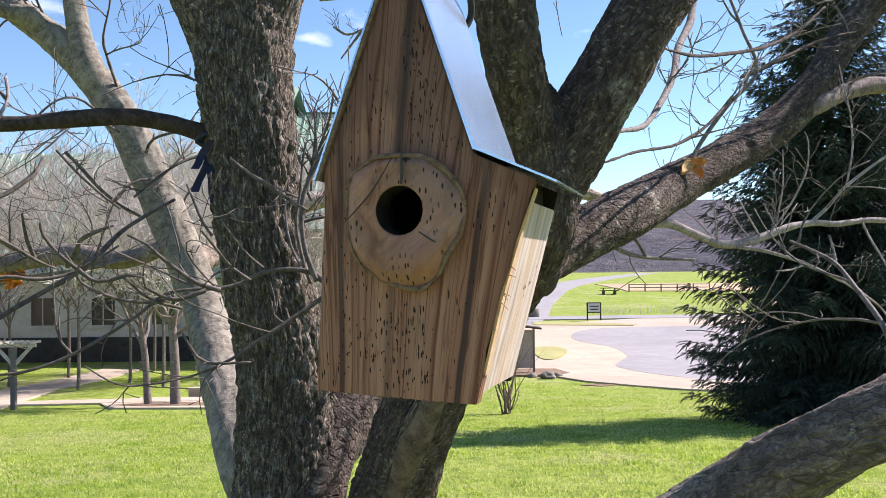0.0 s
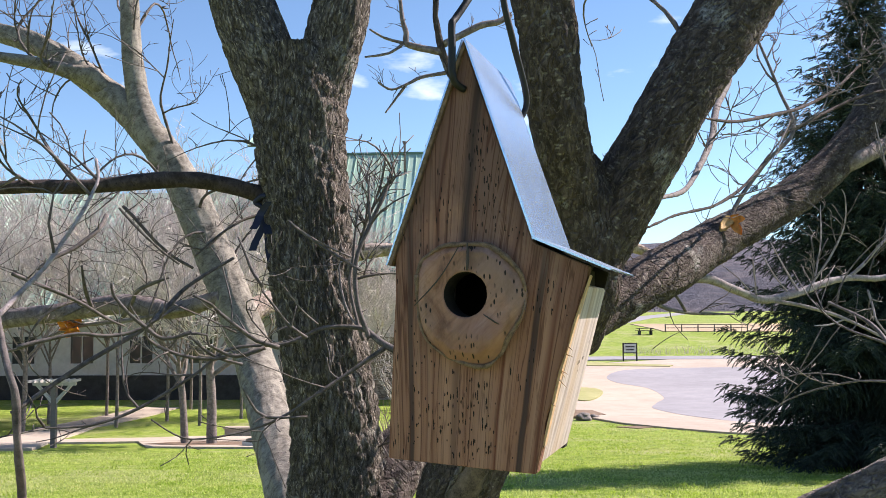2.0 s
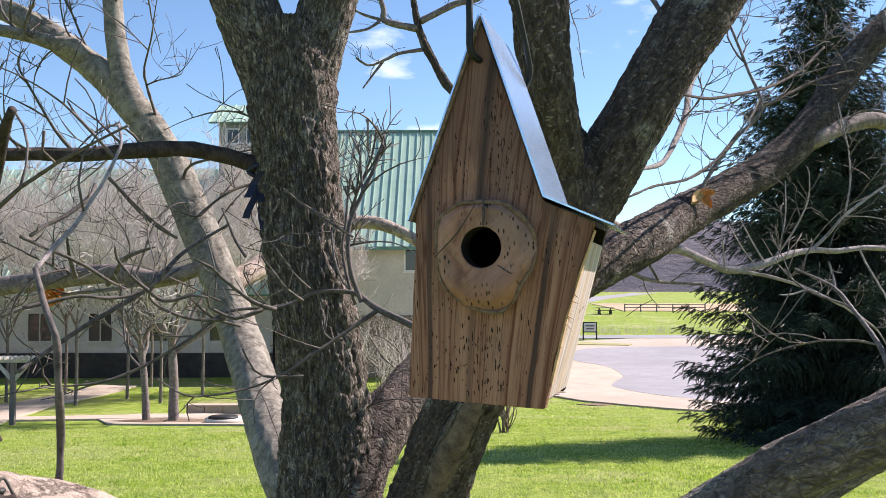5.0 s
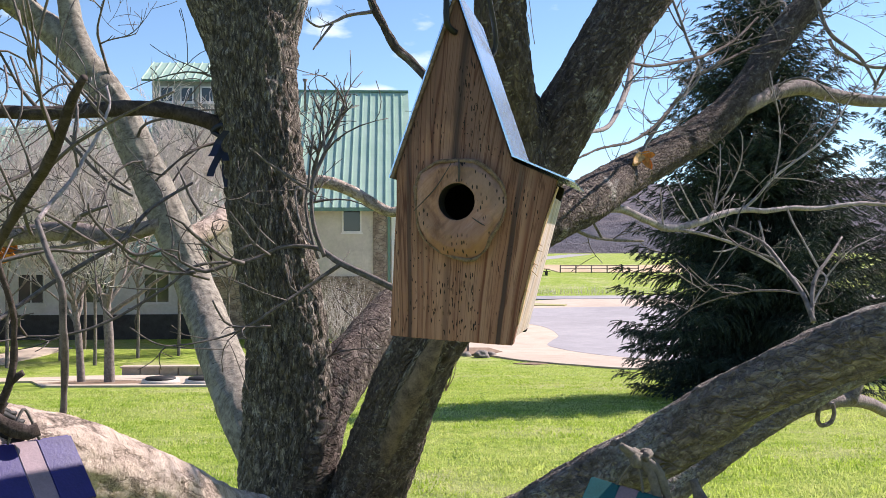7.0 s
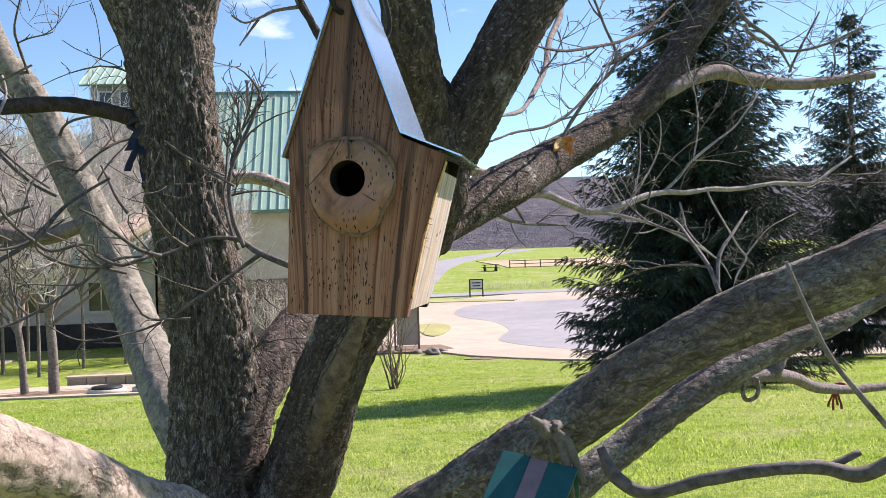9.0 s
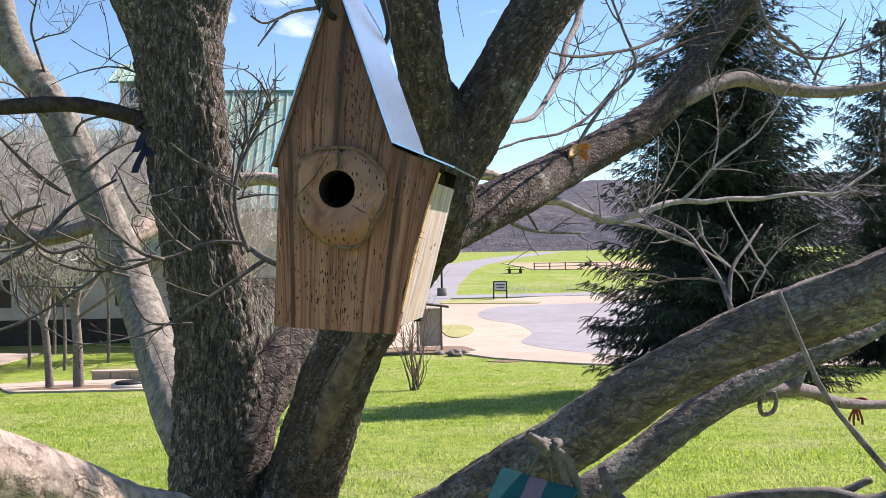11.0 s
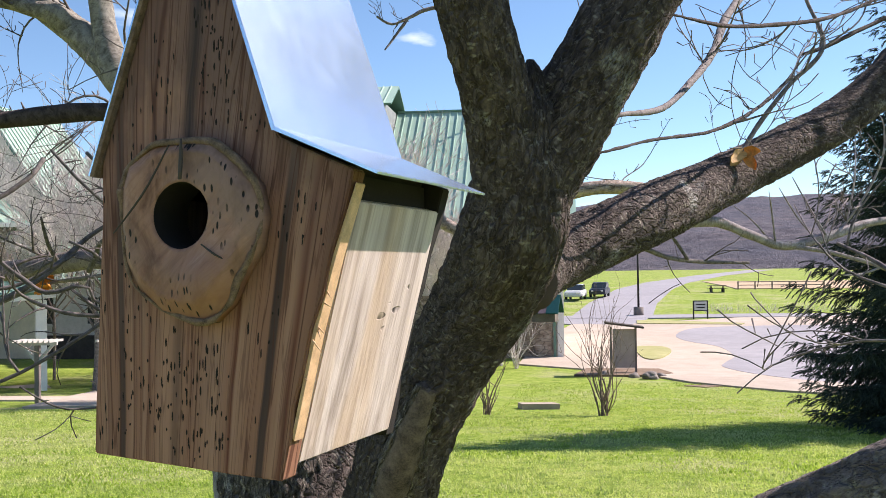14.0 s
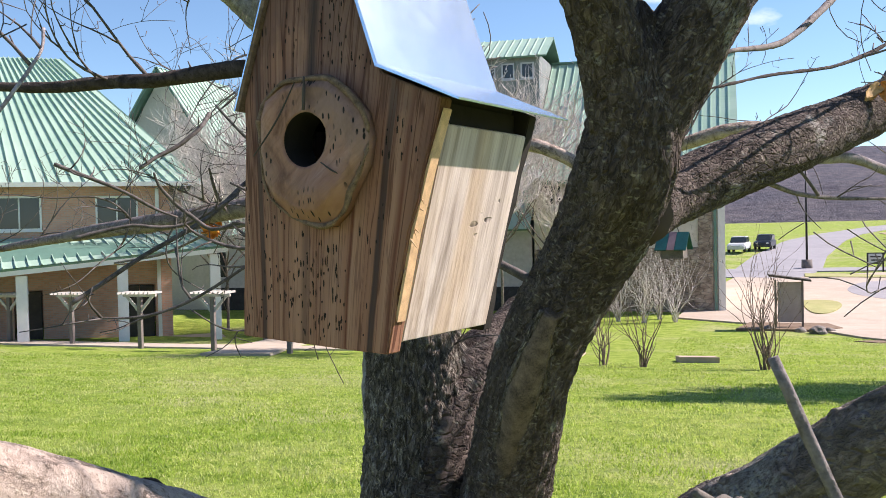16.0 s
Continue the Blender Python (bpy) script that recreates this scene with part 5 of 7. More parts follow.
twigs_on(bare_l, 10, 0.0, 1.0, 0.6, 0.005, (0.0, -0.1, 0.3), 3, 19)
twigs_on(low_light_branch, 3, 0.2, 1.0, 0.14, 0.004, (0.2, 0, 0.9), 1, 20)


# ---- the birdhouse ----
PIVOT, YAW = Vector((-0.123, 0.641, 1.606)), radians(-14.5)
birdhouse = thing("birdhouse", "rustic worm-eaten pine birdhouse with a bent metal roof, hanging", "birdhouse", PIVOT)
birdhouse.rotation_euler = (0, 0, YAW)
FRONT = -0.10            # the front board's face, from the hanging axis
BACK = 0.100


def bpart(name, buf, material, label="", bevel=0.0):
    """A part of the birdhouse, in its own axes; the origin is the entrance's height."""
    ob = new(name, buf.mesh(name, material, bevel))
    ob.parent = birdhouse
    return tagged(ob, label)


OUTLINE = [(-0.097, -0.184), (-0.055, -0.187), (-0.01, -0.190), (0.035, -0.193), (0.073, -0.195), (0.080, -0.165), (0.083, -0.14), (0.091, -0.115), (0.098, -0.085), (0.108, -0.06), (0.115, -0.03), (0.126, 0.0), (0.134, 0.029), (0.104, 0.042), (0.073, 0.056), (0.048, 0.132), (0.022, 0.208), (-0.003, 0.281), (-0.028, 0.210), (-0.058, 0.126), (-0.088, 0.044), (-0.088, 0.0), (-0.091, -0.05), (-0.093, -0.1), (-0.096, -0.15)]
HOLE = 0.0252


def ring_board(outline, hole, y0, y1, centre=(0, 0), steps=4, n_hole=56, dome=0.0):
    """A board with a round hole: rings run from the outline to the hole, front and back, and the wall of the hole."""
    cx, cz = centre
    full = []
    m = len(outline)
    for k in range(m):
        a, b = outline[k], outline[(k + 1) % m]
        cut = max(1, int(math.hypot(b[0] - a[0], b[1] - a[1]) / 0.012))
        full += [(a[0] + (b[0] - a[0]) * j / cut, a[1] + (b[1] - a[1]) * j / cut) for j in range(cut)]
    n = len(full)
    buf = Buf()
    for y, sign in ((y0, 1), (y1, 0)):
        for s in range(steps + 1):
            t = s / steps
            for x, z in full:
                ang = math.atan2(z - cz, x - cx)
                hx, hz = cx + hole * math.cos(ang), cz + hole * math.sin(ang)
                px, pz = x + (hx - x) * t, z + (hz - z) * t
                lift = 0
                if sign and dome:
                    edge = min(1, t * 4.0)
                    lift = dome * edge + 0.0032 * noise.noise(Vector((px * 38, pz * 38, 3))) * edge + 0.0012 * noise.noise(Vector((px * 130, pz * 90, 7))) * edge
                    lift += 0.010 * edge * math.exp(-((px - 0.022) ** 2 + (pz + 0.052) ** 2) / 0.00055) - 0.003 * math.exp(-((px - 0.012) ** 2 + (pz + 0.031) ** 2) / 0.0002)
                buf.v.append((px, y - lift, pz))
    side = n * (steps + 1)
    for s in range(steps):
        for k in range(n):
            k2 = (k + 1) % n
            a, b, c, d = s * n + k, s * n + k2, (s + 1) * n + k2, (s + 1) * n + k
            buf.f.append((a, b, c, d))
            buf.f.append((side + d, side + c, side + b, side + a))
    for k in range(n):
        k2 = (k + 1) % n
        buf.f.append((k2, k, side + k, side + k2))
        a, b = steps * n + k, steps * n + k2
        buf.f.append((a, b, side + b, side + a))
    buf.smooth = False
    return buf


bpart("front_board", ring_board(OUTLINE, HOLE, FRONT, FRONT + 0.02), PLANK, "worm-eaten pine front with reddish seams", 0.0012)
BOSS = [(-0.058, 0.023), (-0.051, 0.040), (-0.028, 0.054), (0.002, 0.056), (0.026, 0.053), (0.044, 0.042), (0.062, 0.021), (0.067, -0.002), (0.062, -0.026), (0.046, -0.050), (0.038, -0.066), (0.022, -0.080), (0.002, -0.078), (-0.021, -0.071), (-0.044, -0.054), (-0.054, -0.035), (-0.058, -0.007)]
boss = ring_board(BOSS, HOLE, FRONT - 0.0125, FRONT - 0.0005, steps=16, dome=0.007)
boss.smooth = True
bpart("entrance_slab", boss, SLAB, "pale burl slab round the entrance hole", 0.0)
bore = Buf()
for y in (FRONT - 0.0175, FRONT + 0.024):
    bore.v += [(0.0249 * math.cos(a * math.pi / 24), y, 0.0249 * math.sin(a * math.pi / 24)) for a in range(48)]
bore.f = [(k, (k + 1) % 48, 48 + (k + 1) % 48, 48 + k) for k in range(48)]
bpart("entrance_bore", bore, INNER, "dark wall of the entrance hole, blackened for shade")
ring = [(x * 0.985, FRONT - 0.0135 + 0.002 * math.sin(k * 2.1), z * 0.985) for k, (x, z) in enumerate(BOSS)]
rim = Buf().tube(ring + [ring[0]], [0.0014 + 0.0012 * (z > 0.0) + 0.0006 * math.sin(k * 1.7) for k, (x, y, z) in enumerate(ring)] + [0.003], 8, 0.004, 0.0012, 90, 4)
bpart("bark_rim", rim, RIM, "dark weathered rim of the slab")
bm_lines = Buf()
bm_lines.tube([(-0.058, FRONT - 0.0225, -0.012), (-0.028, FRONT - 0.0245, 0.018), (-0.006, FRONT - 0.0235, 0.052)], [0.0006, 0.0009, 0.0006], 5, 0.006)
bm_lines.tube([(0.004, FRONT - 0.0245, 0.026), (0.005, FRONT - 0.0243, 0.040), (0.004, FRONT - 0.0225, 0.056)], [0.0014, 0.0016, 0.0008], 6, 0.005)
bm_lines.tube([(0.022, FRONT - 0.0243, -0.022), (0.034, FRONT - 0.024, -0.03), (0.041, FRONT - 0.021, -0.034)], [0.0006, 0.0009, 0.0005], 5, 0.006)
bpart("cracks", bm_lines, DARK, "dark checks in the slab")


def beetle_holes(name, fields, y, seed, label):
    """Short upright worm slots, dark chips laid on the face for the holes' shade, thick in some fields and sparse in
    others.
    """
    rnd = random.Random(seed)
    b = Buf()
    for x0, x1, z0, z1, n in fields:
        for _ in range(n):
            x, z = rnd.uniform(x0, x1), rnd.uniform(z0, z1)
            w, h = rnd.uniform(0.0004, 0.0008), rnd.choice((0.0012, 0.002, 0.003, 0.0042)) * rnd.uniform(0.8, 1.2)
            lean = 0.10 * x / 0.1 * h
            b.prism([(x - w, y, z), (x - w * 0.6 - lean, y, z - h * 0.8), (x - lean, y, z - h), (x + w * 0.7, y, z - h * 0.6), (x + w, y, z + h * 0.2), (x + w * 0.5 + lean, y, z + h * 0.9), (x + lean, y, z + h), (x - w * 0.8, y, z + h * 0.5)], (0, 0.0006, 0))
    return tagged(bpart(name, b, HOLLOW, label), kind="stuff")


beetle_holes("worm_boring", [(-0.035, 0.020, -0.125, -0.085, 34), (-0.045, 0.030, -0.165, -0.120, 40), (-0.030, 0.040, -0.186, -0.160, 26), (-0.070, -0.040, -0.150, -0.060, 26), (-0.092, -0.060, -0.182, -0.140, 12), (-0.088, -0.060, -0.080, 0.020, 8),
                            (0.005, 0.036, 0.070, 0.150, 46), (0.000, 0.020, 0.140, 0.190, 12), (-0.040, -0.016, 0.080, 0.140, 12), (-0.060, -0.035, 0.045, 0.090, 8), (0.040, 0.062, 0.055, 0.075, 8), (0.070, 0.110, -0.030, 0.020, 14), (0.045, 0.075, -0.180, -0.060, 9)], FRONT - 0.0003, 5, "worm holes laid on the pine front as dark chips")


def slant_board(p, q, thick, y0, y1, inner):
    """A board between two points of the front's plane, thick towards inner."""
    d = Vector((q[0] - p[0], 0, q[1] - p[1])).normalized()
    nrm = Vector((-d.z, 0, d.x)) * (thick * inner)
    ring = [Vector((p[0], y0, p[1])), Vector((q[0], y0, q[1])), Vector((q[0], y0, q[1])) + nrm, Vector((p[0], y0, p[1])) + nrm]
    return Buf().prism(ring, (0, y1 - y0, 0))


bpart("side_board", slant_board((0.0745, -0.186), (0.126, 0.008), 0.018, FRONT + 0.021, BACK - 0.018, 1), SIDE, "pale weathered right side board, lightened for sun", 0.0012)
bpart("side_board", slant_board((-0.0955, -0.178), (-0.0875, 0.022), 0.018, FRONT + 0.021, BACK - 0.018, -1), SIDE, "grey weathered left side board", 0.0012)
bpart("floor_board", Buf().box((-0.078, FRONT + 0.021, -0.178), (0.056, BACK - 0.019, -0.160)), SIDE, "", 0.001)
back_ring = [(x * 0.97, z * 0.985) for x, z in OUTLINE]
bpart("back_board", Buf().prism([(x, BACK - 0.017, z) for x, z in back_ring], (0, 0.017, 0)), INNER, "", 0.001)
# Sawn edge of the front, its sunlit brightness put into the colour.
edge = Buf().prism([(0.0795, FRONT + 0.0035, -0.163), (0.0985, FRONT + 0.0035, -0.084), (0.1155, FRONT + 0.0035, -0.03), (0.134, FRONT + 0.0035, 0.020), (0.1350, FRONT + 0.0035, 0.019), (0.1175, FRONT + 0.0035, -0.032), (0.1005, FRONT + 0.0035, -0.088), (0.0815, FRONT + 0.0035, -0.166)], (0, 0.013, 0))
bpart("sawn_edge", edge, EDGE, "sawn edge of the front board, coloured bright for sun")
# roof: one sheet, folded at the ridge and kicked out over the right side
RY0, RY1 = FRONT - 0.012, BACK + 0.014


def sheet(line, thick, y0, y1, nudge):
    b = Buf()
    for k in range(len(line) - 1):
        p, q = Vector((line[k][0], 0, line[k][1])), Vector((line[k + 1][0], 0, line[k + 1][1]))
        d = (q - p).normalized()
        nrm = Vector((-d.z, 0, d.x)) * thick * nudge
        ring = [Vector((p.x, y0, p.z)), Vector((q.x, y0, q.z)), Vector((q.x, y0, q.z)) + nrm, Vector((p.x, y0, p.z)) + nrm]
        b.prism(ring, (0, y1 - y0, 0))
    return b


bpart("roof", sheet([(-0.002, 0.2875), (0.0752, 0.0600), (0.158, 0.0235)], 0.0022, RY0, RY1, 1), SHEET, "shiny galvanised roof sheet with a kicked eave", 0.0004)
bpart("roof", sheet([(-0.004, 0.2885), (-0.0965, 0.0345)], 0.0022, FRONT - 0.004, RY1, -1), SHEET, "galvanised roof sheet", 0.0004)
bpart("roof_board", slant_board((-0.0035, 0.2865), (-0.0955, 0.0348), 0.0035, FRONT - 0.0050, RY1 - 0.004, 1), RIM, "brown roof lining board")
# Unseen near-black boards and plugs, added to keep daylight out of the box.
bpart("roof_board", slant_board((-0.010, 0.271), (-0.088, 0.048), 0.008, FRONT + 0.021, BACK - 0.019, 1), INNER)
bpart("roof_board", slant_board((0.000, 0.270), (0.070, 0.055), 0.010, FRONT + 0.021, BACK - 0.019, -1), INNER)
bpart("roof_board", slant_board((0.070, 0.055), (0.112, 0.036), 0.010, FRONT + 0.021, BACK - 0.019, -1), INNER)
bpart("eave_block", Buf().box((0.078, FRONT + 0.0215, 0.004), (0.113, BACK - 0.0195, 0.030)), INNER, "near-black plug keeping light out under the kicked eave")
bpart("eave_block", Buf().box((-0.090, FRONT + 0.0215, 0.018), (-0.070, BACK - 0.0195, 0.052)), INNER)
rs = random.Random(17)
for k in range(6):
    t = rs.uniform(0.1, 0.9)
    x, z = 0.086 + 0.030 * t, -0.13 + 0.09 * t
    s = rs.uniform(0.004, 0.009)
    bpart("splinter", Buf().tube([(x, FRONT + rs.uniform(0.001, 0.006), z), (x + s, FRONT - 0.001, z - s * rs.uniform(0.2, 1.2))], [0.0008, 0.0002], 5, None), EDGE, "bright loose splinter")
# hanging rod: up from the front peak, over, and down to the back peak
rod = Buf()
front_leg = [(-0.004, FRONT - 0.001, 0.232), (-0.010, FRONT - 0.010, 0.236), (-0.0135, FRONT - 0.0165, 0.246), (-0.0135, FRONT - 0.0165, 0.275), (-0.0135, FRONT - 0.0165, 0.303), (-0.011, FRONT - 0.010, 0.312), (0.002, FRONT + 0.012, 0.346), (0.012, FRONT + 0.05, 0.40), (0.016, -0.008, 0.47), (0.014, 0.0, 0.525)]
back_leg = [(0.014, 0.0, 0.525), (0.012, 0.010, 0.46), (0.010, 0.030, 0.383), (0.018, 0.052, 0.325), (0.020, BACK + 0.018, 0.268), (0.012, BACK + 0.018, 0.24), (0.004, BACK + 0.002, 0.235)]
rod.tube(front_leg, [0.0043] * len(front_leg), 10, 0.004)
rod.tube(back_leg, [0.0043] * len(back_leg), 10, 0.004)
bpart("hanging_rod", rod, BLACK, "bent black steel hanging rod")
hanger = [(-0.03, 1.18, 2.45, 0.022), (-0.05, 0.95, 2.47, 0.018), (-0.07, 0.75, 2.44, 0.015), (-0.09, 0.6, 2.42, 0.012), (-0.11, 0.45, 2.44, 0.008)]
limb("branch", hanger, YOUNG, 14, 0.02, 0.001, 20)
hook = Buf().tube([(-0.088, 0.655, 2.412), (-0.098, 0.66, 2.30), (-0.098, 0.66, 2.20), (-0.094, 0.666, 2.135), (-0.085, 0.662, 2.128), (-0.082, 0.655, 2.145)], [0.0026] * 6, 8, 0.01)
solo("wire_hook", hook, BLACK, "black wire hook over a thin branch", "hook", at=(-0.09, 0.66, 2.2))


# ---- small painted birdhouses, cords and leaves ----
def small_birdhouse(at, yaw, paint, label, stripe_label, size=0.105, roll=0.0):
    """A toy-sized birdhouse: grey box, two roof boards in paint with a taupe stripe, loop of cord."""
    h = thing("small_birdhouse", label, "birdhouse", at, "small painted birdhouses")
    h.rotation_euler = (Matrix.Rotation(roll, 3, "Y") @ Matrix.Rotation(yaw, 3, "Z")).to_euler()

    def sub(name, buf, material, lab="", bevel=0.001):
        ob = new(name, buf.mesh(name, material, bevel))
        ob.parent = h
        return tagged(ob, lab)
    s = size
    gable = [(-0.36 * s, -0.42 * s, -0.95 * s), (0.36 * s, -0.42 * s, -0.95 * s), (0.36 * s, -0.42 * s, -0.42 * s), (0, -0.42 * s, -0.04 * s), (-0.36 * s, -0.42 * s, -0.42 * s)]
    sub("box", Buf().prism(gable, (0, 0.84 * s, 0)), GREYWOOD)
    for side in (-1, 1):
        p, q = (0.0, 0.0), (side * 0.62 * s, -0.66 * s)
        for y0, y1, mt, nm in ((-0.58, -0.14, paint, "roof_board"), (-0.14, 0.14, STRIPE, "stripe"), (0.14, 0.58, paint, "roof_board")):
            sub(nm, slant_board(p, q, 0.05 * s, y0 * s, y1 * s, side), mt, stripe_label if nm == "stripe" else "")
    # A dark disc on the box stands for the shade inside an entrance.
    disc = Buf()
    disc.v = [(0.11 * s * math.cos(a * math.pi / 12), -0.424 * s, -0.55 * s + 0.11 * s * math.sin(a * math.pi / 12)) for a in range(24)]
    disc.v += [(x, -0.40 * s, z) for x, y, z in disc.v]
    disc.f = [tuple(range(24))] + [(k, (k + 1) % 24, 24 + (k + 1) % 24, 24 + k) for k in range(24)]
    sub("entrance", disc, DARK, "dark disc for the shaded entrance hole", 0)
    sub("cord", Buf().tube([(0, -0.2 * s, 0.02 * s), (0.02 * s, -0.1 * s, 0.28 * s), (0, 0.0, 0.42 * s), (-0.02 * s, 0.1 * s, 0.28 * s), (0, 0.2 * s, 0.02 * s)], [0.022 * s] * 5, 6, 0.004), ROPE)
    return h


small_birdhouse((0.190, 0.955, 1.105), radians(62), TEAL, "small teal birdhouse with a taupe stripe, tied to a low limb", "taupe stripe", 0.125, 0.22)
small_birdhouse((-0.703, 0.47, 1.297), radians(136), PURPLE, "small deep-blue birdhouse with a taupe stripe, tied to a limb", "taupe stripe", 0.105)
small_birdhouse((0.085, 2.3, 1.495), radians(80), TEAL, "small teal birdhouse hanging behind the leaning stem", "taupe stripe", 0.07)
knot = Buf()
rk = random.Random(3)
for k in range(5):
    a = rk.uniform(0, 6.28)
    knot.tube([(0.212 + 0.016 * math.cos(a + 0.9 * j), 0.965 + 0.026 * math.sin(a * 1.7 + j), 1.162 + 0.010 * math.sin(j * 1.3 + k)) for j in range(5)], [0.006, 0.0075, 0.0075, 0.007, 0.0045], 8, 0.005, 0.0022, 120, k)
for k, (dx, dz) in enumerate(((0.055, -0.10), (0.035, -0.13), (-0.04, 0.03))):
    knot.tube([(0.212, 0.955, 1.162), (0.212 + dx * 0.5, 0.945, 1.166 + dz * 0.25), (0.212 + dx, 0.94, 1.162 + dz)], [0.0085, 0.008, 0.005], 8, 0.006, 0.0022, 120, k + 9)
solo("cord_knot", knot, ROPE, "tangled grey cord knotted round the limb", "cord", at=(0.2, 0.96, 1.16))
# Knotted black tubes stand in for a gnarled dark twig stub.
strap = Buf()
for k in range(3):
    strap.tube([(-0.715 - 0.012 * k, 0.50, 1.318 + 0.012 * k), (-0.745, 0.455 + 0.01 * k, 1.342), (-0.785, 0.43, 1.325 - 0.01 * k), (-0.80, 0.44, 1.285), (-0.75, 0.47, 1.295 + 0.012 * k), (-0.71, 0.49, 1.30)], [0.003, 0.005, 0.0055, 0.005, 0.0045, 0.003], 8, 0.005, 0.003, 110, k)
solo("cloth_strip", strap, BLACK, "black knotted strip standing in for a gnarled twig stub", "cloth strip", at=(-0.77, 0.44, 1.3))
rag = Buf().tube([q[:3] for q in [(-0.736, 0.45, 1.345, 0.0037), (-0.76, 0.44, 1.354, 0.0065), (-0.784, 0.43, 1.36, 0.0057), (-0.807, 0.42, 1.357, 0.0043)]], [0.003, 0.006, 0.005, 0.004], 10, 0.005, 0.0025, 90, 2)
rag.tube([q[:3] for q in [(-0.734, 0.44, 1.342, 0.0036), (-0.749, 0.43, 1.332, 0.0043), (-0.77, 0.42, 1.318, 0.0043), (-0.789, 0.41, 1.305, 0.0028)]], [0.003, 0.0042, 0.004, 0.0025], 10, 0.005, 0.002, 90, 5)
solo("rag", rag, RAG, "frayed pale grey rag knotted to the twig", "rag", at=(-0.75, 0.44, 1.345))


def leaf(b, at, d, width, curl, rnd, ln=3.0):
    """A dry leaf: a curled, creased blade."""
    d = Vector(d).normalized()
    s = d.cross(Vector((0.2, 1, 0.1))).normalized()
    nrm = d.cross(s)
    i = len(b.v)
    n = 7
    for k in range(n):
        t = k / (n - 1)
        w = width * math.sin(math.pi * min(1, 0.08 + t * 0.9)) ** 0.7
        c = Vector(at) + d * width * ln * t + nrm * curl * t * t
        for j in (-1, 0, 1):
            b.v.append(tuple(c + s * w * j * rnd.uniform(0.75, 1.1) + nrm * abs(j) * w * 0.6))
    for k in range(n - 1):
        for j in range(2):
            a = i + k * 3 + j
            b.f.append((a, a + 1, a + 4, a + 3))


LEAF_AT = (0.60, 2.41, 1.862)
rl = random.Random(11)
b = Buf()
for dd in ((0.42, -0.55, -1.0), (0.30, -0.6, -0.9), (0.95, -0.35, -0.15)):
    leaf(b, LEAF_AT, dd, 0.014, 0.016, rl, 5.4 if dd[2] < -0.5 else 3.2)
solo("dry_leaf", b, ORANGE, "curled orange dry leaf caught on the branch", "leaf", at=(0.6, 2.38, 1.85), group="dry leaves")
b = Buf()
for dd in ((-0.75, -0.5, -0.85), (-0.6, -0.55, -0.6)):
    leaf(b, LEAF_AT, dd, 0.018, 0.012, rl, 4.0)
solo("dry_leaf", b, PALELEAF, "pale yellow dry leaf caught on the branch", "leaf", at=(0.6, 2.38, 1.85), group="dry leaves")
b = Buf()
for k in range(15):
    leaf(b, (-1.79 + rl.uniform(-0.03, 0.03), 3.25, 1.53 + rl.uniform(-0.02, 0.02)), (rl.uniform(-0.6, 0.6), rl.uniform(-0.6, 0.3), rl.uniform(-1, 0.7)), 0.015, 0.03, rl)
solo("dry_leaf", b, ORANGE, "crumpled russet dead leaves on a twig", "leaf", at=(-1.79, 3.25, 1.52), group="dry leaves")
limb("twig", [(-1.25, 3.0, 1.60, 0.008), (-1.5, 3.12, 1.56, 0.007), (-1.78, 3.25, 1.53, 0.006), (-2.05, 3.3, 1.44, 0.005), (-2.3, 3.3, 1.40, 0.004)], TWIG, 8, 0.03, 0.0006, 40)
b = Buf()
for k, (dx, dz) in enumerate(((-0.025, -0.12), (0.016, -0.15), (0.0, -0.08), (-0.045, -0.07))):
    x0 = -0.705 + 0.008 * k
    for j in range(6):
        t0, t1 = j / 6, (j + 1) / 6
        q = lambda t, s: (x0 + dx * t + 0.010 * s + 0.006 * math.sin(5 * t + k), 1.93 - 0.02 * k + 0.01 * math.sin(4 * t), 1.865 + dz * t)
        b.quad(q(t0, -1), q(t0, 1), q(t1, 1), q(t1, -1))
b.tube([(-0.73, 1.92, 1.87), (-0.70, 1.90, 1.885), (-0.67, 1.91, 1.87), (-0.70, 1.92, 1.855), (-0.73, 1.92, 1.87)], [0.007] * 5, 6, 0.01)
solo("ribbon", b, NAVY, "dark navy ribbon tied on the trunk's side branch", "ribbon", at=(-0.7, 1.92, 1.85))
b = Buf()
for k in range(4):
    x0 = 2.085 + 0.010 * k
    for j in range(4):
        t0, t1 = j / 4, (j + 1) / 4
        q = lambda t, w: (x0 + (k - 1.9) * 0.016 * t + 0.006 * w + 0.004 * math.sin(6 * t + k), 3.44 + 0.01 * k, 0.80 - (0.085 + 0.02 * (k % 2)) * t)
        b.quad(q(t0, -1), q(t0, 1), q(t1, 1), q(t1, -1))
b.tube([(2.07, 3.43, 0.81), (2.10, 3.40, 0.825), (2.13, 3.43, 0.81), (2.10, 3.46, 0.80), (2.07, 3.43, 0.81)], [0.009] * 5, 6, 0.01)
solo("ribbon", b, RED, "short red ribbon tied on a low branch", "ribbon", at=(2.1, 3.44, 0.78))

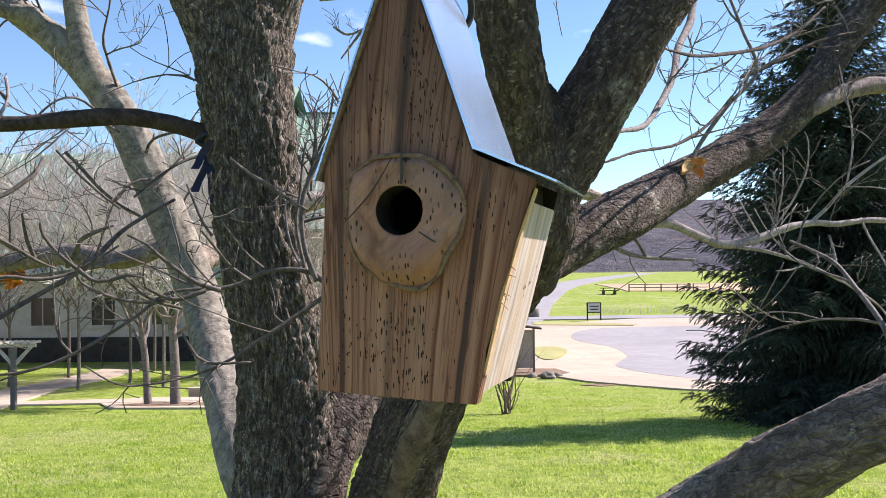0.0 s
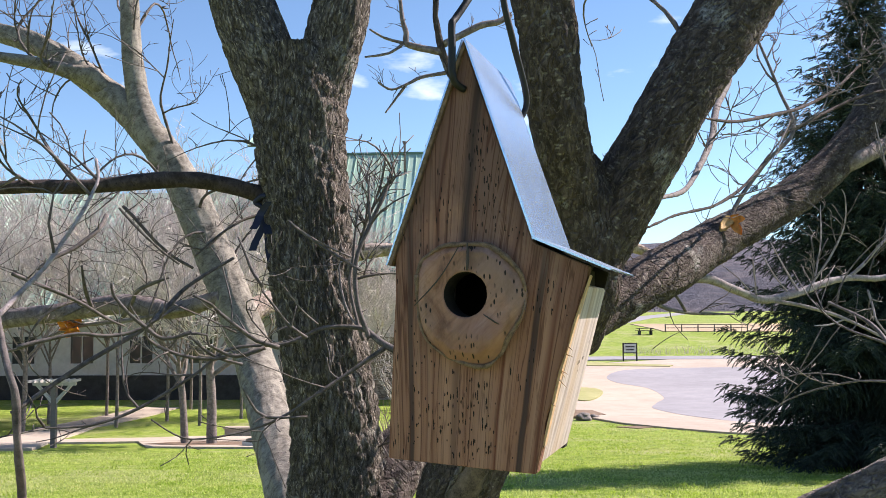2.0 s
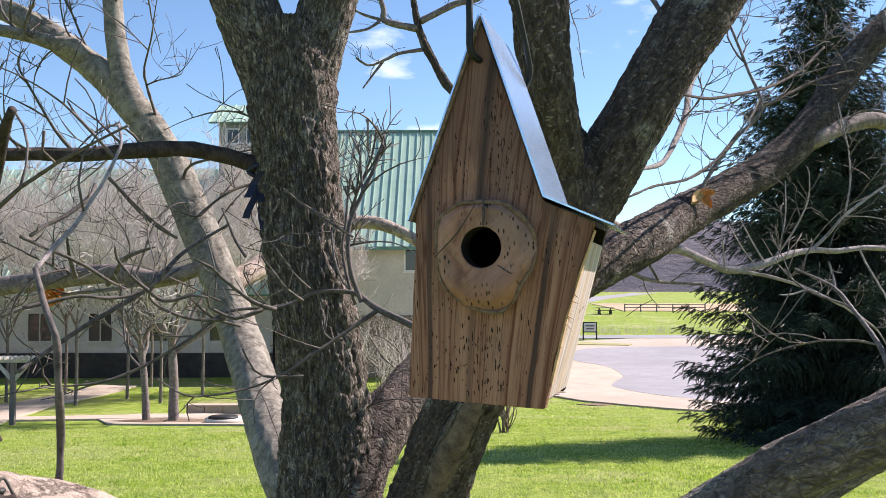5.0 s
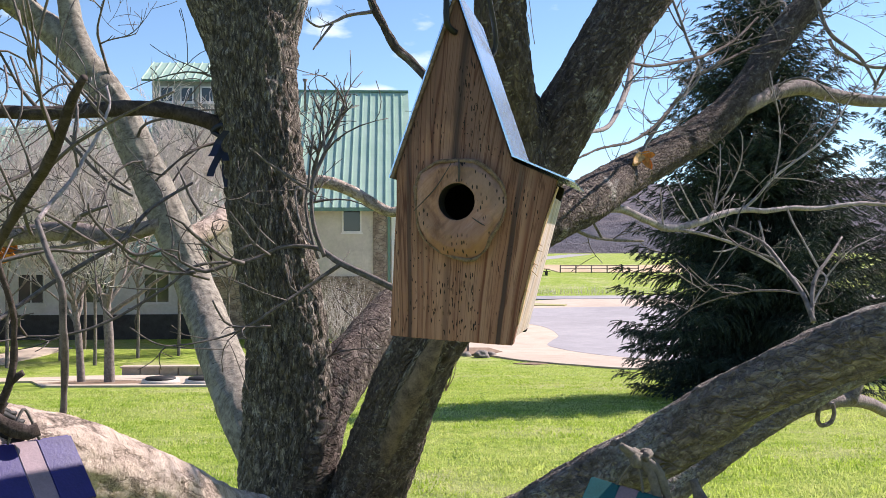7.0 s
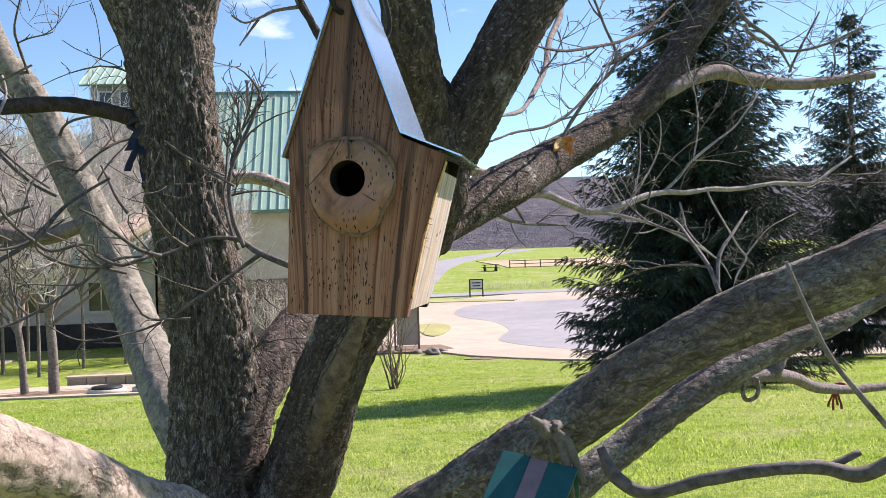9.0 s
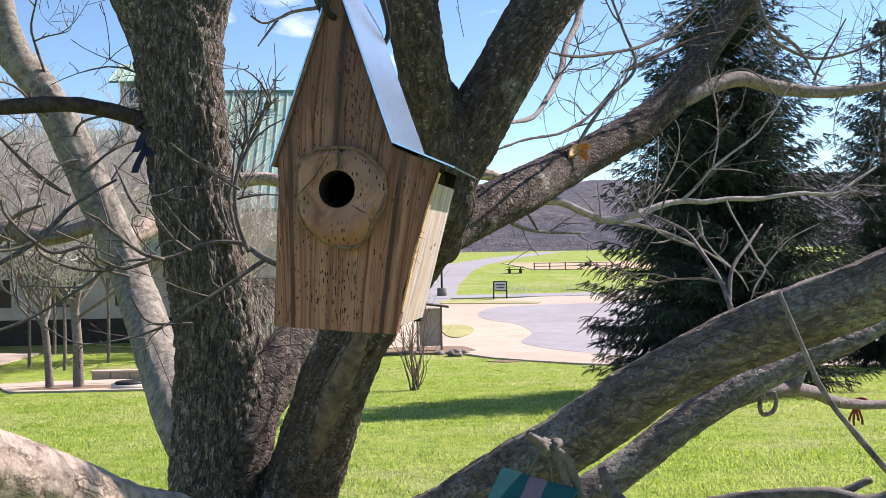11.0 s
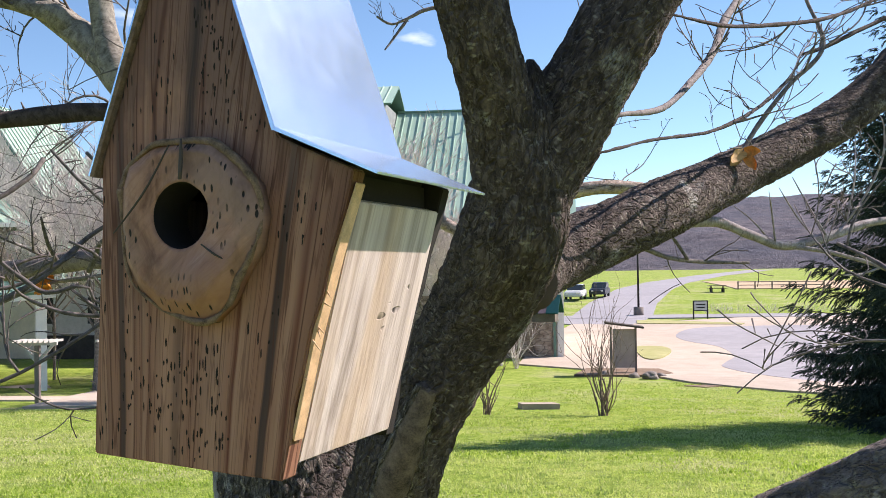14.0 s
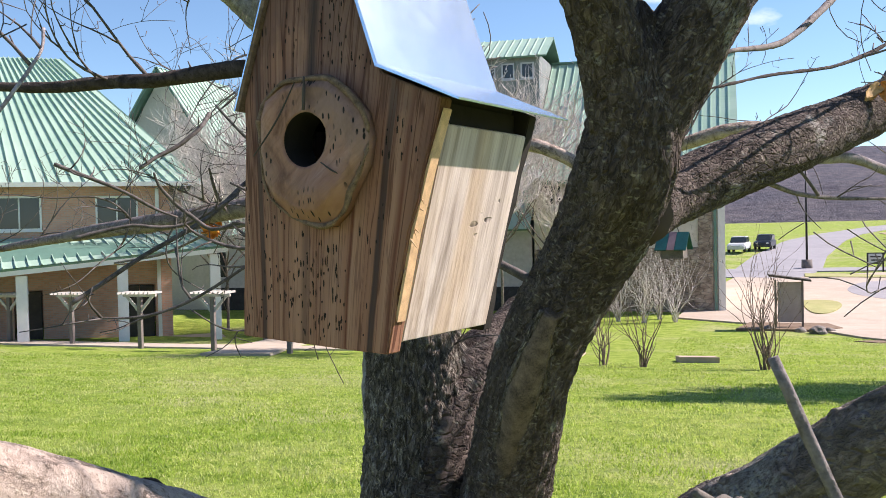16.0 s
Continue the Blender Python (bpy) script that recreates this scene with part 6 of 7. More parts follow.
# ---- spruces ----
def spruce(at, height, radius, seed, gap, dens=1.0, label=""):
    """A spruce: straight trunk, tiers of drooping boughs, each with hanging sprays of needles."""
    rnd = random.Random(seed)
    at = Vector(at)
    t = thing("spruce_tree", label, "tree", at, "spruces")
    part("trunk", Buf().tube([at + Vector((0, 0, -0.2)), at + Vector((0, 0, height * 0.5)), at + Vector((0, 0, height))], [height * 0.016, height * 0.009, 0.01], 10, 0.4, 0.01, 2), BARK, t)
    wood, need = Buf(), Buf()
    z = 0.05 * height
    while z < height * 0.99:
        f = z / height
        reach = radius * min(1.0, (1 - f) ** 0.66 * 1.04) * min(1.0, 0.78 + 2.2 * f)
        n = max(5, int(13 * dens * (1 - f * 0.55)))
        for k in range(n):
            a = rnd.uniform(0, 2 * math.pi)
            r = reach * rnd.uniform(0.62, 1.12)
            rise = 0.28 + 0.5 * f
            p0 = at + Vector((0, 0, z + rnd.uniform(-gap, gap) * 0.5))
            out = Vector((math.cos(a), math.sin(a), 0))
            P = []
            m = max(4, int(r / 0.16))
            for j in range(m + 1):
                s = j / m
                P.append(p0 + out * r * s + Vector((0, 0, r * (rise * s * 0.5 - (0.75 - 0.8 * f) * s * s * 0.6 + 0.22 * s ** 4))))
            wood.tube(P, [0.022 * (1 - 0.85 * j / m) * (0.4 + r / radius) for j in range(m + 1)], 4, None)
            side = out.cross(Vector((0, 0, 1)))
            for j in range(1, m + 1):
                s = j / m
                spread = r * 0.27 * (1 - 0.75 * s) + 0.13
                for sg in (-1, 1):
                    for _ in range(3):
                        d = (out * rnd.uniform(0.5, 1.0) + side * sg * rnd.uniform(0.5, 1.1) + Vector((0, 0, rnd.uniform(-0.55, 0.2)))).normalized()
                        spray(need, P[j] + Vector((0, 0, rnd.uniform(-0.05, 0.05))), d, spread * rnd.uniform(0.6, 1.2), rnd)
            spray(need, P[-1], out + Vector((0, 0, 0.15)), 0.3, rnd)
        z += gap * (1 - 0.35 * f)
    for _ in range(12):
        spray(need, at + Vector((0, 0, height * rnd.uniform(0.94, 1.0))), Vector((rnd.uniform(-1, 1), rnd.uniform(-1, 1), 1.6)), 0.32, rnd)
    part("bough_mass", wood, DARK, t, kind="stuff")
    need.smooth = False
    part("crown", need, NEEDLES, t, "dark green needles", kind="stuff")
    return t


def spray(b, p, d, length, rnd):
    """A twig of needles: slim blades round an axis that droops."""
    d = Vector(d).normalized()
    n = max(3, int(length / 0.055))
    q = Vector(p)
    for k in range(n):
        d = (d + Vector((0, 0, -0.09))).normalized()
        nxt = q + d * (length / n)
        for _ in range(4):
            s = Vector((rnd.uniform(-1, 1), rnd.uniform(-1, 1), rnd.uniform(-1, 1)))
            s = (s - d * s.dot(d)).normalized()
            w = d.cross(s) * 0.010
            tip = q + d * 0.05 + s * 0.034 * (1 - 0.4 * k / n)
            i = len(b.v)
            b.v += [tuple(q - w), tuple(q + w), tuple(tip + w * 0.5 + d * 0.03), ]
            b.f.append((i, i + 1, i + 2))
        q = nxt


spruce((7.5, 19.2, ground_z(7.5, 19.2)), 9.55, 3.05, 5, 0.30, 1.7, "tall dark green spruce standing on the lawn")
spruce((15.4, 27.0, ground_z(15.4, 27)), 10.4, 2.6, 8, 0.42, 1.0, "thinner spruce farther down the lawn")


# ---- bare trees and shrubs behind ----
def bare_tree(at, height, seed, name="bare_tree", label="leafless young tree with a hazy mass of fine twigs", lean=(0, 0), r=0.09, depth=6, group="bare trees", forks=3, spread=0.72, reach=0.25):
    rnd = random.Random(seed)
    at = Vector(at)
    t = thing(name, label, "tree" if "tree" in name else "shrub", at, group)
    tb, cb, lb = Buf(), Buf(), Buf()
    top = at + Vector((lean[0], lean[1], height * 0.30))
    tb.tube([at + Vector((0, 0, -0.15)), (at + top) / 2 + Vector((0.03, 0, 0)), top], [r * 1.2, r, r * 0.8], 10, 0.15, r * 0.06, 6)
    part("trunk", tb, FARBARK, t)

    def grow(p, d, length, rad, level):
        pts, rr = [p], [rad]
        n = 4
        for k in range(n):
            d = (d + Vector((rnd.gauss(0, 0.16), rnd.gauss(0, 0.16), rnd.gauss(0, 0.12) + 0.05))).normalized()
            pts.append(pts[-1] + d * length / n)
            rr.append(rad * (1 - 0.5 * (k + 1) / n))
        (lb if level > 3 else cb).tube(pts, rr, 5 if level > 3 else 3, None, close=False)
        if level:
            for c in range(forks if level > 1 else forks + 1):
                k = rnd.randint(1, n)
                s = Vector((rnd.gauss(0, 1), rnd.gauss(0, 1), rnd.gauss(0.25, 0.7))).normalized()
                grow(pts[k], (d + s * spread).normalized(), length * rnd.uniform(0.58, 0.84), max(rr[k] * 0.66, 0.013), level - 1)

    for k in range(5):
        a = k * 1.26 + rnd.uniform(-0.3, 0.3)
        k0 = rnd.uniform(0.72, 1.0)
        grow(at.lerp(top, k0), Vector((math.cos(a) * 0.75, math.sin(a) * 0.75, 1.0)).normalized(), height * reach, r * 0.62, depth - 1)
    part("bough_mass", lb, FARBARK, t, kind="stuff")
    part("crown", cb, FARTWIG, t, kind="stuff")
    return t


def gz(x, y, dz=0.0):
    return (x, y, ground_z(x, y) + dz)


bare_tree(gz(-9.1, 27.7), 8.0, 21, lean=(-0.25, 0.1), r=0.10)
bare_tree(gz(-8.25, 27.5), 8.6, 22, lean=(-0.1, 0.0), r=0.13)
bare_tree(gz(-17.2, 34.2), 9.0, 23, lean=(0.1, 0.0), r=0.09)
for k, (x, y, h) in enumerate(((-14.8, 37, 10.5), (-18.2, 38.5, 11), (-11.8, 38, 10.5), (-22, 40, 11), (-13.8, 40, 11.5), (-17.2, 42, 12), (-9.4, 42, 12), (-7.6, 44, 11.5), (-6.0, 45.5, 8.0), (-10.9, 41, 12), (-24, 42, 12), (-14.5, 45.5, 12))):
    bare_tree(gz(x, y), h, 30 + k, r=0.06, reach=0.30)


def bare_shrub(at, height, seed, stems=9):
    """Several thin upright stems from one foot."""
    rnd = random.Random(seed)
    at = Vector(at)
    t = thing("bare_shrub", "leafless multi-stemmed shrub on the lawn", "shrub", at, "bare shrubs")
    for k in range(stems):
        a = rnd.uniform(0, 6.28)
        d = Vector((math.cos(a) * rnd.uniform(0.05, 0.33), math.sin(a) * rnd.uniform(0.05, 0.33), 1))
        b = Buf()
        sprout(b, at + Vector((rnd.uniform(-0.1, 0.1), rnd.uniform(-0.1, 0.1), -0.03)), d, height * rnd.uniform(0.7, 1.1), 0.016, 1, 0.0, 0.12, 4, rnd, 5)
        # Shrubs beyond 40 m take the sun-paled twig colour.
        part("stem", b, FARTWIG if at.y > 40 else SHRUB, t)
    return t


bare_shrub(gz(1.04, 22.4), 2.7, 51, 15)
bare_shrub(gz(-1.65, 22.5), 1.7, 52, 8)
bare_shrub(gz(-2.6, 22.8), 1.6, 53, 7)
bare_shrub(gz(-3.4, 44.5), 3.6, 54, 16)
bare_shrub(gz(-2.0, 45.0), 3.2, 55, 16)
bare_shrub(gz(-4.6, 45.2), 3.8, 56, 16)
bare_shrub(gz(-2.8, 46.2), 3.4, 57, 16)

# ---- buildings ----
def wall_with_openings(b, x0, x1, z0, z1, y, holes, thick=0.25):
    """A wall along x with real openings."""
    xs = sorted({x0, x1, *[h[0] for h in holes], *[h[1] for h in holes]})
    zs = sorted({z0, z1, *[h[2] for h in holes], *[h[3] for h in holes]})
    solid = {(i, k) for i in range(len(xs) - 1) for k in range(len(zs) - 1)
             if not any(h[0] <= xs[i] and xs[i + 1] <= h[1] and h[2] <= zs[k] and zs[k + 1] <= h[3] for h in holes)}
    seen = {}

    def at(i, k, back):
        if (i, k, back) not in seen:
            seen[(i, k, back)] = len(b.v)
            b.v.append((xs[i], y + (thick if back else 0), zs[k]))
        return seen[(i, k, back)]
    for i, k in sorted(solid):
        b.f.append((at(i, k, 0), at(i + 1, k, 0), at(i + 1, k + 1, 0), at(i, k + 1, 0)))
        b.f.append((at(i, k + 1, 1), at(i + 1, k + 1, 1), at(i + 1, k, 1), at(i, k, 1)))
        for di, dk, p, q in ((-1, 0, (i, k), (i, k + 1)), (1, 0, (i + 1, k + 1), (i + 1, k)), (0, -1, (i + 1, k), (i, k)), (0, 1, (i, k + 1), (i + 1, k + 1))):
            if (i + di, k + dk) not in solid:
                b.f.append((at(*p, 0), at(*q, 0), at(*q, 1), at(*p, 1)))
    b.smooth = False
    return b


def window(x0, x1, z0, z1, y, house, frame_mat=WHITE, mull=1):
    w = 0.08
    f = Buf()
    for lo, hi in (((x0, z0), (x1, z0 + w)), ((x0, z1 - w), (x1, z1)), ((x0, z0 + w), (x0 + w, z1 - w)), ((x1 - w, z0 + w), (x1, z1 - w))):
        f.box((lo[0], y - 0.04, lo[1]), (hi[0], y + 0.1, hi[1]))
    for k in range(mull):
        x = x0 + (x1 - x0) * (k + 1) / (mull + 1)
        f.box((x - 0.03, y - 0.02, z0 + w), (x + 0.03, y + 0.08, z1 - w))
    win = part("window", f, frame_mat, house, "white-framed window" if frame_mat is WHITE else "grey-framed window")
    part("pane", Buf().box((x0 + w, y + 0.03, z0 + w), (x1 - w, y + 0.05, z1 - w)), GLASS, win, "dark reflecting glass")
    part("sill", Buf().box((x0 - 0.06, y - 0.1, z0 - 0.07), (x1 + 0.06, y + 0.02, z0)), frame_mat, win)
    return win


def seam_roof(house, e0, e1, r0, r1, width=0.46, label="standing-seam green metal roof", name="roof"):
    """A roof slope between an eave and a ridge, laid in panels with raised seams; each panel is a piece."""
    e0, e1, r0, r1 = (Vector(q) for q in (e0, e1, r0, r1))
    base = Buf()
    nrm = (e1 - e0).cross(r0 - e0).normalized()
    if nrm.z < 0:
        nrm = -nrm
    base.prism([e0 - nrm * 0.1, e1 - nrm * 0.1, r1 - nrm * 0.1, r0 - nrm * 0.1], nrm * 0.08)
    roof = part(name, base, TRIM, house, label)
    n = max(1, round((e1 - e0).length / width))
    for k in range(n):
        a, b2 = k / n, (k + 1) / n
        p = [e0.lerp(e1, a), e0.lerp(e1, b2), r0.lerp(r1, b2), r0.lerp(r1, a)]
        pan = Buf().prism([q for q in p], nrm * 0.012)
        u = (p[1] - p[0]).normalized() * 0.035
        pan.prism([p[0], p[0] + u, p[3] + u, p[3]], nrm * 0.075)
        part("panel", pan, ROOF, roof)
    return roof


# pale stucco building with a steep green roof
G2 = -3.15
hall = thing("stucco_building", "pale stucco building with a steep green metal roof", "building", (-4.5, 52, G2))
b = wall_with_openings(Buf(), -9.4, 0.17, G2, 4.1, 50.0, [(-2.68, -1.66, 2.48, 3.81), (-8.9, -7.9, 2.48, 3.6)])
part("wall", b, STUCCO, hall, "pale stucco wall")
part("wall", Buf().prism([(0.17, 50.25, G2), (0.17, 65, G2), (0.17, 65, 4.1), (0.17, 57.5, 10.6), (0.17, 50.25, 4.1)], (-0.25, 0, 0)), STUCCO, hall)
part("wall", Buf().box((-9.4, 64.75, G2), (-0.1, 65, 4.1)), STUCCO, hall)
for x in ((-1.05, -0.35), (-0.1, 0.24)):
    part("pier", Buf().box((x[0], 49.9, G2), (x[1], 50.02, 3.6)), STONE if x[0] < -0.5 else WHITE, hall, "ledge-stone pier" if x[0] < -0.5 else "white corner board", 0.02)
part("downpipe", Buf().box((-0.3, 49.88, G2), (-0.16, 49.99, 3.9)), TRIM, hall, "green downpipe")
part("stone_base", Buf().box((-9.4, 49.9, G2), (-1.05, 50.0, 0.2)), STONE, hall, "ledge-stone wainscot", 0.02)
window(-2.68, -1.66, 2.48, 3.81, 50.0, hall, WHITE, 0)
window(-8.9, -7.9, 2.48, 3.6, 50.0, hall, WHITE, 0)
seam_roof(hall, (-9.5, 49.3, 3.75), (0.95, 49.3, 3.75), (-9.5, 57.5, 11.07), (0.95, 57.5, 11.07))
seam_roof(hall, (-9.5, 65.7, 3.75), (0.95, 65.7, 3.75), (-9.5, 57.5, 11.07), (0.95, 57.5, 11.07), 1.4)
part("gutter", Buf().box((-9.5, 49.15, 3.58), (0.95, 49.32, 3.76)), TRIM, hall, "green gutter")
part("ridge_cap", Buf().box((-9.5, 57.35, 11.04), (0.95, 57.65, 11.16)), TRIM, hall)
part("vent_pipe", Buf().tube([(-5.1, 56.0, 9.2), (-5.1, 56.0, 11.35), (-5.1, 56.0, 11.55)], [0.07, 0.07, 0.16], 10, None), GREYWOOD, hall, "grey roof vent")

clere = thing("clerestory_building", "raised clerestory with small windows and a green metal roof", "building", (-11, 55, G2))
cb2 = wall_with_openings(Buf(), -13.2, -9.55, G2, 11.0, 53.2, [(-12.8, -12.0, 9.7, 10.6), (-11.7, -10.9, 9.7, 10.6), (-10.6, -9.9, 9.7, 10.6)])
cb2.box((-13.2, 53.5, G2), (-12.95, 58, 11.0))
cb2.box((-9.8, 53.5, G2), (-9.55, 58, 11.0))
cb2.box((-13.2, 58, G2), (-9.55, 58.25, 11.0))
part("wall", cb2, CLERE, clere, "dull grey-green louvred wall")
for x in (-12.8, -11.7, -10.6):
    window(x, x + 0.75, 9.7, 10.6, 53.2, clere, GREYWALL, 0)
seam_roof(clere, (-13.7, 52.8, 10.9), (-9.1, 52.8, 10.9), (-13.7, 55.6, 12.35), (-9.1, 55.6, 12.35))
seam_roof(clere, (-13.7, 58.4, 10.9), (-9.1, 58.4, 10.9), (-13.7, 55.6, 12.35), (-9.1, 55.6, 12.35), 1.4)

wing = thing("wing_building", "long low grey wing with a green metal roof behind bare trees", "building", (-20, 52, G2))
holes = [(-13 - 3.2 * k, -11.6 - 3.2 * k, -1.2, 0.4) for k in range(6)]
b = wall_with_openings(Buf(), -33, -9.6, G2, 1.5, 50.3, holes)
b.box((-33, 50.6, G2), (-32.75, 60, 1.5))
b.box((-33, 59.8, G2), (-9.6, 60, 1.5))
part("wall", b, GREYWALL, wing, "grey shaded wall")
# Near-black band paints in the shade along the wing's foot.
part("plinth", Buf().box((-33, 50.1, G2), (-9.6, 50.28, -1.75)), BASESHADE, wing, "plinth painted dark for shade at the wall foot", 0.02)
for h in holes:
    window(*h, 50.3, wing, GREYWALL)
seam_roof(wing, (-33.5, 49.6, 1.3), (-9.6, 49.6, 1.3), (-33.5, 58, 8.92), (-9.6, 58, 8.92), 0.6)
seam_roof(wing, (-33.5, 66.4, 1.3), (-9.6, 66.4, 1.3), (-33.5, 58, 8.92), (-9.6, 58, 8.92), 2.0)

# two-storey brick house with a porch; built along its own front, then turned to face the lawn
G1 = -3.0
brick = thing("brick_building", "two-storey brick building with a green hip roof and a porch", "building", (0, 0, 0))
wins = [(-2.98, -1.29, 1.80, 3.12), (-6.75, -5.05, 1.75, 3.15), (-10.9, -9.2, 1.75, 3.15)]
doors = [(-6.2, -5.1, G1, -0.7), (-1.95, -0.70, G1, -0.6)]
b = wall_with_openings(Buf(), -16, 0, G1, 3.8, 0.0, wins + doors)
part("wall", b, BRICK, brick, "salmon brick wall")
part("wall", Buf().box((-0.25, 0.25, G1), (0, 9, 3.8)), BRICK, brick)
part("wall", Buf().box((-16, 0.25, G1), (-15.75, 9, 3.8)), BRICK, brick)
part("wall", Buf().box((-16, 9, G1), (0, 9.25, 3.8)), BRICK, brick)
for w in wins:
    window(*w, 0.0, brick)
for x0, x1, z1 in ((-6.15, -5.15, -0.75), (-1.9, -1.345, -0.65), (-1.305, -0.75, -0.65)):
    part("door", Buf().box((x0, 0.1, G1 + 0.16), (x1, 0.16, z1)), DARK, brick, "dark doorway door", 0.01)
RZ, EZ = 9.5, 3.65
seam_roof(brick, (-16.7, -0.7, EZ), (1.3, -0.7, EZ), (-12, 4.5, RZ), (-4.4, 4.5, RZ), 0.46)
seam_roof(brick, (1.3, -0.7, EZ), (1.3, 9.7, EZ), (-4.4, 4.5, RZ), (-4.4, 4.52, RZ), 0.8)
seam_roof(brick, (-16.7, 9.7, EZ), (1.3, 9.7, EZ), (-12, 4.5, RZ), (-4.4, 4.5, RZ), 2.0)
part("gutter", Buf().box((-16.7, -0.86, EZ - 0.16), (1.35, -0.7, EZ + 0.02)), WHITE, brick, "pale gutter")
part("downpipe", Buf().box((-0.6, -0.14, G1), (-0.45, -0.02, EZ - 0.2)), WHITE, brick, "white downpipe")
seam_roof(brick, (-14, -3.6, -0.35), (2.0, -3.6, 1.0), (-14, 0.0, 1.35), (1.0, 0.0, 1.5), 0.46, "green porch roof", "porch_roof")
part("fascia", Buf().prism([(-14, -3.55, -0.62), (2.0, -3.55, 0.73), (2.0, -3.55, 0.95), (-14, -3.55, -0.40)], (0, 0.12, 0)), WHITE, brick, "white porch fascia")
for x in (-13.0, -9.2, -5.6, -2.0, 1.5):
    part("post", Buf().box((x - 0.2, -3.4, G1), (x + 0.2, -3.0, 0.55 + 0.084 * (x - 0.5))), WHITE, brick, "white porch post", 0.02)
part("deck", Buf().box((-14, -3.7, G1 - 0.1), (2.0, -0.02, G1 + 0.16)), CONCRETE, brick)
brick.location, brick.rotation_euler = (-22.4, 36.0, 0), (0, 0, radians(34.8))

gable = thing("gable_building", "pale gable with a small green roof beyond the brick house", "building", (-30, 50, G1))
g0, g1 = -34.5, -28.3
b = Buf().prism([(g0, 50, G1), (g1, 50, G1), (g1, 50, 6.2), ((g0 + g1) / 2, 50, 10.9), (g0, 50, 6.2)], (0, 0.3, 0))
b.box((g1 - 0.25, 50.3, G1), (g1, 58, 6.2))
part("wall", b, STUCCO, gable, "pale gable wall")
seam_roof(gable, (g1 + 0.5, 49.4, 5.9), (g1 + 0.5, 58, 5.9), ((g0 + g1) / 2, 49.4, 11.2), ((g0 + g1) / 2, 58, 11.2))
seam_roof(gable, (g0 - 0.5, 49.4, 5.9), (g0 - 0.5, 58, 5.9), ((g0 + g1) / 2, 49.4, 11.2), ((g0 + g1) / 2, 58, 11.2))

# ---- pergola along the path ----
for k, (x, y) in enumerate(((-25.8, 30.2), (-22.2, 29.1), (-18.4, 27.6), (-15.3, 26.9), (-12.4, 26.3))):
    z = ground_z(x, y)
    h = 1.72
    p = thing("trellis_post", "grey trellis post with a pale slatted head and braces", "trellis", (x, y, z), "trellis posts")
    part("post", Buf().box((x - 0.07, y - 0.07, z - 0.2), (x + 0.07, y + 0.07, z + h)), GREYWOOD, p, "", 0.01)
    part("beam", Buf().box((x - 0.62, y - 0.04, z + h), (x + 0.62, y + 0.05, z + h + 0.10)), PALEWOOD, p, "pale beam", 0.01)
    for s in (-1, 1):
        part("brace", Buf().prism([(x + s * 0.07, y - 0.04, z + h - 0.5), (x + s * 0.07, y - 0.04, z + h - 0.36), (x + s * 0.42, y - 0.04, z + h), (x + s * 0.52, y - 0.04, z + h)], (0, 0.08, 0)), PALEWOOD, p)
    for j in range(8):
        xx = x - 0.58 + j * 0.165
        part("slat", Buf().box((xx - 0.02, y - 0.4, z + h + 0.102), (xx + 0.02, y + 0.4, z + h + 0.17)), PALEWOOD, p)

# ---- utility yard: low wall and manholes ----
wy = thing("low_wall", "low tan block wall round a utility pad", "wall", gz(-7, 31))
for k in range(7):
    x = -9.1 + k * 0.62
    z = ground_z(x, 32)
    part("block", Buf().box((x, 31.9, z - 0.2), (x + 0.6, 32.2, z + 0.28)), TANBLOCK, wy, "", 0.015)
part("coping", Buf().box((-9.15, 31.84, ground_z(-8, 32) + 0.28), (-4.74, 32.26, ground_z(-8, 32) + 0.335)), CONCRETE, wy, "pale coping", 0.01)
surface("concrete_pad", [(-11.2, 29.4), (-9.6, 25.9), (-3.6, 25.2), (-3.8, 28.5), (-8, 31.6), (-10.6, 31.6)], CONCRETE, "pale concrete utility pad", "pad", 0.02)
for x, y in ((-6.6, 26.6), (-5.4, 26.5), (-4.4, 26.4)):
    z = ground_z(x, y) + 0.05
    m = thing("manhole", "dark iron manhole cover on a concrete ring", "manhole", (x, y, z), "manholes")
    part("ring", Buf().tube([(x, y, z), (x, y, z + 0.12)], [0.52, 0.5], 28, None), KERB, m)
    part("cover", Buf().tube([(x, y, z + 0.12), (x, y, z + 0.17)], [0.42, 0.40], 28, None), BLACK, m, "dark iron cover")
pad = surface("concrete_pad", [(-1.05, 25.3), (-0.1, 25.4), (0.05, 24.7), (-0.9, 24.5)], TANBLOCK, "small raised concrete pad in the lawn", "pad", 0.12)

# ---- notice board, lamp, sign, car, table, fence ----
kz = ground_z(2.8, 42.2)
kiosk = thing("notice_board", "grey notice board between timber posts under a slanted roof", "notice board", (2.75, 42.3, kz))
part("panel", Buf().box((2.30, 42.26, kz + 0.28), (3.24, 42.36, kz + 1.95)), KIOSK, kiosk, "weathered grey panel", 0.01)
for x in (2.18, 3.24):
    part("post", Buf().box((x, 42.22, kz - 0.3), (x + 0.08, 42.42, kz + 2.05)), GREYWOOD, kiosk, "", 0.01)
part("roof", Buf().prism([(1.95, 41.85, kz + 2.20), (3.60, 41.85, kz + 1.98), (3.60, 41.85, kz + 2.06), (1.95, 41.85, kz + 2.28)], (0, 0.95, 0)), DARK, kiosk, "dark slanted roof", 0.01)
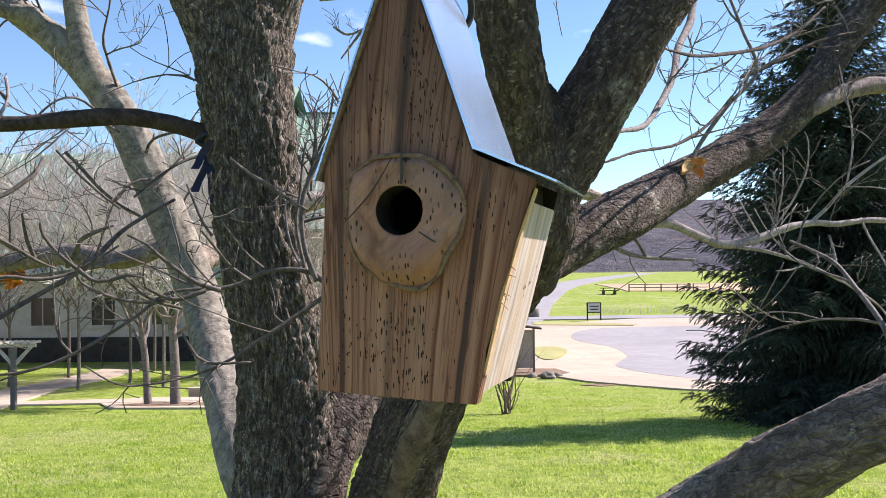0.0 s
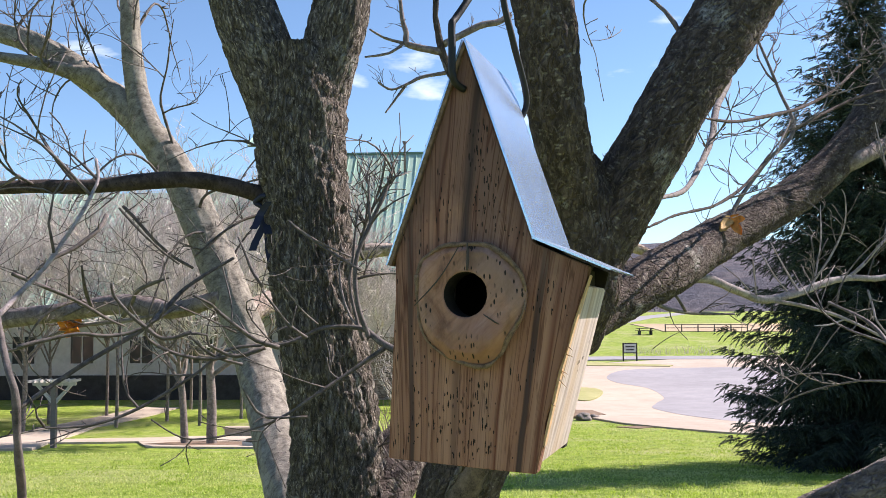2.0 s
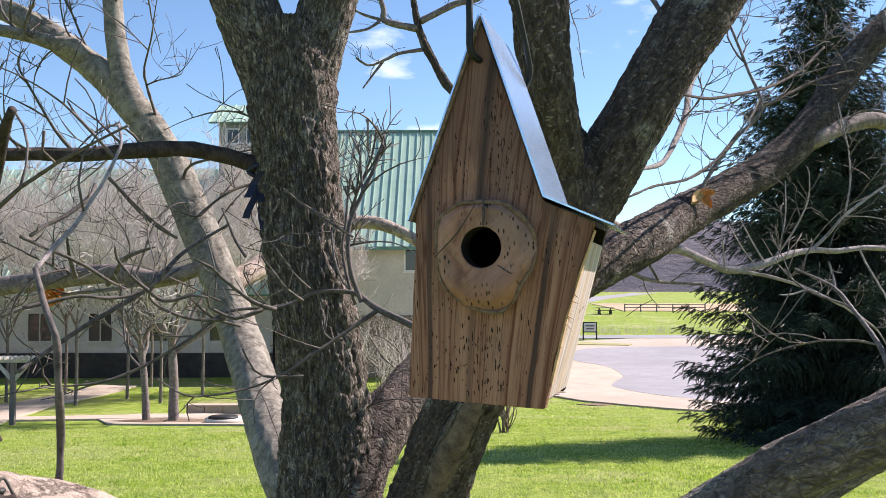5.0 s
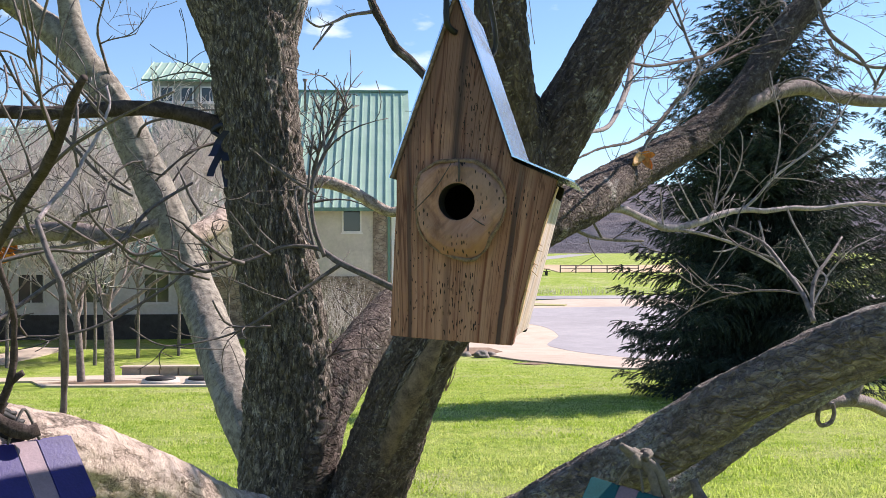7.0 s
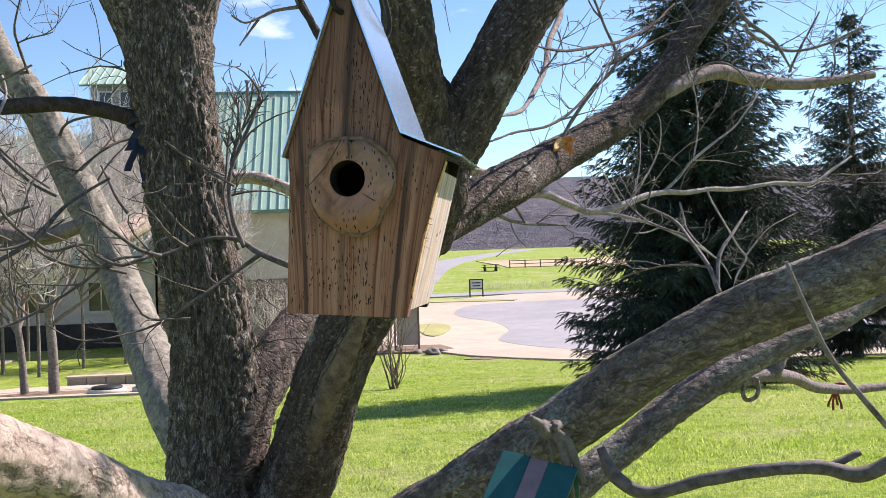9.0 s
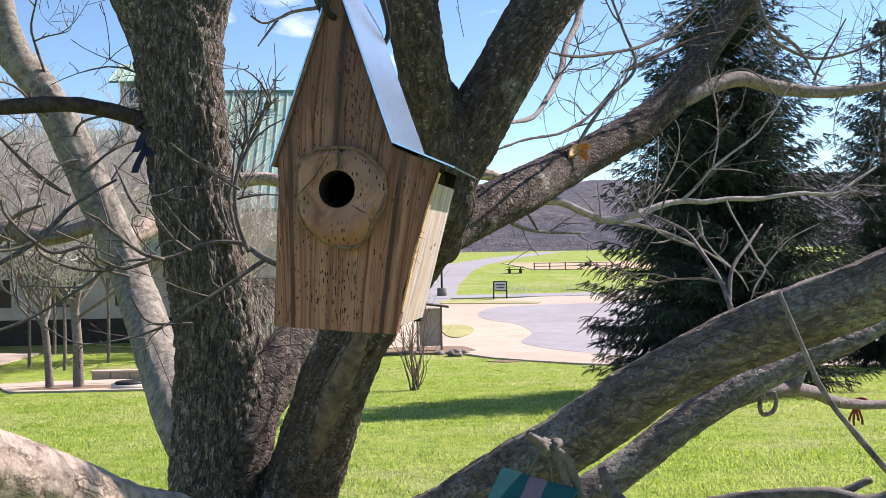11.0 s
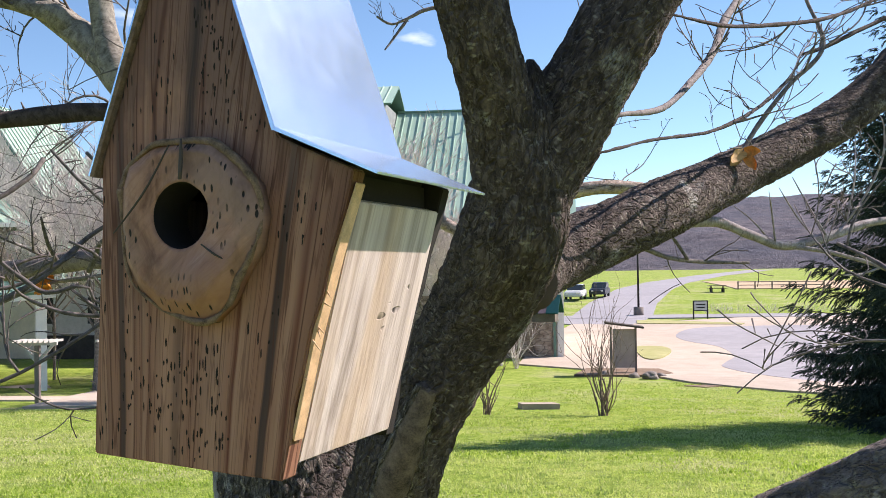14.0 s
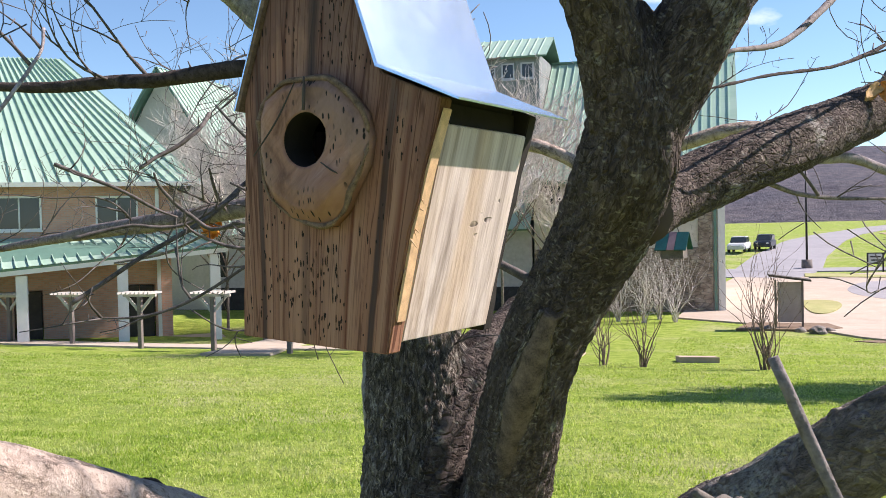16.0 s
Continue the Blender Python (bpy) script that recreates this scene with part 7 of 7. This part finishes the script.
for k, (x, y, r) in enumerate(((3.72, 40.2, 0.34), (3.1, 40.9, 0.22), (1.9, 41.4, 0.25), (4.2, 40.9, 0.2))):
    bm = bmesh.new()
    bmesh.ops.create_icosphere(bm, subdivisions=3, radius=r)
    for v in bm.verts:
        v.co *= 1 + 0.35 * noise.noise(v.co * 4 + Vector((k * 7, 0, 0)))
        v.co.z *= 0.65
    me = bpy.data.meshes.new("rock")
    bm.to_mesh(me)
    bm.free()
    me.materials.append(ROCK)
    ob = tagged(new("rock", me), "brown field stone beside the notice board", "rock", "rocks")
    ob.location = gz(x, y, r * 0.3)
lz = ground_z(6.4, 80.6)
lamp = thing("street_lamp", "dark street lamp on a concrete foot by the road", "street lamp", (6.4, 80.6, lz))
part("foot", Buf().tube([(6.4, 80.6, lz - 0.2), (6.4, 80.6, lz + 0.75)], [0.42, 0.40], 16, None), GREYWOOD, lamp, "grey concrete foot")
part("pole", Buf().tube([(6.4, 80.6, lz + 0.75), (6.4, 80.6, lz + 8.2)], [0.09, 0.06], 12, None), BLACK, lamp)
part("arm", Buf().tube([(6.4, 80.6, lz + 8.1), (7.5, 80.6, lz + 8.3)], [0.05, 0.05], 8, None), BLACK, lamp)
part("head", Buf().box((7.2, 80.45, lz + 8.22), (8.0, 80.75, lz + 8.38)), BLACK, lamp, "", 0.02)
sz = ground_z(10.9, 77)
sign = thing("road_sign", "pale board sign in a dark frame on two posts", "sign", (10.9, 77, sz))
for x in (10.32, 11.38):
    part("post", Buf().box((x - 0.05, 76.95, sz - 0.2), (x + 0.05, 77.05, sz + 1.45)), BLACK, sign)
part("frame", Buf().box((10.3, 76.94, sz + 0.62), (11.4, 77.06, sz + 1.45)), BLACK, sign)
part("face", Buf().box((10.38, 76.91, sz + 0.70), (11.32, 76.935, sz + 1.37)), SIGNFACE, sign, "pale sign face")
for k, w in enumerate((0.72, 0.62)):
    part("text_bar", Buf().box((10.85 - w / 2, 76.895, sz + 1.10 - 0.24 * k), (10.85 + w / 2, 76.908, sz + 1.19 - 0.24 * k)), BLACK, sign)


def car(at, yaw, paint, label):
    """A small car: lower body, cabin with glass, four wheels."""
    c = thing("car", label, "car", at, "parked cars")
    c.rotation_euler = (0, 0, yaw)

    def sub(name, buf, mt, lab="", bevel=0.0):
        ob = new(name, buf.mesh(name, mt, bevel))
        ob.parent = c
        return tagged(ob, lab)
    body = [(-2.1, -0.85, 0.3), (2.1, -0.85, 0.3), (2.15, -0.85, 0.62), (1.9, -0.85, 0.85), (0.9, -0.85, 0.95), (-1.9, -0.85, 1.0), (-2.15, -0.85, 0.7)]
    sub("body", Buf().prism(body, (0, 1.7, 0)), paint, "", 0.08)
    cab = [(-1.8, -0.76, 0.98), (0.95, -0.76, 0.94), (0.35, -0.70, 1.48), (-1.4, -0.70, 1.5)]
    sub("cabin", Buf().prism(cab, (0, 1.5, 0)), GLASS, "dark glass", 0.05)
    sub("roof", Buf().prism([(-1.4, -0.7, 1.49), (0.35, -0.7, 1.47), (0.3, -0.7, 1.54), (-1.35, -0.7, 1.56)], (0, 1.4, 0)), paint, "", 0.02)
    for x in (-1.35, 1.35):
        for y in (-0.86, 0.66):
            sub("wheel", Buf().tube([(x, y, 0.32), (x, y + 0.2, 0.32)], [0.32, 0.32], 20, None), BLACK)
    for y in (-0.6, 0.42):
        sub("headlight", Buf().box((2.1, y, 0.62), (2.16, y + 0.22, 0.76)), WHITE)


car(gz(4.2, 104.5, 0.08), radians(-100), CAR, "dark car standing on the far road")
car(gz(1.6, 101, 0.08), radians(-100), SIGNFACE, "pale car parked by the far road")
tz = ground_z(17.5, 111.5)
table = thing("picnic_table", "dark picnic table on the far field", "picnic table", (17.5, 111.5, tz))
part("tabletop", Buf().box((16.5, 111.1, tz + 0.70), (18.5, 111.9, tz + 0.76)), DARK, table)
for y in (110.6, 112.15):
    part("bench", Buf().box((16.5, y, tz + 0.42), (18.5, y + 0.26, tz + 0.47)), DARK, table)
for x in (16.8, 18.1):
    part("leg", Buf().box((x, 110.7, tz - 0.05), (x + 0.1, 112.3, tz + 0.42)), DARK, table)
    part("leg", Buf().box((x, 111.3, tz), (x + 0.1, 111.7, tz + 0.70)), DARK, table)
fence = thing("fence", "brown post-and-rail fence round the ball field", "fence", gz(22, 116))
for k in range(6):
    x, y = 20.6 + 1.9 * k, 116.0 - 0.1 * k
    z = ground_z(x, y)
    part("post", Buf().box((x - 0.07, y - 0.07, z - 0.2), (x + 0.06, y + 0.06, z + 0.95)), GREYWOOD, fence)
    if k < 5:
        for hgt in (0.5, 0.88):
            part("rail", Buf().box((x + 0.07, y - 0.05, z + hgt - 0.04), (x + 1.83, y + 0.01, z + hgt + 0.04)), GREYWOOD, fence)
b = Buf()
rg = random.Random(4)
for k in range(260):
    x, y = rg.uniform(12, 26), rg.uniform(83, 86)
    sprout(b, gz(x, y, 0.0), (rg.uniform(-0.3, 0.3), rg.uniform(-0.3, 0.3), 1), rg.uniform(0.3, 0.8), 0.012, 1, 0, 0.2, 3, rg, 3)
solo("weeds", b, FARTWIG, "dry brown weeds along the field edge", "weeds", kind="stuff", at=(0, 0, 0))

# ---- distance ----
def ridge(y0, x0, x1, base, heights, name, label, rise):
    """A wooded hill: a rough slope from its foot to its crest."""
    b = Buf()
    n, m = 160, 14
    for j in range(m + 1):
        t = j / m
        for i in range(n + 1):
            s = i / n
            h = float(np.interp(s, np.linspace(0, 1, len(heights)), heights))
            x, y = x0 + (x1 - x0) * s, y0 + rise * t
            z = base + h * math.sin(t * math.pi / 2) + 9 * noise.noise(Vector((x * 0.006, y * 0.006, 3))) * t + 3.0 * noise.noise(Vector((x * 0.06, y * 0.06, 0))) * t
            b.v.append((x, y, z))
    b.f = [(j * (n + 1) + i, j * (n + 1) + i + 1, (j + 1) * (n + 1) + i + 1, (j + 1) * (n + 1) + i) for j in range(m) for i in range(n)]
    return solo(name, b, HILL, label, "hill", kind="structure")


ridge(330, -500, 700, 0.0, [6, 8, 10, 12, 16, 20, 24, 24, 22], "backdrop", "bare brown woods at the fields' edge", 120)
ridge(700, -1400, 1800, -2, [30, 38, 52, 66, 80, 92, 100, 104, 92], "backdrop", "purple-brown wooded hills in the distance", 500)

# ---- grass blades on the lawn ----
b = Buf()
rg = random.Random(9)
for k in range(300000):
    y = 4.2 + 34 * rg.random() ** 1.8
    x = rg.uniform(-0.85 * y - 1.5, 0.62 * y + 0.8)
    if y > 24 and x < -1.5 or y > 24.2 and -1.3 < x < 0.45 and y < 25.9:
        continue
    z = ground_z(x, y) + 0.03 * noise.noise(Vector((x * 0.3, y * 0.3, 0)))
    h = rg.uniform(0.016, 0.040) * (1.25 if noise.noise(Vector((x * 1.5, y * 1.5, 2))) > 0.1 else 0.8)
    a = rg.uniform(0, 6.28)
    w = 0.0042 + 0.0007 * y
    dx, dy = math.cos(a) * w, math.sin(a) * w
    lx, ly = rg.gauss(0, 0.6) * h, rg.gauss(0, 0.6) * h
    i = len(b.v)
    b.v += [(x - dx, y - dy, z - 0.01), (x + dx, y + dy, z - 0.01), (x + lx, y + ly, z + h)]
    b.f.append((i, i + 1, i + 2))
b.smooth = False
solo("grass", b, BLADES, "short bright green grass blades", "grass", kind="stuff")
